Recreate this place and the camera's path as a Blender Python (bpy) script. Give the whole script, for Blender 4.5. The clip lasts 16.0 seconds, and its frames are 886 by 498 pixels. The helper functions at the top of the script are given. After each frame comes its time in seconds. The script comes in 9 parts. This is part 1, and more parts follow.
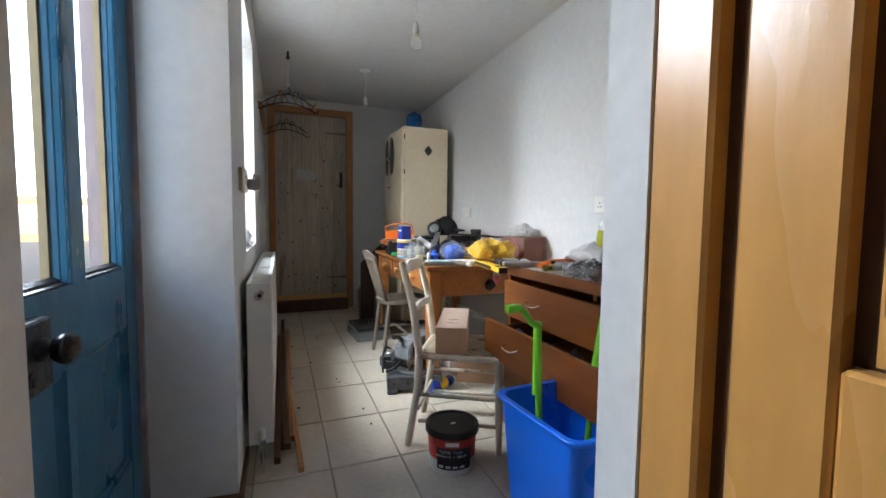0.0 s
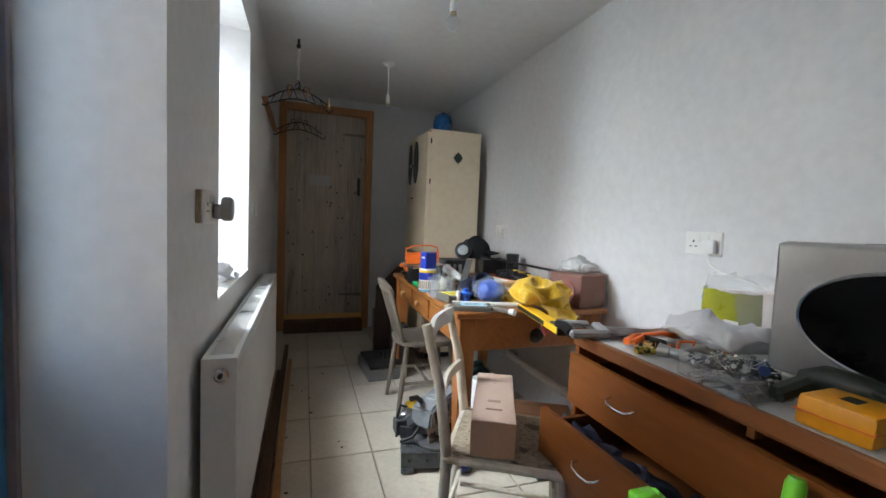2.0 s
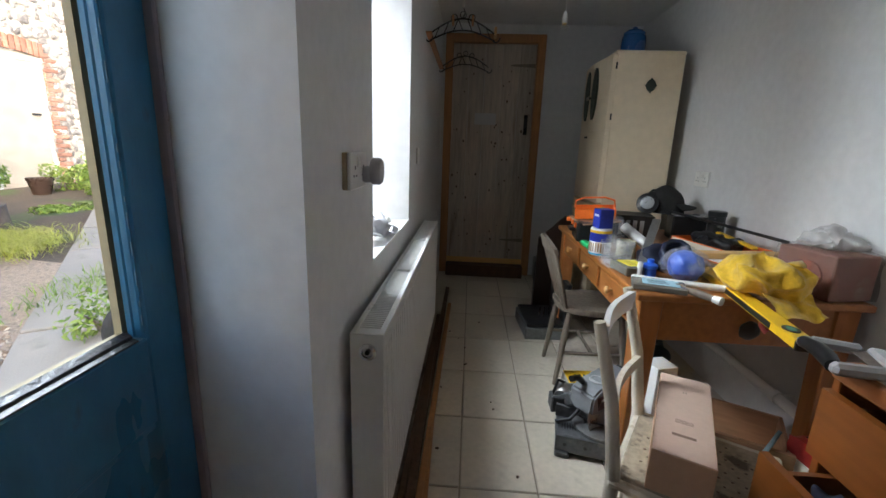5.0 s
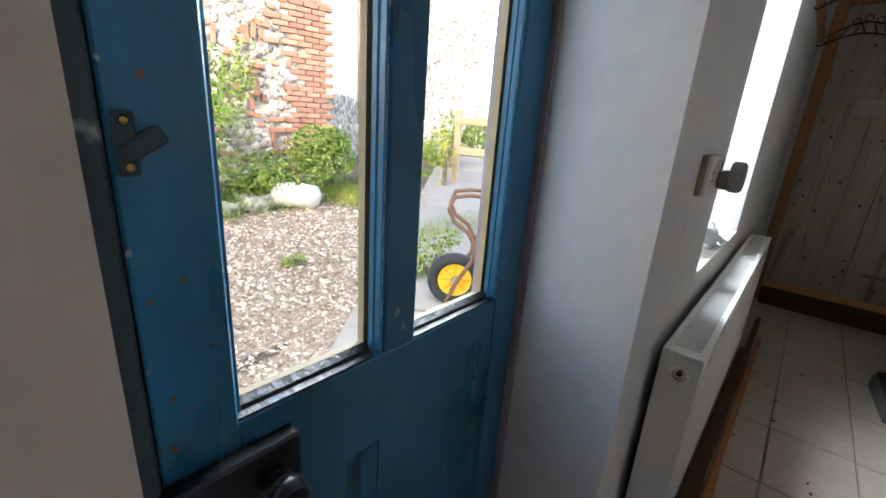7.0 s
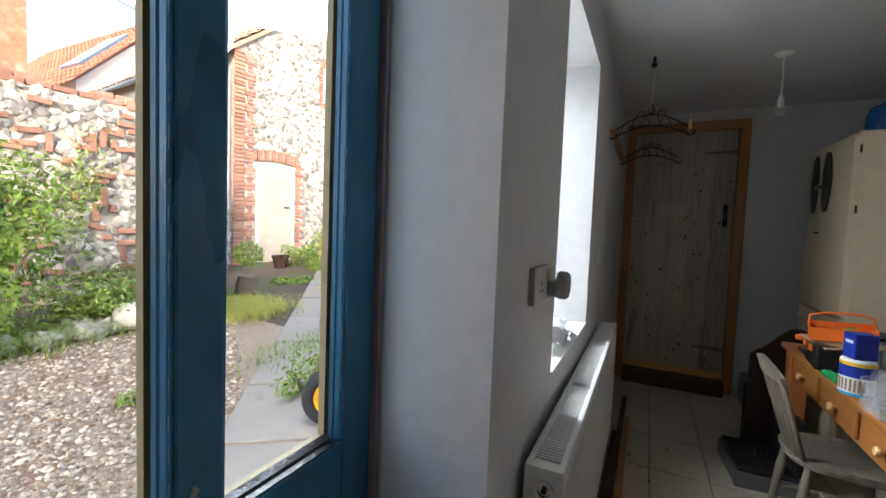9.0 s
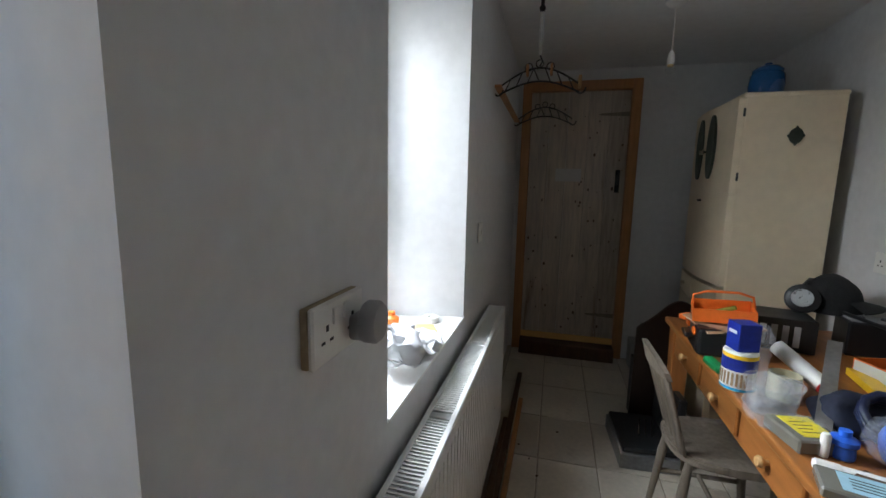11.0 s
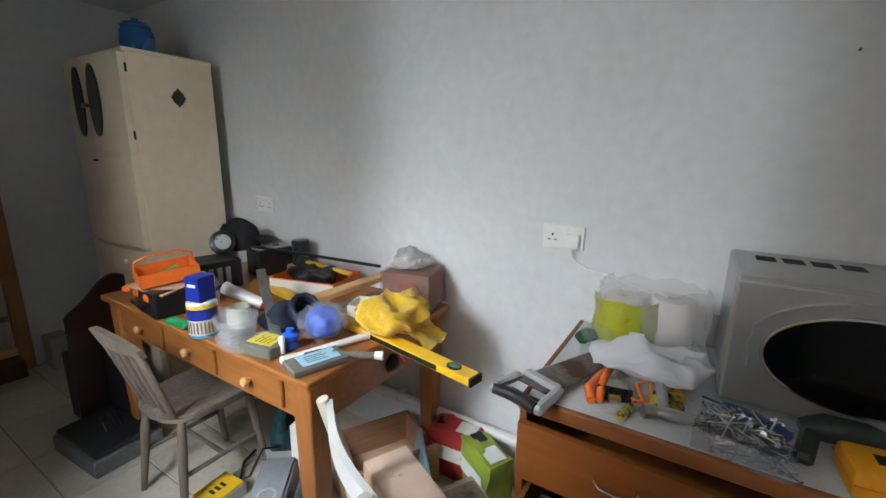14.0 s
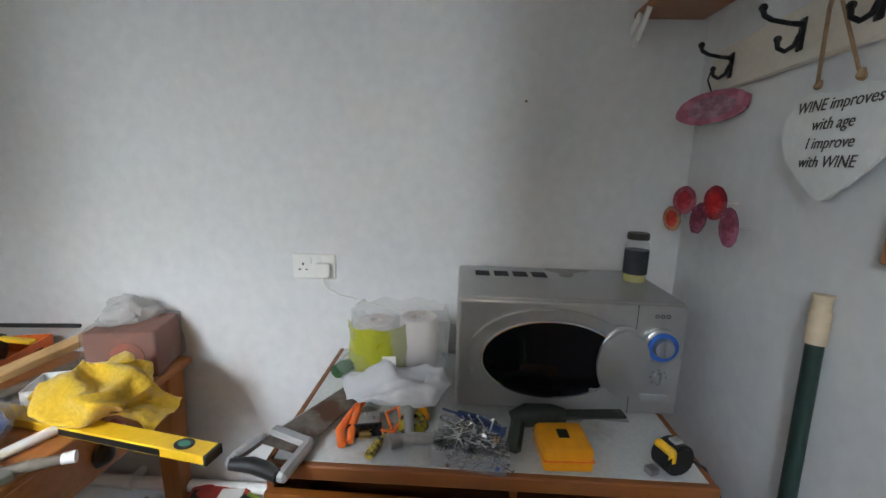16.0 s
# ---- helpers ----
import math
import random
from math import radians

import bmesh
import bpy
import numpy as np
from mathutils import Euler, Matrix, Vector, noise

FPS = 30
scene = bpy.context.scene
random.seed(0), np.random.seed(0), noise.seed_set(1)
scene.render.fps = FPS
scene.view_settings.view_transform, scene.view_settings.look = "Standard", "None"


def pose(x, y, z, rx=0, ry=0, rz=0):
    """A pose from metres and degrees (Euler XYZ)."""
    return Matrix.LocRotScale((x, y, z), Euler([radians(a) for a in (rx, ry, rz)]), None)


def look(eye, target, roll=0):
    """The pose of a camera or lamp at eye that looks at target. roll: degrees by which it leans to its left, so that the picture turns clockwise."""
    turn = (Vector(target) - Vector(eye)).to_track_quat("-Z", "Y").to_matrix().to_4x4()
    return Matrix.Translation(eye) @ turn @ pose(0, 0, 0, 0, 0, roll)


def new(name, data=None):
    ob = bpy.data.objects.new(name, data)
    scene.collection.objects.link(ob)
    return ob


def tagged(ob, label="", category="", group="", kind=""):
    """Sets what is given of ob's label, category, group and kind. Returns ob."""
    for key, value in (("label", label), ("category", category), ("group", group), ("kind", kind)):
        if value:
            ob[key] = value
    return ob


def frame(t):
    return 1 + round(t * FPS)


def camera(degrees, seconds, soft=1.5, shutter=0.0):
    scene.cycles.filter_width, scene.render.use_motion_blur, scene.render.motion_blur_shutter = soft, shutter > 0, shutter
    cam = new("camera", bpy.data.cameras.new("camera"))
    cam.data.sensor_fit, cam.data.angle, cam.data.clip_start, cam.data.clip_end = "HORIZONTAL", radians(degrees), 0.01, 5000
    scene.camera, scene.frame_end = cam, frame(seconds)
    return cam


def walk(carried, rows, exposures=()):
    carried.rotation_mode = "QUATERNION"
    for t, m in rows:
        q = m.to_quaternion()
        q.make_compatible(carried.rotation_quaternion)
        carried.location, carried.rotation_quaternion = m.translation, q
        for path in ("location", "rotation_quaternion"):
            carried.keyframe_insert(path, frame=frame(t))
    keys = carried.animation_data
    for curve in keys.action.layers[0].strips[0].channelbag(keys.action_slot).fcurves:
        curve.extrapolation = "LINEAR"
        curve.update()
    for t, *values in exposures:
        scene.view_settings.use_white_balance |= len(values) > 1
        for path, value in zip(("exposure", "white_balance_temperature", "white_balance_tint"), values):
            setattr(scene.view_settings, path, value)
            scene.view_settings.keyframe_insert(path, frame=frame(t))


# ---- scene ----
cam = camera(93.1, 16.0)
PATH = [
    (0, (0.138, 0.547, 0.93), (0.859, 2.408, 0.799), 0.6),
    (0.5, (0.19, 0.694, 0.937), (0.822, 2.587, 0.809), 0.7),
    (1, (0.202, 0.875, 1.023), (0.824, 2.771, 0.896), 1.5),
    (1.5, (0.23, 0.998, 1.032), (0.849, 2.895, 0.899), 2.0),
    (2, (0.254, 1.048, 1.063), (0.886, 2.94, 0.932), 2.4),
    (2.5, (0.296, 1.155, 1.07), (0.951, 3.039, 0.929), 2.5),
    (3, (0.339, 1.268, 1.142), (1.015, 3.137, 0.917), 2.9),
    (3.2, (0.339, 1.299, 1.15), (1.025, 3.161, 0.905), 3.5),
    (5.5, (0.254, 1.268, 1.12), (-0.272, 3.103, 0.525), 3.4),
    (6, (0.215, 1.237, 1.108), (-0.679, 2.837, 0.309), 5.2),
    (6.5, (0.189, 1.228, 1.121), (-0.907, 2.687, 0.301), 4.5),
    (7, (0.174, 1.226, 1.153), (-1.056, 2.686, 0.557), 4.0),
    (7.5, (0.166, 1.223, 1.191), (-1.156, 2.693, 0.886), 3.7),
    (8, (0.168, 1.237, 1.206), (-1.161, 2.722, 1.042), 3.4),
    (8.5, (0.195, 1.261, 1.218), (-0.974, 2.878, 1.09), 2.9),
    (9, (0.229, 1.318, 1.204), (-0.645, 3.113, 1.09), 2.2),
    (9.5, (0.262, 1.353, 1.212), (-0.413, 3.231, 1.084), 1.6),
    (11.8, (0.319, 1.891, 1.295), (0.069, 3.846, 0.955), 2.6),
    (12, (0.289, 1.881, 1.293), (0.226, 3.853, 0.966), 2.5),
    (12.5, (0.221, 1.849, 1.274), (0.626, 3.775, 0.947), 1.0),
    (13, (0.195, 1.812, 1.271), (1.063, 3.57, 0.895), 1.0),
    (13.5, (0.182, 1.793, 1.302), (1.51, 3.224, 0.874), 1.4),
    (14, (0.18, 1.792, 1.305), (1.838, 2.816, 0.856), 0.9),
    (14.5, (0.197, 1.754, 1.314), (2.008, 2.443, 0.816), 0.9),
    (15, (0.239, 1.708, 1.332), (2.099, 2.106, 0.714), 0.4),
    (15.5, (0.27, 1.688, 1.336), (2.171, 1.833, 0.732), 1.3),
    (16, (0.283, 1.702, 1.367), (2.242, 1.79, 0.972), 1.4),
]
EXPOSURES = [(0, 3.8), (0.5, 3.3), (1, 2.95), (2, 3.5), (3.2, 3.3), (5.5, 3.1), (6, 3.3), (6.5, 3.65), (7, 3.35), (7.5, 2.85), (8.5, 2.6), (9, 2.9), (9.7, 2.95), (11.8, 2.85), (13, 2.95), (14, 3.3), (16, 3.3)]
walk(cam, [(t, look(eye, target, roll)) for t, eye, target, roll in PATH], EXPOSURES)

# ---- world, sun and daylight ----
world = bpy.data.worlds.new("sky")
scene.world = world
world.use_nodes = True
wn = world.node_tree
sky = wn.nodes.new("ShaderNodeTexSky")
sky.sky_type = 'NISHITA'
sky.sun_disc = False
sky.sun_elevation = radians(30)
sky.sun_rotation = radians(148)
sky.dust_density = 2.5
wn.links.new(sky.outputs["Color"], wn.nodes["Background"].inputs["Color"])
wn.nodes["Background"].inputs["Strength"].default_value = 0.15

sun = new("sun", bpy.data.lights.new("sun", "SUN"))
sun.data.energy, sun.data.angle, sun.data.color = 0.8, radians(10.0), (1.0, 0.92, 0.80)
sun.matrix_basis = look((5.0, -8.0, 5.45), (0, 0, 0))


def area_lamp(name, eye, target, w, h, watts, colour):
    lamp = new(name, bpy.data.lights.new(name, "AREA"))
    lamp.data.shape, lamp.data.size, lamp.data.size_y = 'RECTANGLE', w, h
    lamp.data.energy, lamp.data.color = watts, colour
    lamp.matrix_basis = look(eye, target)
    return lamp


# skylight that enters by the window and by the glazed door
area_lamp("window_daylight", (-0.30, 2.89, 1.36), (1.0, 2.89, 1.20), 0.52, 1.05, 0.12, (0.82, 0.91, 1.0))
area_lamp("window_sky", (-1.10, 3.17, 1.95), (1.60, 2.10, 1.00), 0.14, 0.80, 2.6, (0.82, 0.91, 1.0))
area_lamp("window_south_sky", (-1.05, 2.35, 2.00), (0.70, 4.60, 1.00), 0.30, 0.80, 1.1, (0.82, 0.91, 1.0))
area_lamp("window_zenith", (-0.95, 3.06, 2.40), (0.80, 3.06, 0.10), 0.60, 0.80, 6.5, (0.82, 0.91, 1.0))
area_lamp("door_sky", (-1.00, 2.45, 2.20), (0.50, 1.00, 1.00), 1.00, 0.60, 5.5, (0.82, 0.91, 1.0))


# ---- materials ----
def mat(name, colour, rough=0.6, metal=0.0, vary=0.15, scale=6.0, fine=60.0, bump=0.0, bump_scale=80.0,
        stain=None, stain_amount=0.0, stain_scale=3.0, stretch=(1, 1, 1), coat=0.0, rnd=0.0, trans=0.0, rough_vary=0.1, alpha=1.0, sheen=0.0):
    m = bpy.data.materials.new(name)
    m.use_nodes = True
    nt = m.node_tree
    b = nt.nodes["Principled BSDF"]
    b.inputs["Roughness"].default_value = rough
    b.inputs["Metallic"].default_value = metal
    b.inputs["Coat Weight"].default_value = coat
    b.inputs["Coat Roughness"].default_value = 0.15
    b.inputs["Transmission Weight"].default_value = trans
    b.inputs["Alpha"].default_value = alpha
    b.inputs["Sheen Weight"].default_value = sheen
    tc = nt.nodes.new("ShaderNodeTexCoord")
    mp = nt.nodes.new("ShaderNodeMapping")
    mp.inputs["Scale"].default_value = stretch
    nt.links.new(tc.outputs["Object"], mp.inputs["Vector"])

    def noise_at(s, detail=4.0):
        n = nt.nodes.new("ShaderNodeTexNoise")
        n.inputs["Scale"].default_value = s
        n.inputs["Detail"].default_value = detail
        nt.links.new(mp.outputs["Vector"], n.inputs["Vector"])
        return n

    big, small = noise_at(scale), noise_at(fine)
    add = nt.nodes.new("ShaderNodeMath")
    add.operation = 'ADD'
    nt.links.new(big.outputs["Fac"], add.inputs[0])
    nt.links.new(small.outputs["Fac"], add.inputs[1])
    ramp = nt.nodes.new("ShaderNodeMapRange")
    ramp.inputs["From Min"].default_value, ramp.inputs["From Max"].default_value = 0.7, 1.3
    ramp.inputs["To Min"].default_value, ramp.inputs["To Max"].default_value = 1.0 - vary, 1.0 + vary
    nt.links.new(add.outputs[0], ramp.inputs["Value"])
    mul = nt.nodes.new("ShaderNodeVectorMath")
    mul.operation = 'SCALE'
    mul.inputs[0].default_value = colour[:3]
    nt.links.new(ramp.outputs["Result"], mul.inputs["Scale"])
    out = mul.outputs["Vector"]
    if stain is not None:
        sn = noise_at(stain_scale, 6.0)
        sr = nt.nodes.new("ShaderNodeMapRange")
        lo = 0.72 - 0.35 * stain_amount
        sr.inputs["From Min"].default_value, sr.inputs["From Max"].default_value = lo, lo + 0.10
        nt.links.new(sn.outputs["Fac"], sr.inputs["Value"])
        mix = nt.nodes.new("ShaderNodeMix")
        mix.data_type = 'RGBA'
        nt.links.new(sr.outputs["Result"], mix.inputs["Factor"])
        nt.links.new(out, mix.inputs["A"])
        mix.inputs["B"].default_value = (*stain[:3], 1)
        out = mix.outputs["Result"]
    if rnd:
        oi = nt.nodes.new("ShaderNodeObjectInfo")
        rr = nt.nodes.new("ShaderNodeMapRange")
        rr.inputs["To Min"].default_value, rr.inputs["To Max"].default_value = 1 - rnd, 1 + rnd
        nt.links.new(oi.outputs["Random"], rr.inputs["Value"])
        m2 = nt.nodes.new("ShaderNodeVectorMath")
        m2.operation = 'SCALE'
        nt.links.new(out, m2.inputs[0])
        nt.links.new(rr.outputs["Result"], m2.inputs["Scale"])
        out = m2.outputs["Vector"]
    nt.links.new(out, b.inputs["Base Color"])
    if rough_vary:
        rv = nt.nodes.new("ShaderNodeMapRange")
        rv.inputs["From Min"].default_value, rv.inputs["From Max"].default_value = 0.3, 0.7
        rv.inputs["To Min"].default_value, rv.inputs["To Max"].default_value = max(0.02, rough - rough_vary), min(1, rough + rough_vary)
        nt.links.new(big.outputs["Fac"], rv.inputs["Value"])
        nt.links.new(rv.outputs["Result"], b.inputs["Roughness"])
    if bump:
        bn = noise_at(bump_scale, 5.0)
        bp = nt.nodes.new("ShaderNodeBump")
        bp.inputs["Strength"].default_value = bump
        bp.inputs["Distance"].default_value = 0.01
        nt.links.new(bn.outputs["Fac"], bp.inputs["Height"])
        nt.links.new(bp.outputs["Normal"], b.inputs["Normal"])
    return m


def island_tint(m, amount, hue=None):
    """Varies a material from piece to piece of one joined mesh; hue: a second colour to mix in."""
    nt = m.node_tree
    b = nt.nodes["Principled BSDF"]
    src = b.inputs["Base Color"].links[0].from_socket
    g = nt.nodes.new("ShaderNodeNewGeometry")
    r = nt.nodes.new("ShaderNodeMapRange")
    r.inputs["To Min"].default_value, r.inputs["To Max"].default_value = 1 - amount, 1 + amount
    nt.links.new(g.outputs["Random Per Island"], r.inputs["Value"])
    v = nt.nodes.new("ShaderNodeVectorMath")
    v.operation = 'SCALE'
    nt.links.new(src, v.inputs[0])
    nt.links.new(r.outputs["Result"], v.inputs["Scale"])
    out = v.outputs["Vector"]
    if hue is not None:
        w = nt.nodes.new("ShaderNodeMath")
        w.operation = 'MULTIPLY'
        w.inputs[1].default_value = 7.31
        f = nt.nodes.new("ShaderNodeMath")
        f.operation = 'FRACT'
        nt.links.new(g.outputs["Random Per Island"], w.inputs[0])
        nt.links.new(w.outputs[0], f.inputs[0])
        p = nt.nodes.new("ShaderNodeMapRange")
        p.inputs["From Min"].default_value, p.inputs["From Max"].default_value = 0.35, 0.8
        nt.links.new(f.outputs[0], p.inputs["Value"])
        mix = nt.nodes.new("ShaderNodeMix")
        mix.data_type = 'RGBA'
        nt.links.new(p.outputs["Result"], mix.inputs["Factor"])
        nt.links.new(out, mix.inputs["A"])
        mix.inputs["B"].default_value = (*hue, 1)
        out = mix.outputs["Result"]
    nt.links.new(out, b.inputs["Base Color"])
    return m


PLASTER = mat("white_plaster", (0.68, 0.68, 0.675), 0.85, vary=0.06, scale=1.3, fine=25, bump=0.05, bump_scale=6, stain=(0.62, 0.59, 0.55), stain_amount=0.08, stain_scale=1.7)
CEIL = mat("white_ceiling_paint", (0.74, 0.74, 0.73), 0.9, vary=0.05, scale=1.5, fine=20, bump=0.12, bump_scale=18)
TILE = mat("cream_floor_tile", (0.55, 0.485, 0.39), 0.42, vary=0.10, scale=5, fine=40, bump=0.08, bump_scale=60, rnd=0.05, stain=(0.38, 0.32, 0.25), stain_amount=0.25, stain_scale=4, rough_vary=0.15)
GROUT = mat("floor_grout", (0.33, 0.275, 0.21), 0.9, vary=0.25, scale=3, fine=40, bump=0.3)
BEAD_WEAR = mat("worn_bead_edge", (0.13, 0.24, 0.32), 0.6, vary=0.3, scale=30)
BLUE = mat("blue_door_paint", (0.026, 0.155, 0.275), 0.34, vary=0.16, scale=4, fine=30, bump=0.16, bump_scale=22, stretch=(1, 1, 0.4), stain=(0.035, 0.105, 0.165), stain_amount=0.20, stain_scale=26, rough_vary=0.10)
BLUE_CHIP = mat("chipped_door_edge", (0.03, 0.05, 0.055), 0.6, vary=0.2, scale=5, stain=(0.50, 0.50, 0.46), stain_amount=0.24, stain_scale=17, bump=0.5, bump_scale=30)
CREAM = mat("cream_bead_paint", (0.34, 0.28, 0.16), 0.6, vary=0.12, scale=8, bump=0.15)
WORN_BEAD = mat("worn_black_bead", (0.010, 0.010, 0.011), 0.45, vary=0.4, scale=9, stain=(0.02, 0.06, 0.10), stain_amount=0.3, stain_scale=22, bump=0.4)
BLACK_IRON = mat("black_iron", (0.008, 0.008, 0.010), 0.28, vary=0.3, scale=12, bump=0.10, bump_scale=60)
ORANGE = mat("ochre_gloss_paint", (0.60, 0.31, 0.09), 0.30, vary=0.09, scale=3, fine=25, bump=0.30, bump_scale=14, stretch=(1, 1, 0.25), stain=(0.30, 0.24, 0.22), stain_amount=0.06, stain_scale=14, coat=0.08, rough_vary=0.08)
# brown timber; its dark colour also serves as shade round the ochre door
ORANGE_DARK = mat("brown_timber_and_gap_shade", (0.09, 0.038, 0.015), 0.7, vary=0.35, scale=6, stretch=(1, 1, 0.15), bump=0.3)
PINE = mat("stained_pine", (0.42, 0.19, 0.065), 0.55, vary=0.22, scale=5, fine=45, stretch=(1, 1, 0.12), bump=0.15)
PINE_LIGHT = mat("bare_pine", (0.60, 0.36, 0.15), 0.6, vary=0.2, scale=5, fine=45, stretch=(0.12, 1, 1), bump=0.12)
PLANK = mat("limewashed_plank", (0.45, 0.375, 0.30), 0.8, vary=0.26, scale=7, fine=60, stretch=(1, 1, 0.10), bump=0.3, rnd=0.12, stain=(0.22, 0.16, 0.11), stain_amount=0.30, stain_scale=13)
KNOT = mat("dark_knot", (0.09, 0.045, 0.022), 0.75, vary=0.3, scale=30)
RADPAINT = mat("white_radiator_enamel", (0.78, 0.78, 0.75), 0.32, vary=0.03, scale=3, rough_vary=0.05)
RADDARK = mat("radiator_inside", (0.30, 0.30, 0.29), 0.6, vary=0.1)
PLASTIC_W = mat("white_plastic", (0.78, 0.77, 0.73), 0.35, vary=0.03, scale=5, rough_vary=0.05)
PLASTIC_G = mat("grey_plastic", (0.36, 0.36, 0.36), 0.5, vary=0.06, scale=5)
BLACK = mat("black_plastic", (0.012, 0.012, 0.013), 0.42, vary=0.2, scale=8, bump=0.05)
CHROME = mat("chrome", (0.75, 0.75, 0.76), 0.18, metal=1.0, vary=0.05, rough_vary=0.08)
STEEL = mat("dull_steel", (0.42, 0.42, 0.41), 0.35, metal=0.9, vary=0.15, scale=10, rough_vary=0.12)
RUST = mat("rusty_iron", (0.16, 0.085, 0.05), 0.8, vary=0.3, scale=14, bump=0.3)
BRASS = mat("brass", (0.62, 0.42, 0.15), 0.3, metal=1.0, vary=0.1)
TEAK = mat("teak_veneer", (0.26, 0.078, 0.013), 0.46, vary=0.20, scale=3.5, fine=40, stretch=(1, 0.12, 1), bump=0.06, bump_scale=40, coat=0.05)
TEAK_DARK = mat("teak_edge", (0.25, 0.085, 0.022), 0.45, vary=0.22, scale=4, fine=40, stretch=(1, 0.12, 1), bump=0.06)
LAMINATE = mat("grey_laminate", (0.56, 0.57, 0.55), 0.45, vary=0.10, scale=6, fine=90, stain=(0.42, 0.40, 0.36), stain_amount=0.25, stain_scale=9)
TABLEW = mat("varnished_pine", (0.34, 0.125, 0.03), 0.4, vary=0.22, scale=4, fine=45, stretch=(1, 0.12, 1), bump=0.07, coat=0.2)
TABLEV = mat("varnished_pine_leg", (0.35, 0.125, 0.03), 0.42, vary=0.22, scale=4, fine=45, stretch=(1, 1, 0.12), bump=0.07, coat=0.2)
CREAMP = mat("cream_cabinet_paint", (0.72, 0.605, 0.435), 0.45, vary=0.06, scale=2, fine=20, bump=0.05, stain=(0.55, 0.46, 0.30), stain_amount=0.15, stain_scale=3)
OLDWOOD = mat("weathered_grey_wood", (0.18, 0.145, 0.11), 0.75, vary=0.25, scale=7, fine=60, stretch=(1, 1, 0.2), bump=0.25, stain=(0.33, 0.29, 0.25), stain_amount=0.28, stain_scale=8)
OLDPAINT = mat("grubby_cream_wood", (0.60, 0.54, 0.43), 0.7, vary=0.16, scale=6, fine=50, stretch=(1, 1, 0.3), bump=0.2, stain=(0.30, 0.23, 0.15), stain_amount=0.30, stain_scale=11)
RUSH = mat("stained_ply_seat", (0.33, 0.27, 0.19), 0.8, vary=0.3, scale=10, fine=70, bump=0.4, stain=(0.10, 0.075, 0.05), stain_amount=0.45, stain_scale=18)
CARD = mat("brown_cardboard", (0.50, 0.31, 0.19), 0.8, vary=0.06, scale=4, fine=60)
CARD_TOP = mat("pale_cardboard", (0.62, 0.44, 0.34), 0.75, vary=0.05, scale=4)
SILVER = mat("silver_plastic", (0.47, 0.47, 0.465), 0.30, metal=0.8, vary=0.04, scale=3, rough_vary=0.05)
BLACKGLASS = mat("black_glass", (0.004, 0.004, 0.005), 0.08, vary=0.1, rough_vary=0.03)
BLUE_P = mat("blue_plastic", (0.003, 0.16, 0.86), 0.32, vary=0.05, scale=4, rough_vary=0.06)
BLACKGLASS.node_tree.nodes["Principled BSDF"].inputs["Specular IOR Level"].default_value = 0.2
GREEN_P = mat("lime_green_plastic", (0.20, 0.66, 0.035), 0.35, vary=0.06, scale=6)
YELLOW_P = mat("yellow_plastic", (0.85, 0.50, 0.02), 0.4, vary=0.08, scale=7)
AMBER_P = mat("amber_plastic", (0.80, 0.33, 0.01), 0.42, vary=0.08, scale=7)
ORANGE_P = mat("orange_plastic", (0.80, 0.16, 0.02), 0.42, vary=0.08, scale=7)
RED_P = mat("red_plastic", (0.55, 0.03, 0.025), 0.42, vary=0.1, scale=7)
WHITE_TXT = mat("white_print", (0.8, 0.8, 0.8), 0.6, vary=0.02)
DARK_TXT = mat("dark_print", (0.02, 0.02, 0.025), 0.6, vary=0.02)


def clear(name, colour, rough=0.05, alpha=0.35):
    """Thin clear plastic: part gloss, part see-through."""
    m = bpy.data.materials.new(name)
    m.use_nodes = True
    nt = m.node_tree
    b = nt.nodes["Principled BSDF"]
    b.inputs["Base Color"].default_value = (*colour, 1)
    b.inputs["Roughness"].default_value = rough
    b.inputs["Alpha"].default_value = alpha
    n = nt.nodes.new("ShaderNodeTexNoise")
    n.inputs["Scale"].default_value = 40
    bp = nt.nodes.new("ShaderNodeBump")
    bp.inputs["Strength"].default_value = 0.25
    nt.links.new(n.outputs["Fac"], bp.inputs["Height"])
    nt.links.new(bp.outputs["Normal"], b.inputs["Normal"])
    return m


CLEAR = clear("clear_plastic", (0.72, 0.75, 0.78), 0.08, 0.14)
THIN_BAG = clear("thin_clear_bag", (0.80, 0.84, 0.90), 0.05, 0.15)
FROST = clear("frosted_plastic", (0.75, 0.77, 0.79), 0.20, 0.25)
SMOKY = clear("cloudy_packet_plastic", (0.26, 0.25, 0.21), 0.12, 0.72)
BAG_W = clear("white_carrier_bag", (0.62, 0.62, 0.64), 0.35, 0.85)
GLASS = bpy.data.materials.new("window_glass")
GLASS.use_nodes = True
GLASS.node_tree.nodes["Principled BSDF"].inputs["Transmission Weight"].default_value = 1.0
GLASS.node_tree.nodes["Principled BSDF"].inputs["Roughness"].default_value = 0.0
GLASS.node_tree.nodes["Principled BSDF"].inputs["IOR"].default_value = 1.02


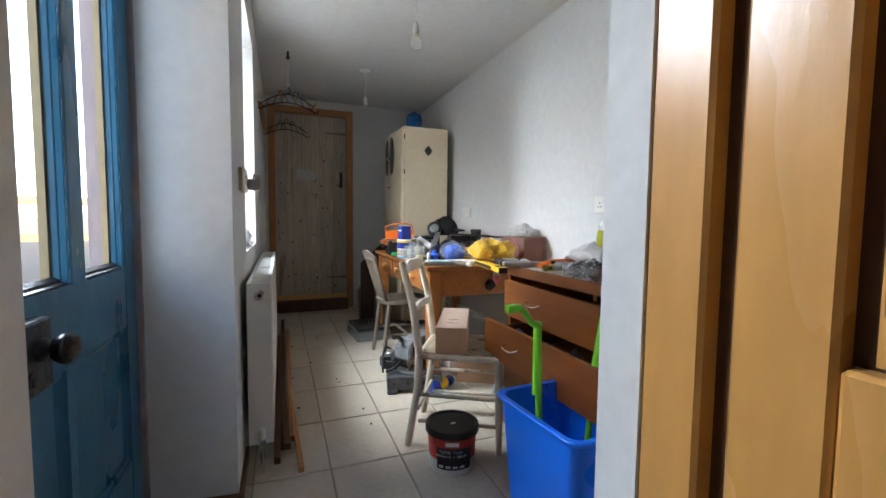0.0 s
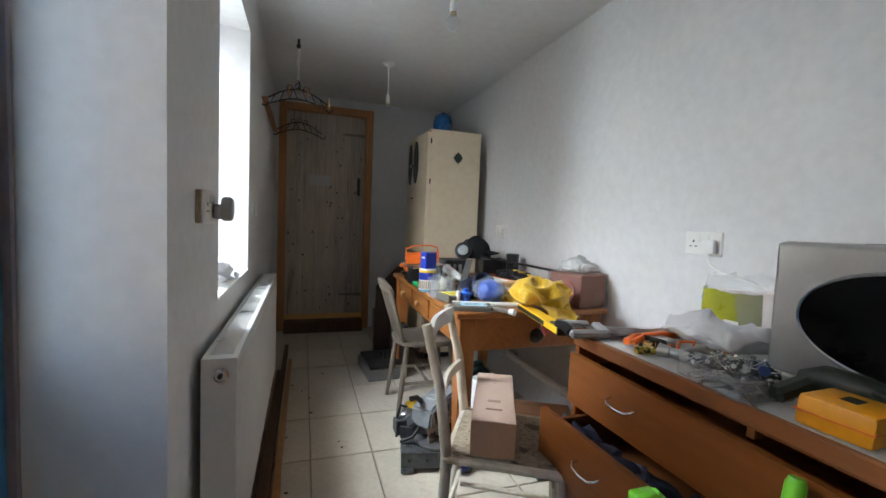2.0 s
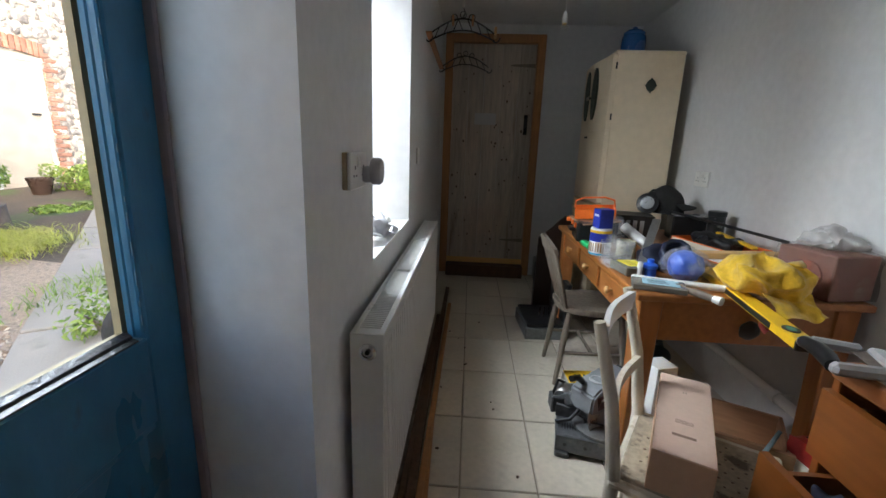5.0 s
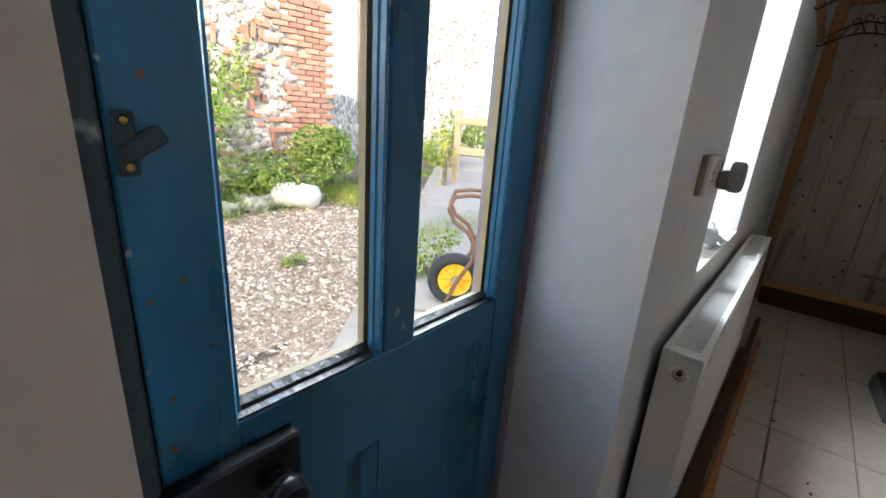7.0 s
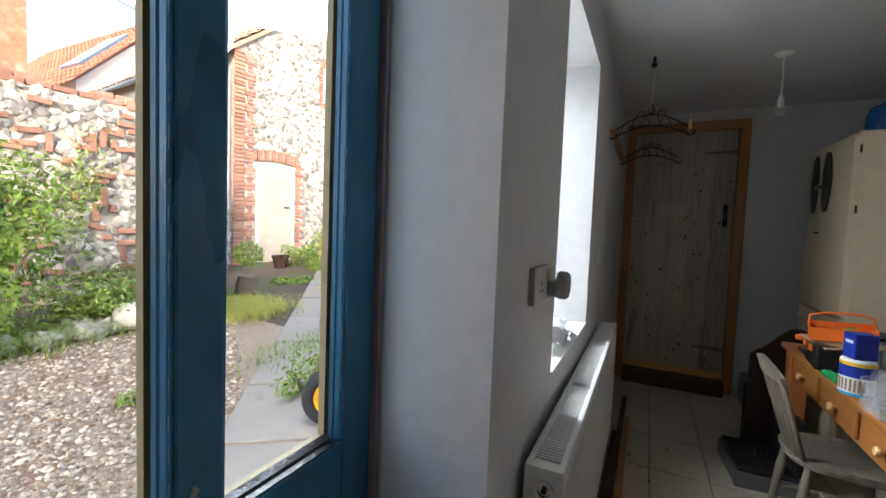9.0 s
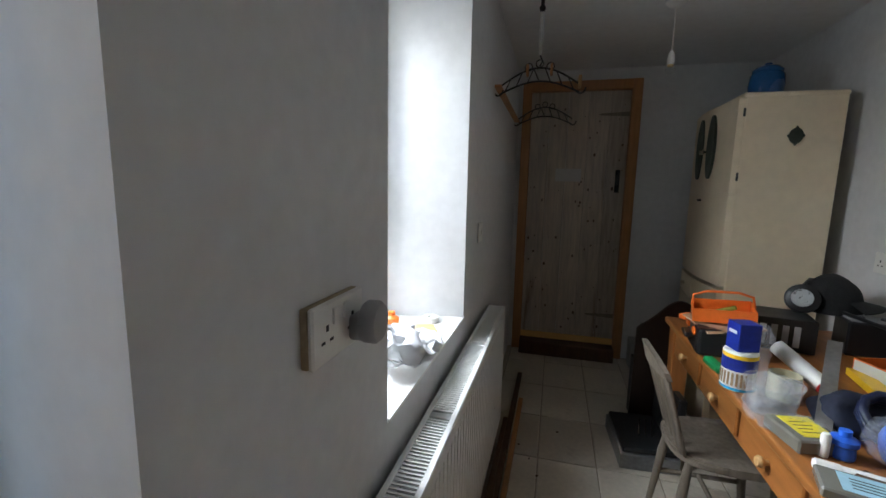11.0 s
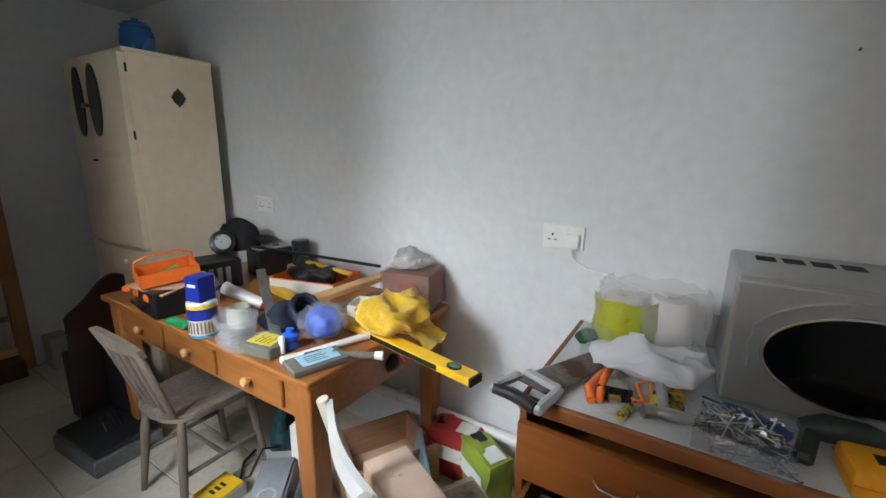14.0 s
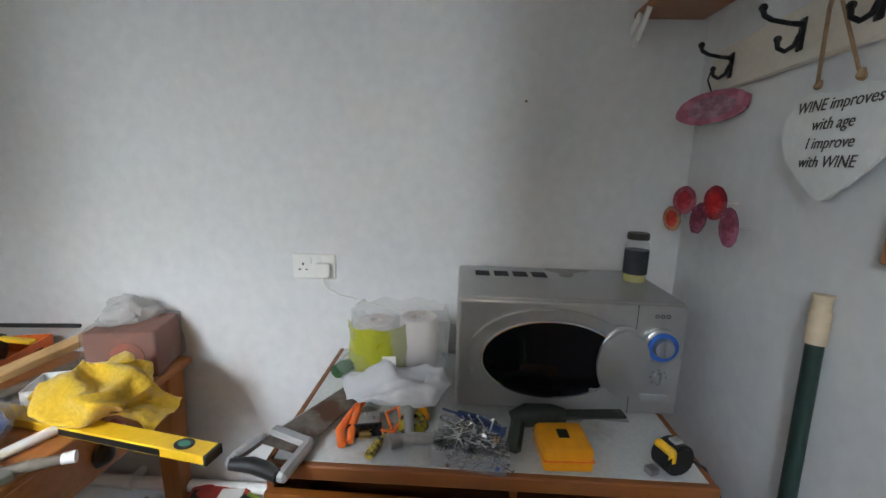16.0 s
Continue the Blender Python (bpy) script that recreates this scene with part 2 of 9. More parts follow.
# ---- building helpers ----
def box(bm, x0, x1, y0, y1, z0, z1, bevel=0.0, m=None, seg=1):
    r = bmesh.ops.create_cube(bm, size=1.0)
    t = Matrix.Translation(((x0 + x1) / 2, (y0 + y1) / 2, (z0 + z1) / 2)) @ Matrix.Diagonal((abs(x1 - x0), abs(y1 - y0), abs(z1 - z0), 1))
    bmesh.ops.transform(bm, matrix=t, verts=r["verts"])
    vs = r["verts"]
    if bevel:
        es = list({e for v in vs for e in v.link_edges})
        out = bmesh.ops.bevel(bm, geom=es, offset=bevel, segments=seg, profile=0.5, affect='EDGES')
        vs = list({v for f in out["faces"] for v in f.verts} | {v for v in vs if v.is_valid})
    if m is not None:
        bmesh.ops.transform(bm, matrix=m, verts=vs)
    return vs


def bar(bm, a, b, w, h, bevel=0.0):
    """A square bar from a to b, w wide and h high."""
    a, b = Vector(a), Vector(b)
    d = b - a
    q = d.to_track_quat('X', 'Z').to_matrix().to_4x4()
    return box(bm, 0, d.length, -w / 2, w / 2, -h / 2, h / 2, bevel, Matrix.Translation(a) @ q)


def rod(bm, a, b, r0, r1=None, seg=12):
    a, b = Vector(a), Vector(b)
    d = b - a
    r1 = r0 if r1 is None else r1
    m = Matrix.Translation((a + b) / 2) @ d.to_track_quat('Z', 'Y').to_matrix().to_4x4()
    return bmesh.ops.create_cone(bm, cap_ends=True, segments=seg, radius1=r0, radius2=r1, depth=d.length, matrix=m)["verts"]


def tube(bm, pts, r, seg=8, closed=False):
    """A round tube along points; r may be a list."""
    pts = [Vector(p) for p in pts]
    rs = r if isinstance(r, (list, tuple)) else [r] * len(pts)
    rings, up = [], Vector((0.123, 0.456, 0.88)).normalized()
    n = len(pts)
    for i, p in enumerate(pts):
        d = (pts[(i + 1) % n] - pts[i - 1]) if closed else (pts[min(i + 1, n - 1)] - pts[max(i - 1, 0)])
        d = d.normalized() if d.length > 1e-9 else Vector((0, 0, 1))
        s = d.cross(up)
        s = s.normalized() if s.length > 1e-4 else d.orthogonal().normalized()
        up = s.cross(d).normalized()
        rings.append([bm.verts.new(p + rs[i] * (math.cos(k * math.tau / seg) * s + math.sin(k * math.tau / seg) * up)) for k in range(seg)])
    for i in range(n if closed else n - 1):
        a, b = rings[i], rings[(i + 1) % n]
        for k in range(seg):
            bm.faces.new((a[k], a[(k + 1) % seg], b[(k + 1) % seg], b[k]))
    if not closed:
        bm.faces.new(rings[0][::-1])
        bm.faces.new(rings[-1])


def lathe(bm, prof, c=(0, 0, 0), seg=24, m=None):
    """Turns (radius, height) pairs about a vertical axis at c."""
    c = Vector(c)
    rings, made = [], []
    for r, z in prof:
        ring = [bm.verts.new(c + Vector((r * math.cos(k * math.tau / seg), r * math.sin(k * math.tau / seg), z))) for k in range(seg)] if r > 1e-6 else [bm.verts.new(c + Vector((0, 0, z)))]
        rings.append(ring)
        made += ring
    for a, b in zip(rings, rings[1:]):
        for k in range(seg):
            k2 = (k + 1) % seg
            if len(a) == 1 and len(b) > 1:
                bm.faces.new((a[0], b[k2], b[k]))
            elif len(b) == 1 and len(a) > 1:
                bm.faces.new((a[k], a[k2], b[0]))
            elif len(a) > 1:
                bm.faces.new((a[k], a[k2], b[k2], b[k]))
    if m is not None:
        bmesh.ops.transform(bm, matrix=m, verts=made)
    return made


def prism(bm, poly, h0, h1, axis='z', m=None):
    """Extrudes a flat outline from h0 to h1 along an axis: (u, v) are (x, y), (y, z) for x or (x, z) for y."""
    def put(u, v, h):
        return {'z': (u, v, h), 'x': (h, u, v), 'y': (u, h, v)}[axis]
    a = [bm.verts.new(put(u, v, h0)) for u, v in poly]
    b = [bm.verts.new(put(u, v, h1)) for u, v in poly]
    n = len(poly)
    for i in range(n):
        bm.faces.new((a[i], a[(i + 1) % n], b[(i + 1) % n], b[i]))
    bm.faces.new(a[::-1])
    bm.faces.new(b)
    if m is not None:
        bmesh.ops.transform(bm, matrix=m, verts=a + b)
    return a + b


def mesh_of(name, bm, material, smooth=None):
    bmesh.ops.recalc_face_normals(bm, faces=bm.faces)
    me = bpy.data.meshes.new(name)
    bm.to_mesh(me)
    bm.free()
    me.materials.append(material)
    if smooth is not None:
        for p in me.polygons:
            p.use_smooth = True
        me.set_sharp_from_angle(angle=radians(smooth))
    return me


def part(name, bm, material, parent, label="", smooth=None):
    ob = new(name, mesh_of(name, bm, material, smooth))
    ob.parent = parent
    return tagged(ob, label) if label else ob


def thing(name, m, label, category, group=""):
    ob = new(name)
    ob.empty_display_size = 0.05
    ob.matrix_basis = m
    return tagged(ob, label, category, group)


def solid(name, bm, material, label, category, m=None, group="", smooth=None, kind=""):
    """A thing of one mesh."""
    ob = new(name, mesh_of(name, bm, material, smooth))
    if m is not None:
        ob.matrix_basis = m
    return tagged(ob, label, category, group, kind)


def structure(name, bm, material, label, category, smooth=None):
    return solid(name, bm, material, label, category, kind="structure", smooth=smooth)


def B():
    return bmesh.new()


def bx(*a, **k):
    bm = bmesh.new()
    box(bm, *a, **k)
    return bm


def crumple(bm, amount, scale, seed=0.0):
    for v in bm.verts:
        p = v.co * scale + Vector((seed, seed * 1.7, -seed))
        v.co += Vector((noise.noise(p), noise.noise(p + Vector((31, 7, 3))), noise.noise(p + Vector((5, 51, 23))))) * amount


def blob(bm, c, r, sub=3):
    vs = bmesh.ops.create_icosphere(bm, subdivisions=sub, radius=1.0)["verts"]
    bmesh.ops.transform(bm, matrix=Matrix.Translation(c) @ Matrix.Diagonal((*r, 1)), verts=vs)
    return vs


def text(name, words, size, m, material, parent=None, extrude=0.0004, shear=0.0, align='CENTER'):
    cu = bpy.data.curves.new(name, 'FONT')
    cu.body, cu.size, cu.extrude, cu.shear, cu.align_x, cu.align_y = words, size, extrude, shear, align, 'CENTER'
    tmp = bpy.data.objects.new(name, cu)
    scene.collection.objects.link(tmp)
    me = bpy.data.meshes.new_from_object(tmp.evaluated_get(bpy.context.evaluated_depsgraph_get()))
    bpy.data.objects.remove(tmp)
    me.materials.clear()
    me.materials.append(material)
    ob = new(name, me)
    ob.matrix_basis = m
    ob.parent = parent
    return ob

# ---- room shell ----
XR, YE, ZC = 1.635, 5.12, 2.15
Y_RET0, Y_RET1 = 1.10, 1.01      # the cross wall leans a little

bm = B()
box(bm, -0.36, 0, 3.62, 5.30, 0, ZC)
box(bm, -0.36, 0, 2.04, 3.62, 0, 0.785)
box(bm, -0.36, 0, 2.04, 3.62, 1.915, ZC)
prism(bm, [(0, 2.04), (0, 2.525), (-0.36, 2.60), (-0.36, 2.04)], 0.785, 1.915)
prism(bm, [(0, 2.0), (0, 2.04), (-0.36, 2.04)], 0, ZC)
prism(bm, [(0, 3.275), (0, 3.62), (-0.36, 3.62), (-0.36, 3.19)], 0.785, 1.915)
box(bm, -0.36, -0.001, 1.29, 2.0, 2.03, ZC)
structure("wall_west", bm, PLASTER, "white painted plaster wall with a deep window recess", "wall")
structure("wall_west_lobby", bx(-0.36, -0.19, -1.3, 1.281, 0, ZC), PLASTER, "white painted plaster lobby wall", "wall")
bm = B()
box(bm, XR, XR + 0.12, 0.9, 5.30, 0, ZC)
structure("wall_east", bm, PLASTER, "white painted plaster wall with faint stains", "wall")
bm = B()
box(bm, -0.0, 0.03, YE, YE + 0.18, 0, ZC)
box(bm, 0.865, XR, YE, YE + 0.18, 0, ZC)
box(bm, 0.03, 0.865, YE, YE + 0.18, 2.075, ZC)
# unseen backing behind the door, added to stop daylight leaking between the planks
box(bm, 0.0, 0.9, YE + 0.19, YE + 0.25, 0, ZC)
structure("wall_north", bm, PLASTER, "white painted plaster end wall round a plank door", "wall")
bm = B()
prism(bm, [(0.637, Y_RET0), (XR, Y_RET1), (XR, 0.92), (0.72, 0.93), (0.72, 1.014), (0.637, 1.014)], 0, ZC)
structure("wall_south", bm, PLASTER, "white painted plaster cross wall beside the doorway", "wall")
structure("wall_lobby_east", bx(0.66, 0.78, -1.3, -0.12, 0, ZC), PLASTER, "white painted lobby wall", "wall")
structure("wall_lobby_end", bx(-0.36, 0.78, -1.42, -1.3, 0, ZC), PLASTER, "white painted wall behind the lobby", "wall")
structure("wall_over_cupboard", bx(0.66, 0.78, -0.12, 1.0, 2.05, ZC), PLASTER, "white painted wall above the ochre door", "wall")
structure("wall_cupboard_back", bx(0.79, 0.9, -0.2, 0.9, 0, ZC), PLASTER, "plain wall behind the ochre door", "wall")
structure("ceiling", bx(-0.36, XR + 0.12, -1.42, 5.3, ZC, ZC + 0.1), CEIL, "flat white painted ceiling", "ceiling")
# unseen upper wall, added so that its shadow covers the yard and garden wall
structure("wall_upper_storey", bx(-0.36, -0.06, -8.0, 5.3, ZC + 0.101, 6.4), PLASTER, "unseen plain upper wall added above the room to shade the yard", "wall")
floor = structure("floor", bx(-0.36, XR + 0.12, -1.42, 5.3, -0.12, -0.006), GROUT, "cream tiled floor with dark grout", "floor")

# boxed ledge and pipe along the foot of the east wall
bm = B()
prism(bm, [(XR - 0.075, 0), (XR, 0), (XR, 0.17), (XR - 0.02, 0.17)], 2.1, 4.1, axis='y')
structure("skirting_ledge", bm, PLASTER, "plastered ledge at the foot of the wall", "trim")
bm = B()
rod(bm, (XR - 0.07, 2.0, 0.20), (XR - 0.07, 4.1, 0.20), 0.021, seg=14)
for y in (2.2, 2.87, 3.5):
    rod(bm, (XR - 0.07, y, 0.20), (XR - 0.07, y + 0.03, 0.20), 0.026, seg=14)
    box(bm, XR - 0.07, XR, y + 0.005, y + 0.025, 0.19, 0.21)
solid("waste_pipe", bm, PLASTIC_W, "white plastic waste pipe clipped along the wall foot", "pipe", smooth=40)

# ---- blue outer door ----
DX = -0.26
D0, D1 = 1.310, 2.012


def blue_door():
    d = thing("door_1", pose(DX, 0, 0), "worn blue panelled outer door with two tall glass panes", "door")
    d["kind"] = "structure"
    T = -0.045
    for n, a, b in (("stile", D0, 1.392), ("stile", 1.926, D1)):
        part(n, bx(T, 0, a, b, 0.03, 2.0, bevel=0.003), BLUE, d)
    part("mullion", bx(T, -0.001, 1.616, 1.684, 0.775, 1.92, bevel=0.005, seg=2), BLUE, d)
    part("lower_muntin", bx(T, -0.001, 1.570, 1.612, 0.25, 0.63, bevel=0.004), BLUE, d)
    part("lock_rail", bx(T, -0.0005, 1.392, 1.926, 0.63, 0.795, bevel=0.003), BLUE, d)
    part("top_rail", bx(T, -0.0005, 1.392, 1.926, 1.92, 2.0, bevel=0.003), BLUE, d)
    part("bottom_rail", bx(T, -0.0005, 1.392, 1.926, 0.03, 0.25, bevel=0.003), BLUE, d)
    for a, b in ((1.392, 1.570), (1.612, 1.926)):
        p = part("lower_panel", bx(-0.032, -0.016, a - 0.004, b + 0.004, 0.246, 0.634), BLUE, d)
        bm = B()
        for y0, y1, s in ((a, a + 0.016, 1), (b - 0.016, b, -1)):
            prism(bm, [(-0.016, y0), (-0.002, y0 if s > 0 else y1), (-0.009, (y0 + y1) / 2), (-0.016, y1)], 0.25, 0.63)
        box(bm, -0.016, -0.006, a, b, 0.614, 0.63, bevel=0.004)
        box(bm, -0.016, -0.006, a, b, 0.25, 0.266, bevel=0.004)
        part("moulding", bm, BLUE, p)
    for a, b in ((1.392, 1.610), (1.684, 1.920)):
        g = part("pane", bx(-0.030, -0.026, a, b, 0.80, 1.92), GLASS, d, "clear glass pane")
        g.visible_shadow = False
        bm = B()
        # moulded beads: a step and a quarter round on the far side, a thin lip on the near side
        box(bm, -0.0255, -0.009, a, a + 0.007, 0.80, 1.92, bevel=0.003, seg=2)
        prism(bm, [(-0.0255, b - 0.006), (-0.017, b - 0.005), (-0.015, b - 0.002), (-0.006, b), (-0.003, b + 0.003), (-0.003, b + 0.0055), (-0.0255, b + 0.0055)], 0.80, 1.92)
        part("glazing_bead", bm, BLUE, d)
        bm = B()
        rng_b = random.Random(int(a * 100))
        for k in range(26):
            z = 0.80 + 1.12 * (k + rng_b.uniform(0, 0.6)) / 26
            box(bm, -0.0042, -0.0028, b + 0.0016, b + 0.0027, z, z + rng_b.uniform(0.006, 0.030))
        tagged(part("worn_bead_edge", bm, BEAD_WEAR, d, "pale worn edge of the bead"), kind="stuff")
        bm = B()
        prism(bm, [(-0.0255, 0.7955), (-0.002, 0.7955), (-0.002, 0.7985), (-0.012, 0.8005), (-0.014, 0.806), (-0.0255, 0.812)], a, b - 0.012, axis='y')
        part("bottom_bead", bm, WORN_BEAD, d, "worn blackened glazing bead")
        bm = B()
        box(bm, -0.045, -0.0308, b - 0.011, b, 0.806, 1.92)
        box(bm, -0.045, -0.0308, a, a + 0.008, 0.806, 1.92)
        box(bm, -0.045, -0.0308, a, b, 0.80, 0.806)
        part("putty_bead", bm, CREAM, d, "cream painted outer glazing bead")
    lk = part("rim_lock", bx(0, 0.028, 1.302, 1.455, 0.640, 0.762, bevel=0.004), BLACK_IRON, d, "black iron rim lock")
    bm = B()
    lathe(bm, [(0.0, 0.0), (0.020, 0.0), (0.020, 0.006), (0.009, 0.010), (0.009, 0.014), (0.019, 0.018), (0.026, 0.030), (0.026, 0.038), (0.019, 0.048), (0.0, 0.052)],
          m=pose(0.028, 1.416, 0.712, 0, 90, 0), seg=28)
    part("knob", bm, BLACK_IRON, lk, "glossy black door knob", smooth=40)
    bm = B()
    lathe(bm, [(0.0, 0.0), (0.010, 0.0), (0.010, 0.003), (0.0, 0.003)], m=pose(0.028, 1.385, 0.675, 0, 90, 0), seg=16)
    box(bm, 0.029, 0.032, 1.383, 1.387, 0.660, 0.675)
    part("keyhole", bm, BLACK, lk)
    rng = random.Random(3)
    primer = mat("bare_primer", (0.30, 0.30, 0.29), 0.7, vary=0.25, scale=40, stain=(0.05, 0.06, 0.07), stain_amount=0.3, stain_scale=70)
    brown = mat("brown_underpaint", (0.20, 0.085, 0.045), 0.7, vary=0.3, scale=60)

    def scar(pts, material, label, x1=0.0009):
        bm = B()
        prism(bm, pts, 0.0002, x1, axis='x')
        return part("paint_chip", bm, material, d, label)
    # squarish unpainted scar where a lock plate was
    edge = [(1.318, 1.302), (1.330, 1.304), (1.341, 1.299), (1.352, 1.303), (1.364, 1.300), (1.362, 1.318), (1.366, 1.336), (1.361, 1.349), (1.362, 1.362), (1.350, 1.361), (1.338, 1.367), (1.327, 1.362), (1.316, 1.366), (1.318, 1.346), (1.314, 1.328)]
    sc = scar(edge, primer, "bare primer scar of a removed lock")
    bm = B()
    for y, z, q in ((1.344, 1.334, 0.0065), (1.323, 1.352, 0.003), (1.326, 1.313, 0.0022), (1.356, 1.340, 0.0024), (1.355, 1.322, 0.0026), (1.333, 1.345, 0.0022)):
        prism(bm, [(y + q * math.cos(k * math.tau / 12), z + q * math.sin(k * math.tau / 12)) for k in range(12)], 0.0009, 0.0013, axis='x')
    part("screw_holes", bm, BLACK, sc)
    # painted-over bolt keep
    bk = part("bolt_keep", bx(0.0, 0.006, 1.314, 1.330, 1.088, 1.142, bevel=0.002), BLUE_CHIP, d, "painted-over steel bolt keep")
    bm = B()
    bar(bm, (0.004, 1.318, 1.106), (0.004, 1.350, 1.124), 0.010, 0.016, 0.002)
    part("keep_arm", bm, BLUE_CHIP, bk)
    for y, z in ((1.322, 1.134), (1.322, 1.096)):
        bm = B()
        lathe(bm, [(0, 0.006), (0.004, 0.006), (0.003, 0.0085), (0, 0.009)], seg=12, m=pose(0, y, z, 0, 90, 0))
        part("screw_head", bm, BRASS, bk)
    for y, z, q, kind in ((1.313, 1.18, 0.004, 1), (1.313, 1.25, 0.006, 1), (1.313, 1.02, 0.005, 1), (1.313, 0.90, 0.004, 1), (1.340, 1.170, 0.005, 2), (1.352, 0.985, 0.005, 2), (1.322, 0.97, 0.006, 2), (1.330, 0.86, 0.005, 2), (1.345, 0.84, 0.004, 2),
                          (1.325, 0.80, 0.007, 2), (1.345, 0.755, 0.004, 2), (1.372, 0.905, 0.005, 2), (1.318, 0.60, 0.014, 2), (1.335, 0.585, 0.009, 2), (1.47, 0.655, 0.005, 2), (1.66, 0.64, 0.006, 2), (1.64, 0.86, 0.012, 1), (1.655, 0.83, 0.010, 1)):
        n, q = 11, q * 0.62
        pts = [(y + q * rng.uniform(0.4, 1.15) * math.cos(k * math.tau / n), z + q * rng.uniform(0.5, 1.5) * math.sin(k * math.tau / n)) for k in range(n)]
        scar(pts, (None, primer, brown)[kind], ("", "chipped paint showing primer", "rusty brown chip in the paint")[kind])
    return d


blue_door()
bm = B()
box(bm, -0.30, -0.252, 1.275, 1.307, 0, 2.03, bevel=0.003)
box(bm, -0.35, -0.306, 1.285, 1.33, 0, 2.03)
structure("door_frame_near", bm, BLUE_CHIP, "chipped dark blue door frame post", "door frame")
bm = B()
box(bm, -0.30, -0.246, 2.015, 2.026, 0, 2.03, bevel=0.003)
box(bm, -0.35, -0.308, 1.96, 2.034, 0, 2.03)
structure("door_frame_far", bm, mat("faded_pink_blue_frame", (0.30, 0.25, 0.26), 0.7, vary=0.2, scale=5, stain=(0.05, 0.12, 0.18), stain_amount=0.4, stain_scale=6, stretch=(1, 1, 0.2)), "faded door frame edge beside the blue door", "door frame")
bm = B()
box(bm, -0.35, -0.25, 1.304, 2.014, 2.005, 2.03)
structure("door_frame_head", bm, BLUE_CHIP, "chipped blue door frame head", "door frame")
bm = B()
box(bm, -0.36, -0.20, 1.29, 2.015, -0.005, 0.026, bevel=0.004)
structure("door_sill", bm, ORANGE_DARK, "worn brown timber sill under the blue door", "sill")
bm = B()
prism(bm, [(-0.205, 2.009), (0.012, 1.986), (0.012, 2.30), (0.0, 2.30), (0.0, 2.0), (-0.205, 2.023)], 0, 0.045)
structure("baseboard_reveal", bm, ORANGE_DARK, "rough brown strip at the foot of the reveal", "trim")

# ---- window in the west wall ----
w = thing("window_1", pose(-0.33, 2.60, 0.785), "white painted timber window in a deep recess", "window")
w["kind"] = "structure"
for n, a in (("frame_post", (-0.03, 0.03, 0.0, 0.05, 0, 1.13)), ("frame_post", (-0.03, 0.03, 0.54, 0.59, 0, 1.13)),
             ("frame_head", (-0.03, 0.03, 0.05, 0.54, 1.08, 1.13)), ("frame_foot", (-0.03, 0.03, 0.05, 0.54, 0, 0.05)), ("glazing_bar", (-0.02, 0.02, 0.05, 0.54, 0.53, 0.56))):
    part(n, bx(*a, bevel=0.003), PLASTIC_W, w)
for z0, z1 in ((0.05, 0.53), (0.56, 1.08)):
    g = part("pane", bx(-0.004, 0.0, 0.05, 0.54, z0, z1), GLASS, w)
    g.visible_shadow = False
bm = B()
prism(bm, [(-0.30, 2.588), (0.004, 2.527), (0.004, 3.273), (-0.30, 3.203)], 0.786, 0.794)
structure("window_sill", bm, PLASTIC_W, "white painted window sill", "sill")

# ---- plank door in the end wall ----
d = thing("door_2", pose(0, 5.10, 0), "limewashed ledged plank door with knots, shut", "door")
d["kind"] = "structure"
random.seed(4)
xs = [0.10, 0.235, 0.37, 0.515, 0.66, 0.795]
for a, b in zip(xs, xs[1:]):
    pl = part("plank", bx(a + 0.0015, b - 0.0015, 0.012, 0.038, 0.145, 1.995, bevel=0.003), PLANK, d)
    bm = B()
    for k in range(16):
        x, z = random.uniform(a + 0.015, b - 0.015), random.uniform(0.2, 1.95)
        r = 0.0028 + 0.006 * random.random() ** 2
        lathe(bm, [(0, 0), (r, 0), (r * 0.9, 0.0012), (0, 0.0014)], seg=10, m=pose(x, 0.012, z, 90, 0, 0) @ Matrix.Diagonal((1, random.uniform(1.0, 1.7), 1, 1)))
    part("knots", bm, KNOT, pl)
for n, z in (("top_hinge", 1.83), ("bottom_hinge", 0.33)):
    bm = B()
    prism(bm, [(0.79, z - 0.016), (0.79, z + 0.016), (0.60, z + 0.007), (0.58, z), (0.60, z - 0.007)], 0.007, 0.012, axis='y')
    part(n, bm, OLDWOOD, d, "limewashed iron strap hinge")
part("latch", bx(0.725, 0.757, 0.004, 0.012, 1.27, 1.435, bevel=0.003), BLACK_IRON, d, "black iron thumb latch")
part("paper_note", bx(0.30, 0.485, 0.008, 0.0115, 1.345, 1.44), mat("faded_paper", (0.52, 0.51, 0.50), 0.8, vary=0.06), d, "faded paper note")
part("bottom_strip", bx(0.100, 0.795, -0.008, 0.03, 0.105, 0.150, bevel=0.003), mat("fresh_pine", (0.72, 0.40, 0.12), 0.55, vary=0.15, scale=5, stretch=(0.12, 1, 1)), d, "bare pine draught strip")
for n, a in (("jamb", (0.032, 0.098, -0.01, 0.05, 0, 2.07)), ("jamb", (0.797, 0.863, -0.01, 0.05, 0, 2.07)), ("head", (0.098, 0.797, -0.009, 0.05, 2.0, 2.069))):
    structure("door_trim_" + n, bx(a[0], a[1], 5.10 + a[2], 5.10 + a[3], a[4], a[5], bevel=0.004), PINE, "brown stained pine door frame", "door frame")
structure("door_step", bx(0.098, 0.797, 4.98, 5.13, 0, 0.104, bevel=0.006), ORANGE_DARK, "dark brown timber step below the plank door", "sill")

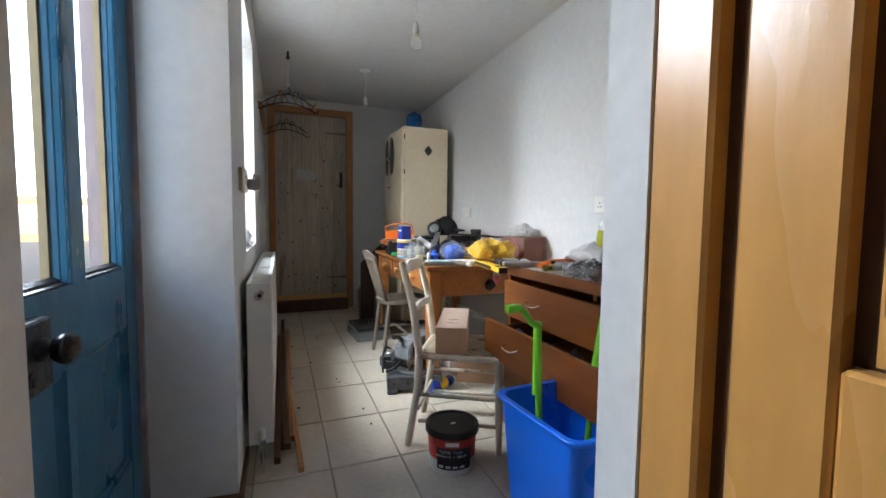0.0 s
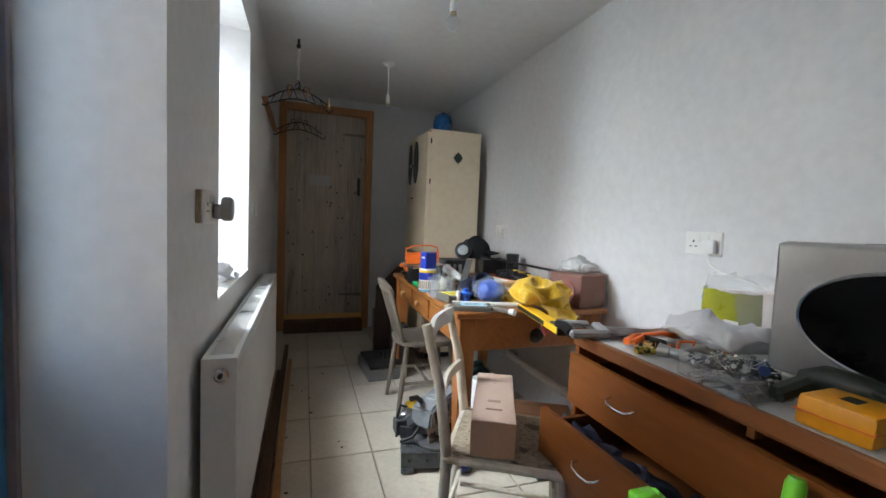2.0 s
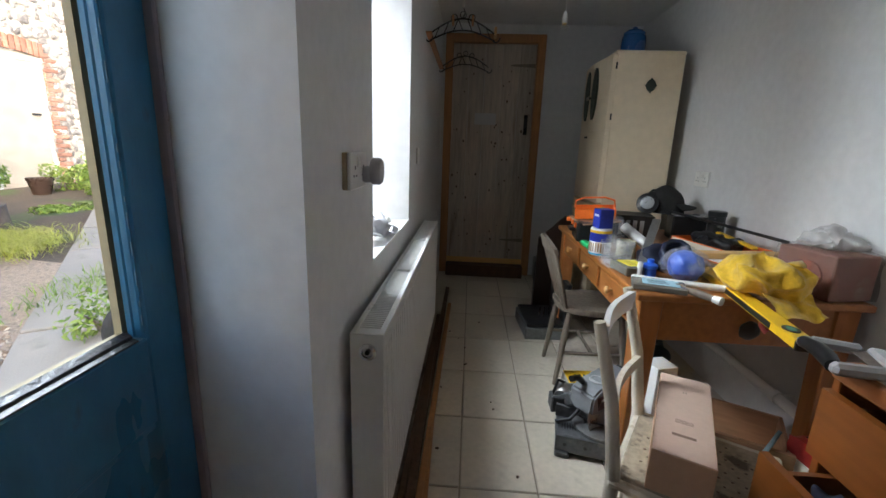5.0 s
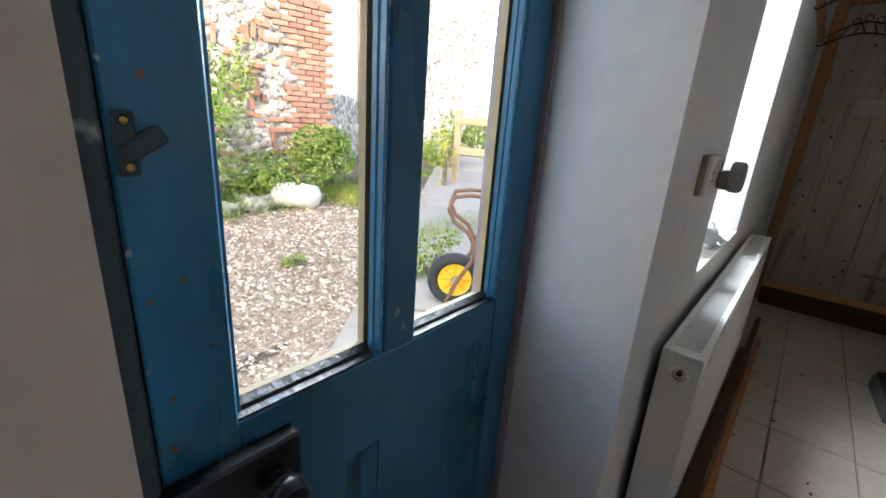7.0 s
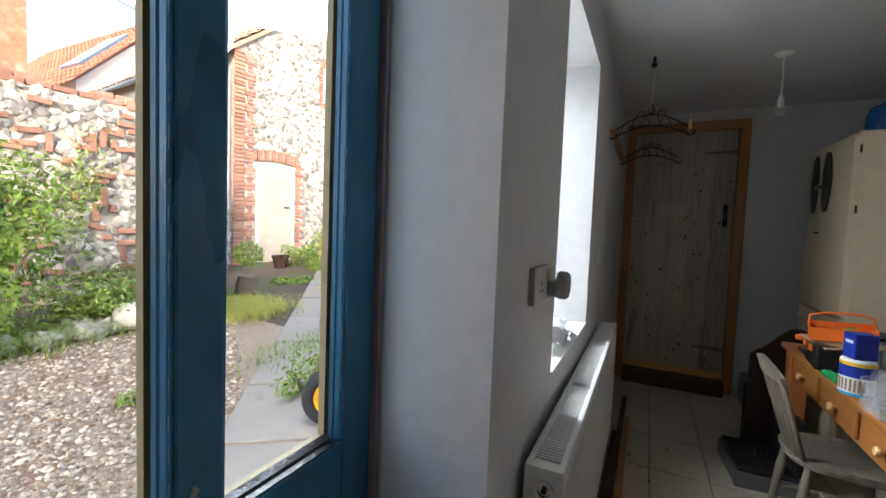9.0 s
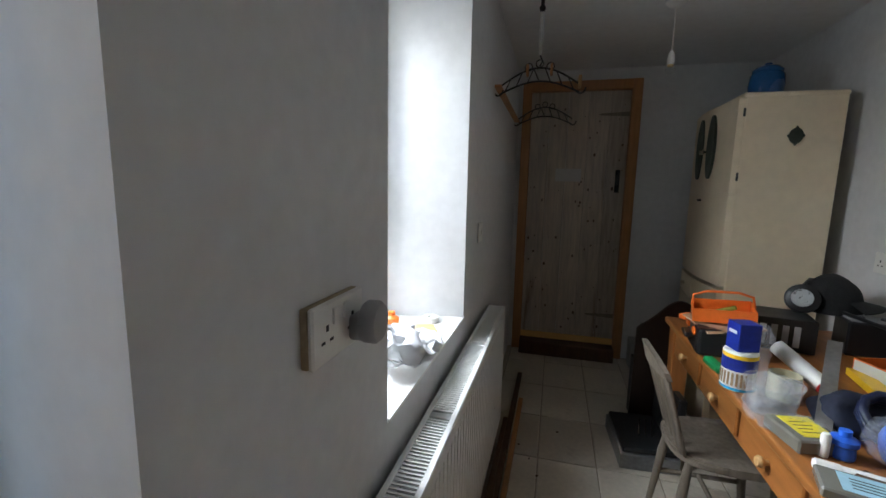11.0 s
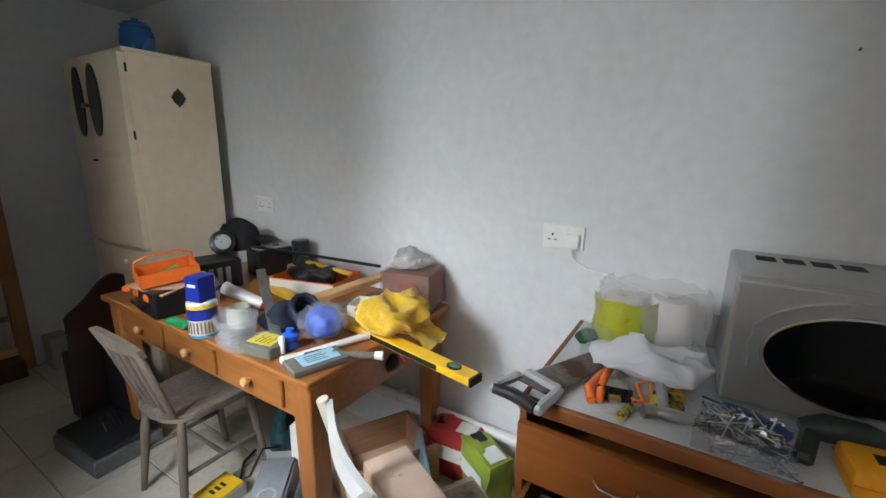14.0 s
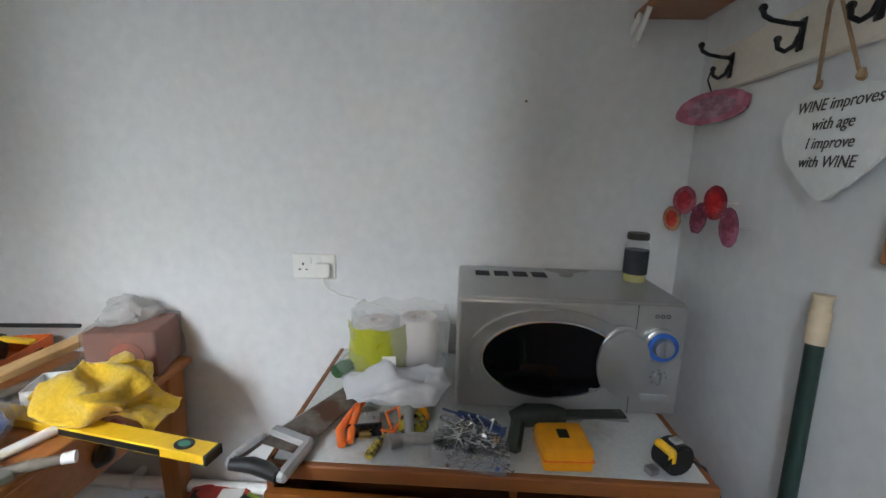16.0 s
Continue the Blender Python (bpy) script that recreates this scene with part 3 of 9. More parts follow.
# ---- ochre cupboard door in the lobby ----
bm = B()
box(bm, 0.637, 0.70, 0.920, 1.012, 0, 2.10, bevel=0.006)
structure("ochre_door_frame", bm, ORANGE, "ochre gloss painted door frame post", "door frame")
structure("ochre_door_head", bx(0.639, 0.70, -0.03, 0.920, 2.05, 2.12, bevel=0.005), ORANGE, "ochre gloss painted door frame head", "door frame")
# dark strip in the gap, with the gap's shade put into its colour
structure("ochre_door_stop", bx(0.668, 0.72, 0.889, 0.921, 0, 2.05), ORANGE_DARK, "dark brown strip standing for shade in the gap beside the door", "door frame")
o = thing("door_3", pose(0.645, 0.09, 0), "ochre gloss painted panelled door with scuffs", "door")
o["kind"] = "structure"
part("stile", bx(0, 0.04, 0.694, 0.800, 0.02, 2.04, bevel=0.006), ORANGE, o)
part("stile", bx(0, 0.04, 0.02, 0.115, 0.02, 2.04, bevel=0.006), ORANGE, o)
for z0, z1 in ((0.02, 0.25), (0.63, 0.790), (1.9, 2.04)):
    part("rail", bx(0.001, 0.04, 0.115, 0.692, z0, z1, bevel=0.005), ORANGE, o)
for z0, z1 in ((0.25, 0.63), (0.790, 1.9)):
    p = part("panel", bx(0.018, 0.027, 0.135, 0.672, z0 + 0.006, z1), ORANGE, o)
    part("raised_field", bx(0.004, 0.018, 0.17, 0.664, z0 + 0.045, z1 - 0.045, bevel=0.013), ORANGE, p)
    # dark sheet behind the panel paints the shade of the groove
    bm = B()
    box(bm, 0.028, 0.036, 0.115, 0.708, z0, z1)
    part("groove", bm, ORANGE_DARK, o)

# ---- radiator ----
r = thing("radiator", pose(0.0, 2.19, 0.10), "white double panel radiator with a grilled top", "radiator")
RL, RH = 1.62, 0.60
part("back_panel", bx(0.022, 0.036, 0.012, RL - 0.012, 0.02, RH - 0.012, bevel=0.004), RADPAINT, r)
part("front_panel", bx(0.088, 0.102, 0.006, RL - 0.006, 0.0, RH - 0.006, bevel=0.005), RADPAINT, r)
for y0 in (0.0, RL - 0.004):
    part("side_panel", bx(0.020, 0.102, y0, y0 + 0.004, 0.0, RH - 0.003, bevel=0.001), RADPAINT, r)
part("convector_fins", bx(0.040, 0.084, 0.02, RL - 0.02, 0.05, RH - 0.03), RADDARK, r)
bm = B()
for x0, x1 in ((0.020, 0.034), (0.088, 0.102)):
    box(bm, x0, x1, 0, RL, RH - 0.004, RH, bevel=0.001)
for k in range(4):
    y = k * (RL - 0.03) / 3
    box(bm, 0.034, 0.088, y, y + 0.03, RH - 0.004, RH - 0.001)
n = 128
for k in range(n):
    y = 0.03 + k * (RL - 0.06) / n
    box(bm, 0.034, 0.088, y, y + 0.0055, RH - 0.004, RH - 0.001)
part("top_grille", bm, RADPAINT, r, "slotted white top grille")
bm = B()
for k in range(44):
    y = 0.03 + k * (RL - 0.06) / 43
    box(bm, 0.102, 0.1045, y - 0.009, y + 0.009, 0.03, RH - 0.04, bevel=0.002)
part("pressed_ribs", bm, RADPAINT, r)
bm = B()
lathe(bm, [(0, 0), (0.021, 0), (0.021, 0.007), (0.014, 0.009), (0.013, 0.003), (0.0, 0.003)], m=pose(0.064, 0.0, RH - 0.045, 90, 0, 0), seg=24)
part("plug", bm, CHROME, r, "round steel blanking plug", smooth=40)
bm = B()
lathe(bm, [(0, 0), (0.006, 0), (0.006, 0.009), (0, 0.009)], m=pose(0.064, 0.0, RH - 0.045, 90, 0, 0), seg=12)
part("bleed_screw", bm, BLACK, r, smooth=40)
v = part("valve", bx(0.052, 0.078, -0.03, 0.0, 0.005, 0.03, bevel=0.005), CHROME, r, "chrome radiator valve")
bm = B()
rod(bm, (0.065, -0.018, 0.03), (0.065, -0.018, 0.065), 0.013, 0.010, seg=14)
part("cap", bm, PLASTIC_W, v, "white valve cap", smooth=40)
bm = B()
rod(bm, (0.065, -0.018, 0.01), (0.065, -0.018, -0.10), 0.0075, seg=10)
part("tail_pipe", bm, CHROME, v)

# ---- floor tiles ----
TX, TY = 0.2685, 0.393
tile_mesh = mesh_of("tile", bx(-TX / 2 + 0.003, TX / 2 - 0.003, -TY / 2 + 0.003, TY / 2 - 0.003, -0.008, 0, bevel=0.0025), TILE)


def lay_tiles():
    cut = {}
    for i in range(-2, 7):
        for j in range(-9, 9):
            x0, y0 = 0.0335 + TX * i, 2.11 + TY * j
            cx0, cx1 = max(x0, -0.35), min(x0 + TX, XR)
            cy0, cy1 = max(y0, -1.3), min(y0 + TY, 5.11)
            if cx1 - cx0 < 0.02 or cy1 - cy0 < 0.02:
                continue
            if cx0 >= 0.62 and cy1 < 1.0:
                continue
            if cx1 - cx0 > TX - 0.001 and cy1 - cy0 > TY - 0.001:
                me = tile_mesh
            else:
                key = (round(cx1 - cx0, 3), round(cy1 - cy0, 3))
                if key not in cut:
                    a, b = key[0] / 2 - 0.003, key[1] / 2 - 0.003
                    cut[key] = mesh_of("tile", bx(-a, a, -b, b, -0.008, 0, bevel=0.0025), TILE)
                me = cut[key]
            t = new("tile", me)
            t.parent = floor
            t.location = ((cx0 + cx1) / 2, (cy0 + cy1) / 2, random.uniform(-0.0006, 0.0006))


random.seed(11)
lay_tiles()

# ---- chest of drawers ----
CX0, CX1, CY0, CY1, CZ = 1.04, 1.60, 1.17, 2.10, 0.745


def d_handle(parent, x, y, z, w=0.085):
    bm = B()
    tube(bm, [(x, y - w / 2, z), (x - 0.018, y - w / 2, z - 0.002), (x - 0.026, y - w / 2 + 0.012, z - 0.008), (x - 0.028, y, z - 0.010),
              (x - 0.026, y + w / 2 - 0.012, z - 0.008), (x - 0.018, y + w / 2, z - 0.002), (x, y + w / 2, z)], 0.0032)
    part("handle", bm, CHROME, parent, "bent chrome wire handle", smooth=60)


def chest():
    c = thing("chest_of_drawers", pose(CX0, CY0, 0), "orange-brown teak chest of drawers, second drawer ajar", "chest of drawers")
    W, D = CY1 - CY0, CX1 - CX0
    part("side_panel", bx(0.0, D, 0, 0.018, 0.05, 0.715, bevel=0.002), TEAK, c)
    part("side_panel", bx(0.0, D, W - 0.018, W, 0.05, 0.715, bevel=0.002), TEAK, c)
    part("back_panel", bx(D - 0.008, D, 0.018, W - 0.018, 0.05, 0.715), TEAK_DARK, c)
    part("plinth", bx(0.03, D, 0.002, W - 0.002, 0, 0.05), TEAK_DARK, c)
    top = part("top", bx(0.012, D, 0.012, W - 0.012, 0.715, CZ, bevel=0.002), LAMINATE, c, "worn pale grey laminate top")
    bm = B()
    box(bm, -0.006, 0.012, -0.002, W + 0.002, 0.712, CZ + 0.001, bevel=0.003)
    box(bm, 0.012, D, -0.002, 0.012, 0.714, CZ + 0.001, bevel=0.003)
    box(bm, 0.012, D, W - 0.012, W + 0.002, 0.714, CZ + 0.001, bevel=0.003)
    part("edging", bm, TEAK_DARK, top, "teak edging strip")
    part("front_rail", bx(0.004, 0.03, 0.018, W - 0.018, 0.706, 0.712), TEAK_DARK, c)
    part("rail_block", bx(0.004, 0.03, 0.40, 0.415, 0.688, 0.706), TEAK_DARK, c)
    for k in range(4):
        z1 = 0.688 - 0.157 * k
        z0 = z1 - 0.148
        pull = (0.004, 0.095, 0.0, 0.002)[k]
        tilt = (0.012, -0.004, 0.0, 0.0)[k]
        bm = B()
        prism(bm, [(0.004, z0), (W - 0.004, z0), (W - 0.004, z1), (0.004, z1 - tilt)], -pull - 0.016, -pull + 0.002, axis='x')
        dr = part("drawer", bm, TEAK, c)
        bm = B()
        x0, x1 = -pull + 0.002, D - 0.06 - pull
        for y0, y1 in ((0.022, 0.034), (W - 0.034, W - 0.022)):
            box(bm, x0, x1, y0, y1, z0 + 0.01, z1 - 0.03)
        box(bm, x0, x1, 0.034, W - 0.034, z0 + 0.01, z0 + 0.016)
        box(bm, x1 - 0.01, x1, 0.034, W - 0.034, z0 + 0.016, z1 - 0.035)
        part("drawer_box", bm, TEAK_DARK, dr)
        for y in (0.19, 0.70):
            d_handle(dr, -pull - 0.016, y, (z0 + z1) / 2 + 0.012)
        if k == 0:
            bm = B()
            lathe(bm, [(0, 0), (0.005, 0), (0.005, 0.002), (0, 0.002)], m=pose(-pull - 0.016, 0.30, z1 - 0.03, 0, -90, 0), seg=12)
            part("keyhole", bm, BLACK, dr)
    return c


chest()
bm = B()
random.seed(3)
bmesh.ops.create_grid(bm, x_segments=14, y_segments=110, size=0.5, matrix=Matrix.Translation((1.008, 1.63, 0.488)) @ Matrix.Diagonal((0.10, 0.80, 1, 1)))
crumple(bm, 0.03, 26, 2.0)
CLOTH = mat("dark_folded_cloth", (0.025, 0.028, 0.05), 0.85, vary=0.4, scale=14, stain=(0.42, 0.42, 0.52), stain_amount=0.40, stain_scale=9)
solid("folded_clothes", bm, CLOTH, "dark crumpled clothes in the open drawer", "clothes", smooth=60)
bm = B()
prism(bm, [(0, 0), (0.10, 0.008), (0.085, 0.06), (0.05, 0.045), (0.02, 0.062)], -0.001, 0.001, axis='x')
bmesh.ops.bevel(bm, geom=bm.edges[:], offset=0.0003, affect='EDGES')
solid("yellow_leaflet", bm, YELLOW_P, "torn yellow leaflet sticking out of a drawer", "paper", m=pose(1.016, 1.215, 0.682, 0, -25, 0))

# ---- microwave ----
def microwave():
    X0, Y0, Z0 = 1.265, 1.150, CZ
    W, D, H = 0.558, 0.340, 0.306
    m = thing("microwave_oven", pose(X0, Y0, Z0), "silver microwave oven with an oval black door window", "microwave")
    part("casing", bx(0.016, D, 0, W, 0.014, H, bevel=0.008, seg=2), SILVER, m)
    part("front_panel", bx(0, 0.018, 0.002, W - 0.002, 0.016, H - 0.003, bevel=0.007, seg=2), SILVER, m)
    for y in (0.05, W - 0.05):
        for x in (0.05, D - 0.05):
            bm = B()
            rod(bm, (x, y, 0), (x, y, 0.016), 0.012, seg=12)
            part("foot", bm, BLACK, m)
    cy, cz = 0.326, 0.158
    # flat rings stand on the front, wide first

    def oval(a, b, ca, cb, x0, x1, n=48, bev=0.0):
        bm = B()
        vs = prism(bm, [(ca + a * math.cos(k * math.tau / n), cb + b * math.sin(k * math.tau / n)) for k in range(n)], x0, x1, axis='x')
        if bev:
            es = [e for e in bm.edges if all(abs(v.co.x - x0) < 1e-6 for v in e.verts)]
            bmesh.ops.bevel(bm, geom=es, offset=bev, segments=2, affect='EDGES')
        return bm
    rim = part("door_rim", oval(0.205, 0.128, cy, cz, -0.012, 0.002, bev=0.011), SILVER, m, "raised silver oval rim", smooth=35)
    part("window", oval(0.168, 0.098, cy - 0.002, cz, -0.0135, -0.011), BLACKGLASS, rim, "black glass oval window")
    bm = B()
    tube(bm, [(-0.0125, cy - 0.002 + 0.170 * math.cos(k * math.tau / 56), cz + 0.100 * math.sin(k * math.tau / 56)) for k in range(56)], 0.004, 6, closed=True)
    part("window_ring", bm, CHROME, rim, smooth=60)
    bm = B()
    n = 30
    pts = [(0.152 + 0.062 * math.cos(k * math.tau / n), 0.158 + 0.094 * math.sin(k * math.tau / n)) for k in range(n)]
    prism(bm, pts, -0.024, -0.006, axis='x')
    es = [e for e in bm.edges if all(abs(v.co.x + 0.024) < 1e-6 for v in e.verts)]
    bmesh.ops.bevel(bm, geom=es, offset=0.008, segments=3, affect='EDGES')
    part("door_handle", bm, SILVER, m, "moulded round silver door handle", smooth=40)
    part("door_gap", bx(-0.0008, 0.002, 0.121, 0.1225, 0.018, H - 0.004), DARK_TXT, m)
    bm = B()
    lathe(bm, [(0.036, 0), (0.036, 0.004), (0.026, 0.004), (0.026, 0)], m=pose(-0.0165, 0.062, 0.204, 0, -90, 0), seg=36)
    k1 = part("dial_ring", bm, mat("blue_dial_plastic", (0.03, 0.12, 0.45), 0.4, vary=0.05), m, "blue dial ring", smooth=40)
    bm = B()
    lathe(bm, [(0, 0), (0.044, 0), (0.044, 0.014), (0.040, 0.017), (0, 0.017)], m=pose(0.0005, 0.062, 0.204, 0, -90, 0), seg=36)
    part("dial_plate", bm, SILVER, m, smooth=40)
    bm = B()
    lathe(bm, [(0, 0), (0.024, 0), (0.022, 0.014), (0, 0.015)], m=pose(-0.0165, 0.062, 0.204, 0, -90, 0), seg=28)
    box(bm, -0.036, -0.030, 0.059, 0.065, 0.184, 0.226, bevel=0.002)
    part("timer_knob", bm, SILVER, m, smooth=40)
    bm = B()
    lathe(bm, [(0, 0), (0.014, 0), (0.013, 0.012), (0, 0.013)], m=pose(0, 0.056, 0.118, 0, -90, 0), seg=20)
    box(bm, -0.018, -0.012, 0.054, 0.058, 0.106, 0.130, bevel=0.001)
    part("power_knob", bm, SILVER, m, smooth=40)
    bm = B()
    for k in range(8):
        a = k * math.tau / 8
        box(bm, -0.001, 0.0005, 0.056 + 0.019 * math.cos(a) - 0.001, 0.056 + 0.019 * math.cos(a) + 0.001, 0.118 + 0.019 * math.sin(a) - 0.002, 0.118 + 0.019 * math.sin(a) + 0.002)
    part("power_marks", bm, DARK_TXT, m)
    bm = B()
    for k in range(3):
        y = 0.050 + 0.013 * k
        tube(bm, [(-0.0006, y + 0.0042 * math.cos(a * math.tau / 14), 0.276 + 0.0042 * math.sin(a * math.tau / 14)) for a in range(14)], 0.0011, 5, closed=True)
    part("maker_mark", bm, DARK_TXT, m)
    bm = B()
    for k in range(4):
        for j in range(5):
            box(bm, 0.215 + 0.012 * j, 0.223 + 0.012 * j, 0.298 + 0.056 * k, 0.340 + 0.056 * k, H - 0.001, H + 0.0012)
    tagged(part("vent_slots", bm, DARK_TXT, m, "dark vent slots"), kind="stuff")
    bm = B()
    box(bm, -0.0145, -0.0133, 0.205, 0.225, 0.076, 0.088)
    part("sticker", bm, PLASTIC_G, m)
    bm = B()
    box(bm, -0.001, 0.001, 0.03, 0.095, 0.055, 0.072)
    part("worn_print", bm, PLASTIC_G, m)


microwave()

# ---- pine table ----
TX0, TX1, TY0, TY1, TZ = 0.855, 1.605, 2.63, 3.93, 0.69


def table():
    t = thing("kitchen_table", pose(TX0, TY0, 0), "orange varnished pine table with small drawers, heaped with tools", "table")
    W, D = TY1 - TY0, TX1 - TX0
    part("tabletop", bx(0, D, 0, W, TZ - 0.026, TZ, bevel=0.007, seg=2), TABLEW, t)
    for x in (0.02, D - 0.10):
        for y in (0.02, W - 0.10):
            bm = B()
            a = [(x, y), (x + 0.078, y), (x + 0.078, y + 0.078), (x, y + 0.078)]
            vs = box(bm, x, x + 0.078, y, y + 0.078, 0, TZ - 0.026, bevel=0.004)
            for v in bm.verts:
                k = max(0.0, (0.52 - v.co.z) / 0.52)
                v.co.x += (x + 0.039 - v.co.x) * 0.30 * k
                v.co.y += (y + 0.039 - v.co.y) * 0.30 * k
            part("leg", bm, TABLEV, t)
    for a in ((0.03, 0.05, 0.098, W - 0.098), (D - 0.05, D - 0.03, 0.098, W - 0.098)):
        part("long_apron", bx(*a, 0.54, TZ - 0.026), TABLEW, t)
    for a in ((0.098, D - 0.098, 0.03, 0.05), (0.098, D - 0.098, W - 0.05, W - 0.03)):
        part("end_apron", bx(*a, 0.52, TZ - 0.026), TABLEW, t)
    for k in range(3):
        y = 0.14 + k * 0.35
        dr = part("drawer_front", bx(0.018, 0.031, y, y + 0.30, 0.555, 0.652, bevel=0.004), TABLEW, t)
        bm = B()
        lathe(bm, [(0, 0), (0.007, 0), (0.007, 0.008), (0.014, 0.014), (0.016, 0.020), (0.012, 0.027), (0, 0.029)], m=pose(0.018, y + 0.15, 0.605, 0, -90, 0), seg=18)
        part("knob", bm, PINE_LIGHT, dr, "turned pine knob", smooth=50)
    return t


table()

# ---- cream kitchen cabinet ----
def cabinet():
    X0, Y0 = 1.15, 4.10
    W, D, H = 0.62, 0.40, 1.745
    c = thing("kitchen_cabinet", pose(X0, Y0, 0), "tall cream painted vintage kitchen cabinet with oval louvred doors", "cabinet")
    part("body", bx(0.0, D, 0, W, 0.04, H - 0.004, bevel=0.006, seg=2), CREAMP, c)
    part("cap", bx(-0.012, D + 0.002, -0.004, W + 0.004, H - 0.018, H + 0.004, bevel=0.006), CREAMP, c)
    part("plinth", bx(0.02, D, 0.01, W - 0.01, 0, 0.04), BLACK, c)

    def bowed(name, y0, y1, z0, z1, parent):
        bm = B()
        n = 8
        poly = [(-0.028 - 0.030 * math.sin(math.pi * ((y0 + (y1 - y0) * k / n) / W)), y0 + (y1 - y0) * k / n) for k in range(n + 1)]
        prism(bm, poly + [(0.001, y1), (0.001, y0)], z0, z1)
        return part(name, bm, CREAMP, parent, smooth=30)
    GAP = 0.003
    oval_m = mat("dark_green_oval", (0.035, 0.045, 0.032), 0.5, vary=0.2, scale=20)
    for y0, y1, cy in ((0.004, W / 2 - GAP, W / 2 - 0.085), (W / 2 + GAP, W - 0.004, W / 2 + 0.085)):
        dr = bowed("upper_door", y0, y1, 1.285, H - 0.022, c)
        n = 26
        bm = B()
        xx = -0.0585
        pts = [(cy + 0.052 * math.cos(k * math.tau / n), 1.52 + 0.165 * math.sin(k * math.tau / n)) for k in range(n)]
        prism(bm, pts, xx - 0.006, xx + 0.03, axis='x')
        part("oval_vent", bm, oval_m, dr, "dark green oval louvre")
        bm = B()
        rod(bm, (-0.062, W / 2 + (0.02 if cy > W / 2 else -0.02), 1.50), (-0.078, W / 2 + (0.02 if cy > W / 2 else -0.02), 1.50), 0.010, 0.014, seg=14)
        part("knob", bm, CHROME, dr, "chrome knob", smooth=40)
    dr = bowed("lower_door", 0.004, W - 0.004, 0.82, 1.265, c)
    part("catch", bx(-0.070, -0.052, W / 2 - 0.02, W / 2 + 0.02, 1.235, 1.247, bevel=0.003), BLACK_IRON, dr)
    bowed("shelf_lip", -0.002, W + 0.002, 1.267, 1.283, c)
    for k in range(3):
        z1 = 0.80 - k * 0.125
        for y0, y1 in ((0.004, W / 2 - GAP), (W / 2 + GAP, W - 0.004)):
            dr = bowed("small_drawer", y0, y1, z1 - 0.118, z1, c)
            bm = B()
            lathe(bm, [(0, 0), (0.008, 0), (0.012, 0.012), (0.009, 0.018), (0, 0.02)], m=pose(-0.052, (y0 + y1) / 2, z1 - 0.06, 0, -90, 0), seg=14)
            part("knob", bm, CREAMP, dr, smooth=50)
    bowed("base_door", 0.004, W - 0.004, 0.05, 0.42, c)
    for z in (1.36, 1.66):
        part("hinge", bx(-0.008, 0.002, -0.004, 0.001, z - 0.02, z + 0.02, bevel=0.002), BLACK_IRON, c)
    bm = B()
    pts = []
    for k in range(24):
        a = k * math.tau / 24
        r = 0.036 if k % 6 else 0.046
        pts.append((0.215 + 0.8 * r * math.cos(a), 1.55 + r * math.sin(a)))
    prism(bm, pts, -0.005, 0.001, axis='y')
    part("badge", bm, oval_m, c, "small dark ornamental vent badge")


cabinet()
bm = B()
lathe(bm, [(0, 0), (0.062, 0), (0.072, 0.01), (0.075, 0.06), (0.070, 0.105), (0.060, 0.115), (0.064, 0.118), (0.064, 0.128), (0.050, 0.142), (0.022, 0.150), (0.014, 0.152), (0.016, 0.160), (0, 0.166)], seg=32)
solid("blue_jar", bm, mat("deep_blue_glaze", (0.012, 0.085, 0.24), 0.25, vary=0.12, scale=8), "deep blue lidded jar on the cabinet", "jar", m=pose(1.275, 4.24, 1.749), smooth=40)

# ---- near chair with a box on it ----
def back_post(bm, x, y, lean, top):
    tube(bm, [(x - 0.045, y, 0.0), (x - 0.005, y, 0.25), (x, y, 0.39), (x - lean * 0.35, y, 0.58), (x - lean, y, top)], [0.014, 0.016, 0.017, 0.016, 0.014], 10)


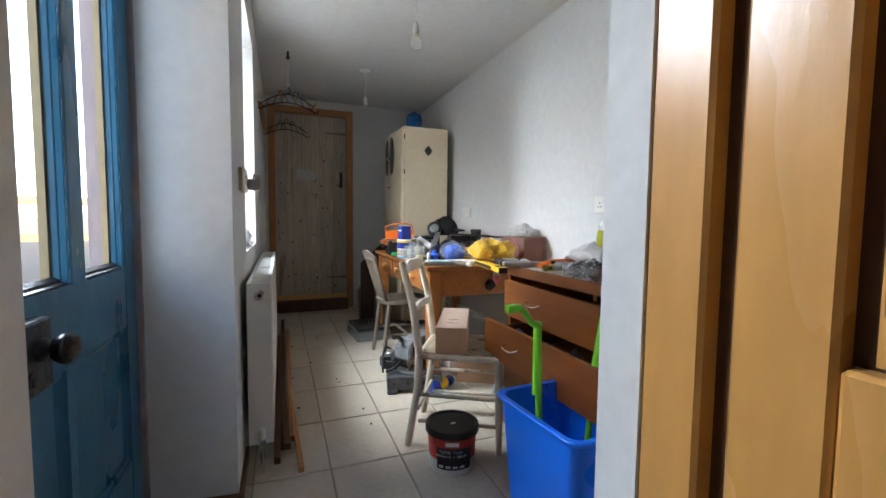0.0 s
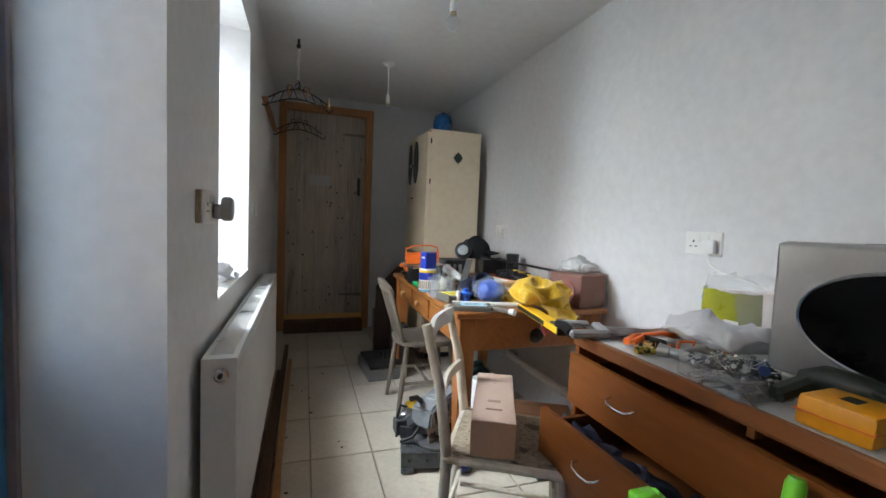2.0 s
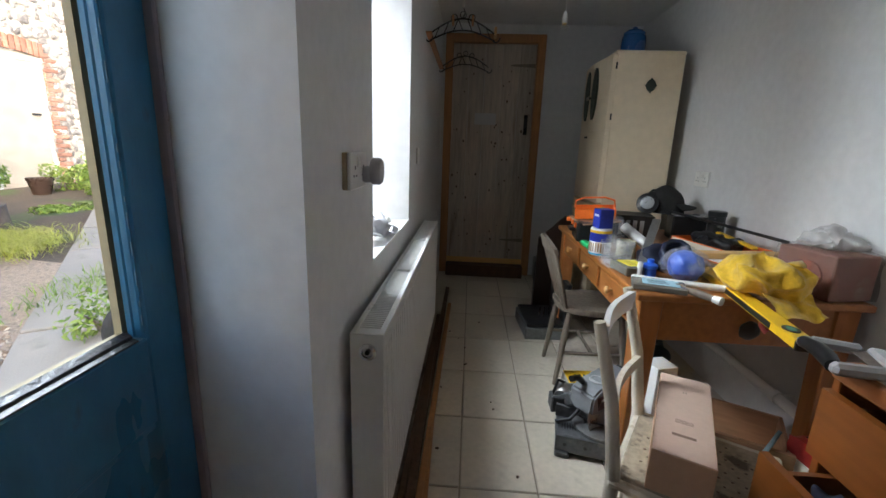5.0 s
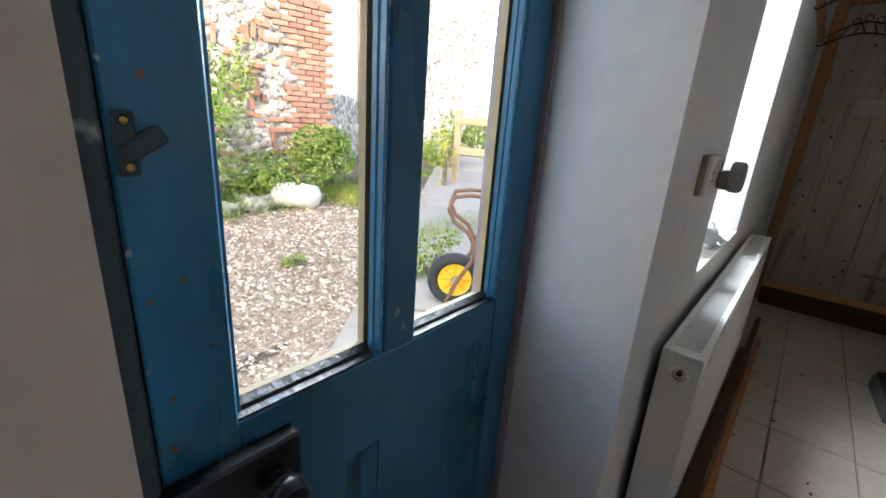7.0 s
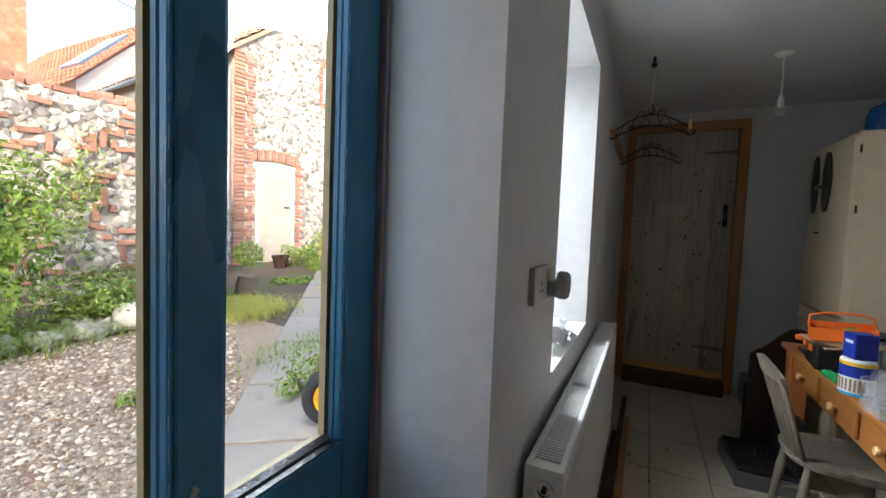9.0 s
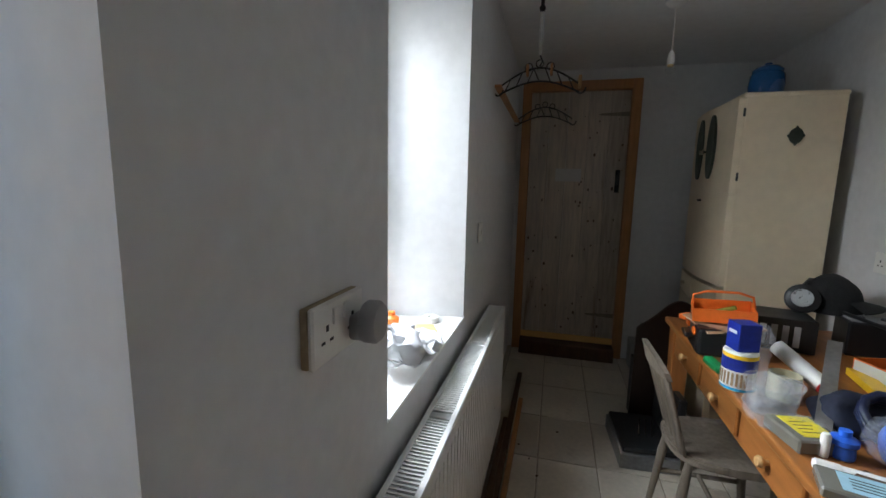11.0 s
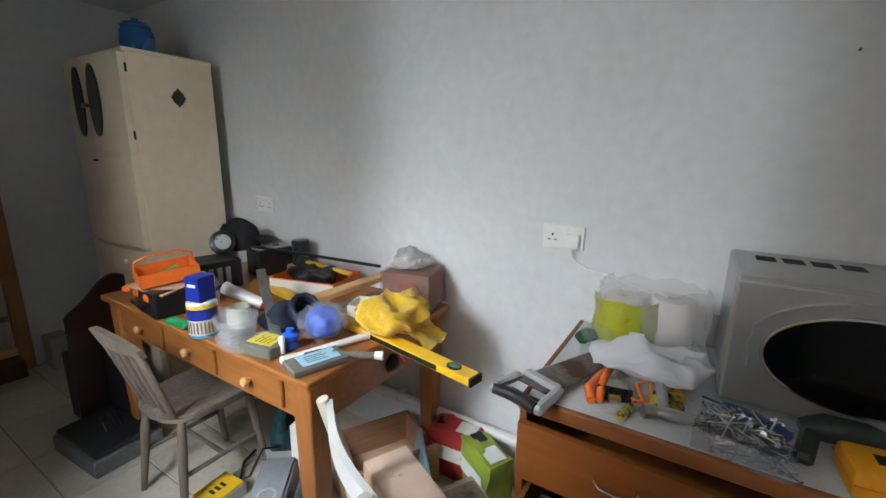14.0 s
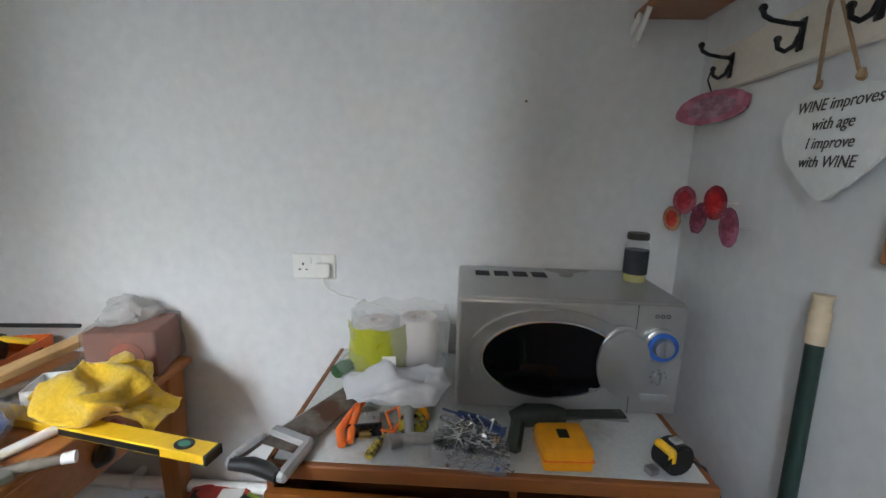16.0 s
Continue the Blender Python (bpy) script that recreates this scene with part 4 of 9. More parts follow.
def near_chair():
    c = thing("ladder_back_chair", pose(0.880, 2.200, 0, 0, 0, -30.5), "grubby cream wooden chair with a pierced seat", "chair")
    w, dp = 0.155, 0.165
    for s in (-1, 1):
        bm = B()
        back_post(bm, -dp, s * w, 0.075, 0.765)
        part("back_post", bm, OLDPAINT, c, smooth=50)
        bm = B()
        tube(bm, [(dp, s * (w + 0.005), 0), (dp - 0.003, s * w, 0.2), (dp - 0.008, s * w, 0.375)], [0.012, 0.017, 0.015], 10)
        part("front_leg", bm, OLDPAINT, c, smooth=50)
        for z in (0.11, 0.22):
            bm = B()
            rod(bm, (-dp, s * w, z), (dp, s * w, z), 0.009, seg=8)
            part("side_stretcher", bm, OLDPAINT, c, smooth=50)
    for z in (0.15, 0.26):
        bm = B()
        rod(bm, (dp, -w, z), (dp, w, z), 0.009, seg=8)
        part("front_stretcher", bm, OLDPAINT, c, smooth=50)
    bm = B()
    rod(bm, (-dp - 0.005, -w, 0.16), (-dp - 0.005, w, 0.16), 0.009, seg=8)
    part("back_stretcher", bm, OLDPAINT, c, smooth=50)
    bm = B()
    box(bm, -dp - 0.01, dp + 0.01, -w - 0.02, w + 0.02, 0.372, 0.392, bevel=0.006)
    part("seat_frame", bm, OLDPAINT, c)
    seat = part("seat", bx(-dp + 0.005, dp + 0.002, -w + 0.002, w - 0.002, 0.385, 0.396, bevel=0.004), RUSH, c, "stained pierced plywood seat")
    bm = B()
    for i in range(10):
        for j in range(10):
            x, y = -0.12 + i * 0.027 + (j % 2) * 0.012, -0.12 + j * 0.027
            if x * x + y * y < 0.019:
                lathe(bm, [(0, 0), (0.0035, 0), (0, 0.0008)], (x, y, 0.3962), seg=6)
    tagged(part("pierced_holes", bm, KNOT, seat), kind="stuff")
    for z, h in ((0.735, 0.05), (0.56, 0.032)):
        bm = B()
        x = -dp - (0.066 if z > 0.6 else 0.024)
        n = 8
        poly = [(x - 0.02 * math.sin(math.pi * k / n), -w + 2 * w * k / n) for k in range(n + 1)]
        poly += [(px + 0.014, py) for px, py in reversed(poly)]
        prism(bm, poly, z - h / 2, z + h / 2)
        part("back_slat", bm, PLASTIC_W if z > 0.6 else OLDPAINT, c, smooth=40)


near_chair()


def parcel():
    p = thing("cardboard_parcel", pose(0.860, 2.265, 0.3965, 0, 0, -26), "closed brown cardboard parcel lying on the chair seat", "box")
    part("carton", bx(-0.064, 0.064, -0.195, 0.195, 0, 0.104, bevel=0.002), CARD, p)
    part("top_face", bx(-0.0625, 0.0625, -0.1935, 0.1935, 0.103, 0.1052), CARD_TOP, p, "pale pinkish top face")
    text("print_mark", "I I", 0.012, pose(0.0, 0.10, 0.1054), DARK_TXT, p)
    bm = B()
    for k in range(3):
        box(bm, -0.02, 0.02, -0.045 - k * 0.006, -0.043 - k * 0.006, 0.1049, 0.1055)
    box(bm, -0.025, 0.025, -0.115, -0.105, 0.1049, 0.1055)
    tagged(part("print_bars", bm, mat("brown_print", (0.22, 0.13, 0.09), 0.8), p), kind="stuff")


parcel()

# ---- grey spindle chair at the table ----
def spindle_chair():
    c = thing("spindle_back_chair", pose(0.925, 3.360, 0, 0, 0, 1), "weathered grey wooden chair with a spindle back", "chair")
    bm = B()
    n = 28
    pts = []
    for k in range(n):
        a = k * math.tau / n
        ca, sa = math.cos(a), math.sin(a)
        pts.append((0.175 * abs(ca) ** 0.6 * (1 if ca > 0 else -1), (0.165 + 0.012 * ca) * abs(sa) ** 0.6 * (1 if sa > 0 else -1)))
    prism(bm, pts, 0.375, 0.402)
    bmesh.ops.bevel(bm, geom=[e for e in bm.edges if abs(e.verts[0].co.z - e.verts[1].co.z) < 1e-6], offset=0.006, segments=2, affect='EDGES')
    part("seat", bm, OLDWOOD, c, smooth=40)
    for sx, sy in ((-1, -1), (-1, 1), (1, -1), (1, 1)):
        bm = B()
        x, y = sx * 0.125, sy * 0.120
        tube(bm, [(x * 1.0, y * 1.0, 0.378), (x * 1.12, y * 1.07, 0.26), (x * 1.2, y * 1.12, 0.17), (x * 1.36, y * 1.22, 0.0)], [0.013, 0.017, 0.015, 0.011], 10)
        part("leg", bm, OLDWOOD, c, smooth=50)
    for sy in (-1, 1):
        bm = B()
        rod(bm, (-0.15, sy * 0.135, 0.17), (0.15, sy * 0.135, 0.17), 0.009, seg=8)
        part("side_stretcher", bm, OLDWOOD, c, smooth=50)
    bm = B()
    rod(bm, (0, -0.135, 0.17), (0, 0.135, 0.17), 0.009, seg=8)
    part("cross_stretcher", bm, OLDWOOD, c, smooth=50)
    for k in range(5):
        y = -0.115 + k * 0.0575
        bm = B()
        flat = k in (0, 4)
        a, b = Vector((-0.145, y, 0.398)), Vector((-0.235, y * 1.18, 0.70))
        if flat:
            bar(bm, a, b, 0.034, 0.014, 0.004)
        else:
            tube(bm, [a, a.lerp(b, 0.5), b], [0.009, 0.011, 0.008], 8)
        part("back_stick" if not flat else "back_stile", bm, OLDWOOD, c, smooth=50)
    bm = B()
    n = 10
    poly = [(-0.232 - 0.022 * math.sin(math.pi * k / n), -0.165 + 0.33 * k / n) for k in range(n + 1)]
    poly += [(px + 0.018, py) for px, py in reversed(poly)]
    vs = prism(bm, poly, 0.672, 0.735)
    for v in bm.verts:
        if v.co.z > 0.7:
            v.co.z -= 0.035 * (abs(v.co.y) / 0.165) ** 2
            v.co.x -= 0.012
    part("crest_rail", bm, OLDWOOD, c, smooth=40)


spindle_chair()

# ---- bin, green handles, bucket ----
def blue_bin():
    b = thing("waste_bin", pose(0.855, 1.445, 0, 0, 0, 4), "bright blue open plastic waste bin", "bin")
    n = 9

    def ring(a, c, r, z):
        pts = []
        for cx, cy, a0 in ((a - r, c - r, 0), (-a + r, c - r, 90), (-a + r, -c + r, 180), (a - r, -c + r, 270)):
            for k in range(n):
                t = radians(a0 + 90 * k / (n - 1))
                pts.append(Vector((cx + r * math.cos(t), cy + r * math.sin(t), z)))
        return pts
    bm = B()
    rings = [ring(0.095, 0.125, 0.03, 0.0), ring(0.125, 0.158, 0.035, 0.425), ring(0.132, 0.165, 0.035, 0.425), ring(0.132, 0.165, 0.035, 0.440), ring(0.121, 0.154, 0.033, 0.440), ring(0.092, 0.122, 0.028, 0.006)]
    vs = [[bm.verts.new(p) for p in rr] for rr in rings]
    for a, c in zip(vs, vs[1:]):
        for k in range(len(a)):
            bm.faces.new((a[k], a[(k + 1) % len(a)], c[(k + 1) % len(a)], c[k]))
    bm.faces.new(vs[0][::-1])
    bm.faces.new(vs[-1])
    part("tub", bm, BLUE_P, b, smooth=40)
    bm = B()
    tube(bm, ring(0.133, 0.166, 0.036, 0.436), 0.006, 8, closed=True)
    part("rolled_rim", bm, BLUE_P, b, smooth=50)


blue_bin()
bm = B()
tube(bm, [(0.795, 1.45, 0.01), (0.768, 1.455, 0.35), (0.758, 1.46, 0.66)], 0.009, 10)
tube(bm, [(0.758, 1.46, 0.48), (0.758, 1.46, 0.670)], 0.0115, 10)
tube(bm, [(0.761, 1.46, 0.662), (0.740, 1.46, 0.670), (0.715, 1.46, 0.702), (0.697, 1.46, 0.715)], [0.012, 0.008, 0.008, 0.010], 10)
box(bm, 0.665, 0.700, 1.45, 1.472, 0.702, 0.722, bevel=0.003)
solid("green_folding_handle", bm, GREEN_P, "lime green plastic tool handle standing in the bin", "handle", smooth=50)
bm = B()
tube(bm, [(0.905, 1.46, 0.01), (0.948, 1.462, 0.48), (0.956, 1.462, 0.56)], 0.009, 10)
tube(bm, [(0.952, 1.462, 0.52), (0.985, 1.464, 0.680), (0.987, 1.464, 0.690)], [0.013, 0.0145, 0.011], 12)
solid("green_pole_handle", bm, GREEN_P, "lime green plastic pole standing in the bin", "handle", smooth=50)


def bucket():
    b = thing("adhesive_tub", pose(0.742, 1.990, 0, 0, 0, 0), "tile adhesive tub with red and black label, lid on", "tub")
    bm = B()
    lathe(bm, [(0, 0), (0.083, 0), (0.086, 0.006), (0.094, 0.150), (0, 0.150)], seg=40)
    part("pail", bm, PLASTIC_W, b, smooth=40)
    bm = B()
    lathe(bm, [(0.0866, 0.018), (0.0935, 0.138)], seg=40)
    lab = part("label_wrap", bm, RED_P, b, "red printed wrap")
    bm = B()
    n = 14
    a0, a1 = radians(-150), radians(-62)
    for k in range(n):
        for j in range(1):
            t0, t1 = a0 + (a1 - a0) * k / n, a0 + (a1 - a0) * (k + 1) / n
            r0, r1 = 0.0878, 0.0930
            z1a = 0.105 + 0.0 * k
            q = [bm.verts.new((r0 * math.cos(t0), r0 * math.sin(t0), 0.022)), bm.verts.new((r0 * math.cos(t1), r0 * math.sin(t1), 0.022)),
                 bm.verts.new((r1 * math.cos(t1), r1 * math.sin(t1), z1a)), bm.verts.new((r1 * math.cos(t0), r1 * math.sin(t0), z1a))]
            bm.faces.new(q)
    part("label_panel", bm, mat("near_black_label", (0.02, 0.018, 0.03), 0.5), lab)
    for words, z, s in (("FLOOR TILE", 0.092, 0.0135), ("ADHESIVE + GROUT", 0.076, 0.0115)):
        for i, ch in enumerate(words):
            t = radians(-112) + (i - len(words) / 2) * s * 0.62 / 0.09
            r = 0.0945
            if ch != " ":
                text("label_letter", ch, s, pose(r * math.cos(t), r * math.sin(t), z, 87, 0, math.degrees(t) + 90), WHITE_TXT, lab)
    bm = B()
    for t, z, w, h in [(-112, 0.122, 0.05, 0.014)]:
        box(bm, -w / 2, w / 2, -0.0006, 0.0006, -h / 2, h / 2, m=pose(0.0945 * math.cos(radians(t)), 0.0945 * math.sin(radians(t)), z, -3, 0, t + 90))
    for k in range(4):
        t = radians(-138 + 17 * k)
        box(bm, -0.009, 0.009, -0.0006, 0.0006, -0.004, 0.004, m=pose(0.0895 * math.cos(t), 0.0895 * math.sin(t), 0.034, -3, 0, math.degrees(t) + 90))
    tagged(part("label_bars", bm, WHITE_TXT, lab), kind="stuff")
    bm = B()
    lathe(bm, [(0, 0.158), (0.088, 0.158), (0.092, 0.166), (0.100, 0.166), (0.102, 0.160), (0.102, 0.140), (0.096, 0.138)], seg=40)
    part("lid", bm, BLACK, b, "black plastic lid", smooth=40)
    part("lid_mark", bx(-0.006, 0.012, -0.008, 0.002, 0.1585, 0.1595), WHITE_TXT, b)


bucket()

# ---- sockets and switch ----
def socket(name, m, label, plug=""):
    s = thing(name, m, label, "socket")
    W, H = 0.146, 0.086
    part("plate", bx(-W / 2, W / 2, -0.009, 0, -H / 2, H / 2, bevel=0.003), PLASTIC_W, s)
    for cx in (-0.037, 0.037):
        bm = B()
        box(bm, cx - 0.003, cx + 0.003, -0.0098, -0.008, 0.003, 0.012)
        for q in (-0.011, 0.011):
            box(bm, cx + q - 0.0045, cx + q + 0.0045, -0.0098, -0.008, -0.013, -0.009)
        part("pin_holes", bm, DARK_TXT, s)
        part("rocker", bx(cx * 0.42 - 0.008, cx * 0.42 + 0.008, -0.0125, -0.008, 0.008, 0.033, bevel=0.002), PLASTIC_W, s)
    return s


s = socket("double_socket", pose(XR, 2.193, 1.022, 0, 0, -90), "white double wall socket with one plug in")
s = socket("double_socket", pose(XR, 3.845, 1.008, 0, 0, -90), "white double wall socket above the table")
s = socket("double_socket", pose(0.012, 2.295, 1.075, 0, 0, 90), "white double wall socket with a dusty plug-in sensor")
part("back_box", bx(-0.072, 0.072, 0.0, 0.012, -0.042, 0.042, bevel=0.002), mat("yellowed_plaster_edge", (0.42, 0.34, 0.22), 0.9, vary=0.2), s)
bm = B()
box(bm, -0.02, 0.02, -0.042, -0.009, -0.028, 0.012, bevel=0.007, seg=2)
lathe(bm, [(0, 0), (0.030, 0), (0.033, 0.004), (0.033, 0.020), (0.028, 0.026), (0, 0.028)], seg=30, m=pose(0.0, -0.030, 0.0, 90, 0, 0))
solid("plug_in_sensor", bm, PLASTIC_G, "round grey plug-in air freshener in the socket", "plug", m=pose(0.012, 2.335, 1.072, 0, 0, 90), smooth=40)
bm = B()
box(bm, -0.024, 0.024, -0.030, -0.009, -0.026, 0.026, bevel=0.008, seg=2)
tube(bm, [(0, -0.02, -0.024), (0, -0.022, -0.045), (0.01, -0.02, -0.062), (0.05, -0.016, -0.085), (0.12, -0.02, -0.098), (0.20, -0.03, -0.115), (0.40, -0.02, -0.16), (0.50, -0.03, -0.17)], 0.0035, 8)
solid("plug_and_cable", bm, PLASTIC_W, "white plug with a cable to the microwave", "plug", m=pose(XR, 2.158, 1.012, 0, 0, -90), smooth=40)
sw = thing("light_switch", pose(0, 3.56, 1.09, 0, 0, 90), "white single light switch plate", "switch")
part("plate", bx(-0.043, 0.043, -0.008, 0, -0.043, 0.043, bevel=0.003), PLASTIC_W, sw)
part("rocker", bx(-0.006, 0.006, -0.012, -0.007, -0.012, 0.012, bevel=0.002), PLASTIC_W, sw)

# ---- ceiling pendants ----
def pendant(x, y, drop, clear_bulb):
    p = thing("pendant_light", pose(x, y, ZC), "bare bulb hanging on a white flex, switched off", "light", "pendant lights")
    bm = B()
    lathe(bm, [(0.0, -0.022), (0.018, -0.021), (0.036, -0.010), (0.042, 0.0), (0.0, 0.0)], seg=28)
    part("ceiling_rose", bm, PLASTIC_W, p, smooth=40)
    bm = B()
    tube(bm, [(0, 0, -0.02), (0.002, 0, -drop / 2), (0, 0, -drop)], 0.0028, 8)
    part("flex", bm, PLASTIC_W, p)
    bm = B()
    lathe(bm, [(0, 0.004), (0.006, 0.002), (0.013, -0.010), (0.015, -0.030), (0.016, -0.034), (0.016, -0.060), (0, -0.060)], (0, 0, -drop), seg=20)
    part("lampholder", bm, PLASTIC_W, p, smooth=40)
    bm = B()
    lathe(bm, [(0.0135, -0.060), (0.0135, -0.066), (0.0125, -0.068)], (0, 0, -drop), seg=18)
    part("holder_ring", bm, BRASS, p)
    bm = B()
    k = 0.55 if clear_bulb else 1.0
    lathe(bm, [(0.013, -0.058), (0.014, -0.072), (0.013 + 0.017 * k, -0.060 - 0.034 * k), (0.013 + 0.018 * k, -0.060 - 0.050 * k), (0.010 + 0.012 * k, -0.060 - 0.068 * k), (0, -0.060 - 0.078 * k)], (0, 0, -drop), seg=24)
    part("bulb", bm, FROST if not clear_bulb else CLEAR, p, "unlit glass bulb", smooth=60)


pendant(0.811, 2.707, 0.185, False)
pendant(0.80, 4.05, 0.215, True)

# ---- clothes airer under the ceiling ----
def airer():
    a = thing("clothes_airer", pose(0.205, 3.88, ZC), "black iron pulley clothes airer with a few wooden rails", "airer")
    for yy in (0.0, 0.98):
        bm = B()
        n = 14
        up = [(-0.185 + 0.37 * k / n, yy, -0.385 + 0.080 * math.sin(math.pi * k / n)) for k in range(n + 1)]
        lo = [(-0.185 + 0.37 * k / n, yy, -0.42 + 0.055 * math.sin(math.pi * k / n)) for k in range(n + 1)]
        tube(bm, up, 0.0045, 6)
        tube(bm, lo, 0.0045, 6)
        for k in range(1, n, 2):
            tube(bm, [lo[k], up[k + 1] if k < n / 2 else up[k - 1]], 0.003, 6)
        for k in range(3):
            tube(bm, [(-0.05 + 0.05 * k + 0.017 * math.cos(t * math.tau / 12), yy, -0.300 + (0.014 if k == 1 else 0) + 0.017 * math.sin(t * math.tau / 12)) for t in range(12)], 0.003, 6, closed=True)
        for x in (-0.19, 0.19):
            tube(bm, [(x + 0.022 * math.cos(t * math.tau / 14), yy, -0.40 + 0.026 * math.sin(t * math.tau / 14)) for t in range(8, 15)], 0.0045, 6)
        part("iron_bracket", bm, BLACK_IRON, a, "black cast iron bracket", smooth=50)
    bm = B()
    bar(bm, (-0.19, -0.03, -0.385), (-0.19, 1.0, -0.395), 0.035, 0.014, 0.003)
    part("rail", bm, PINE, a)
    bm = B()
    bar(bm, (0.185, -0.03, -0.375), (0.185, 0.03, -0.375), 0.014, 0.05, 0.003)
    part("rail_stub", bm, PINE_LIGHT, a)
    for x in (-0.055, 0.055):
        bm = B()
        bar(bm, (x, -0.02, -0.315), (x, 0.02, -0.315), 0.012, 0.05, 0.003)
        part("rail_stub", bm, PINE, a)
    bm = B()
    for x in (-0.006, 0.006):
        tube(bm, [(x * 0.5, 0.0, -0.25), (x, 0, -0.14), (x * 0.4, 0, -0.04)], 0.0035, 6)
    part("cord", bm, mat("pale_cord", (0.55, 0.53, 0.50), 0.9), a)
    bm = B()
    box(bm, -0.008, 0.008, -0.008, 0.008, -0.05, 0.0, bevel=0.002)
    lathe(bm, [(0, -0.008), (0.014, -0.008), (0.014, 0.008), (0, 0.008)], seg=16, m=pose(0, 0, -0.045, 90, 0, 0))
    part("pulley", bm, BLACK_IRON, a, "small black ceiling pulley")
    bm = B()
    tube(bm, [(0, 0, -0.25), (0.012, 0, -0.275), (0, 0, -0.300)], 0.004, 6)
    part("cord_hook", bm, BLACK_IRON, a)


airer()

# ---- tools and packets on the chest top ----
Z = CZ + 0.0015


def handsaw():
    h = thing("handsaw", pose(1.04, 2.085, Z + 0.001, 0, 0, -12), "handsaw with a rusty blade and black and grey handle", "saw")
    bm = B()
    pts = [(0.02, -0.05), (0.46, -0.105), (0.46, -0.055), (0.03, 0.055)]
    prism(bm, pts, 0.012, 0.0135)
    part("blade", bm, mat("tarnished_steel", (0.20, 0.17, 0.145), 0.55, metal=0.7, vary=0.3, scale=9, stain=(0.12, 0.06, 0.035), stain_amount=0.5, stain_scale=8), h, "tarnished steel blade")
    bm = B()
    n = 60
    for k in range(n):
        x = 0.035 + k * 0.42 / n
        y = 0.055 - (x - 0.03) / 0.43 * 0.11
        vs = [bm.verts.new((x, y, 0.0128)), bm.verts.new((x + 0.007, y - 0.0018, 0.0128)), bm.verts.new((x + 0.004, y + 0.006, 0.0128))]
        bm.faces.new(vs)
    tagged(part("teeth", bm, STEEL, h), kind="stuff")
    bm = B()
    bar(bm, (0.075, 0.052, 0.013), (0.055, -0.058, 0.013), 0.030, 0.022, 0.006)
    bar(bm, (0.055, 0.055, 0.013), (-0.03, 0.070, 0.013), 0.022, 0.022, 0.006)
    bar(bm, (0.06, -0.052, 0.013), (-0.055, -0.058, 0.013), 0.024, 0.024, 0.007)
    bar(bm, (-0.028, 0.072, 0.013), (-0.052, 0.055, 0.013), 0.022, 0.022, 0.006)
    g = part("handle_frame", bm, PLASTIC_G, h, "grey plastic handle frame")
    bm = B()
    tube(bm, [(-0.045, 0.062, 0.014), (-0.036, 0.02, 0.015), (-0.04, -0.02, 0.015), (-0.048, -0.052, 0.014)], [0.012, 0.016, 0.016, 0.013], 12)
    part("grip", bm, BLACK, h, "black rubber grip", smooth=50)


handsaw()


def screw_tray():
    t = thing("screw_tray", pose(1.105, 1.665, Z, 0, 0, -8), "clear plastic tray heaped with zinc screws", "tray")
    bm = B()
    W, D, H = 0.080, 0.062, 0.042
    for a in ((-D, D, -W, -W + 0.0015, 0, H), (-D, D, W - 0.0015, W, 0, H), (-D, -D + 0.0015, -W + 0.0015, W - 0.0015, 0, H), (D - 0.0015, D, -W + 0.0015, W - 0.0015, 0, H), (-D + 0.0015, D - 0.0015, -W + 0.0015, W - 0.0015, 0, 0.0015)):
        box(bm, *a)
    part("tray", bm, CLEAR, t)
    rng = random.Random(5)
    zinc = mat("zinc_screw", (0.55, 0.57, 0.58), 0.24, metal=0.95, vary=0.15, rnd=0.2)
    bm = B()
    rod(bm, (-0.028, 0, 0), (0.024, 0, 0), 0.0021, 0.0018, seg=6)
    rod(bm, (0.024, 0, 0), (0.031, 0, 0), 0.0018, 0.0001, seg=6)
    rod(bm, (-0.032, 0, 0), (-0.028, 0, 0), 0.0052, 0.0022, seg=8)
    me = mesh_of("screw", bm, zinc)
    for k in range(230):
        s = new("screw", me)
        s.parent = t
        layer = k / 230
        s.matrix_basis = pose(rng.uniform(-0.046, 0.046) * (1 - 0.25 * layer), rng.uniform(-0.064, 0.064) * (1 - 0.2 * layer), 0.006 + 0.048 * layer, rng.uniform(-15, 15), rng.uniform(-28, 28), rng.uniform(0, 360))


screw_tray()


def claw_hammer():
    h = thing("claw_hammer", pose(1.105, 1.80, Z, 0, 0, 0), "claw hammer with a grey tubular handle", "hammer")
    bm = B()
    tube(bm, [(-0.01, 0.045, 0.022), (0.0, 0.02, 0.022)], [0.017, 0.015], 14)
    tube(bm, [(0.0, 0.025, 0.022), (0.004, 0.0, 0.022)], [0.011, 0.013], 12)
    tube(bm, [(0.004, 0.0, 0.022), (0.008, -0.035, 0.022), (0.025, -0.068, 0.020), (0.052, -0.088, 0.014)], [0.014, 0.013, 0.009, 0.003], 10)
    part("head", bm, STEEL, h, "worn steel head", smooth=50)
    bm = B()
    tube(bm, [(0.0, 0.002, 0.022), (0.06, 0.012, 0.024), (0.14, 0.022, 0.024), (0.24, 0.036, 0.022)], [0.010, 0.012, 0.014, 0.015], 12)
    part("shaft", bm, PLASTIC_G, h, smooth=50)


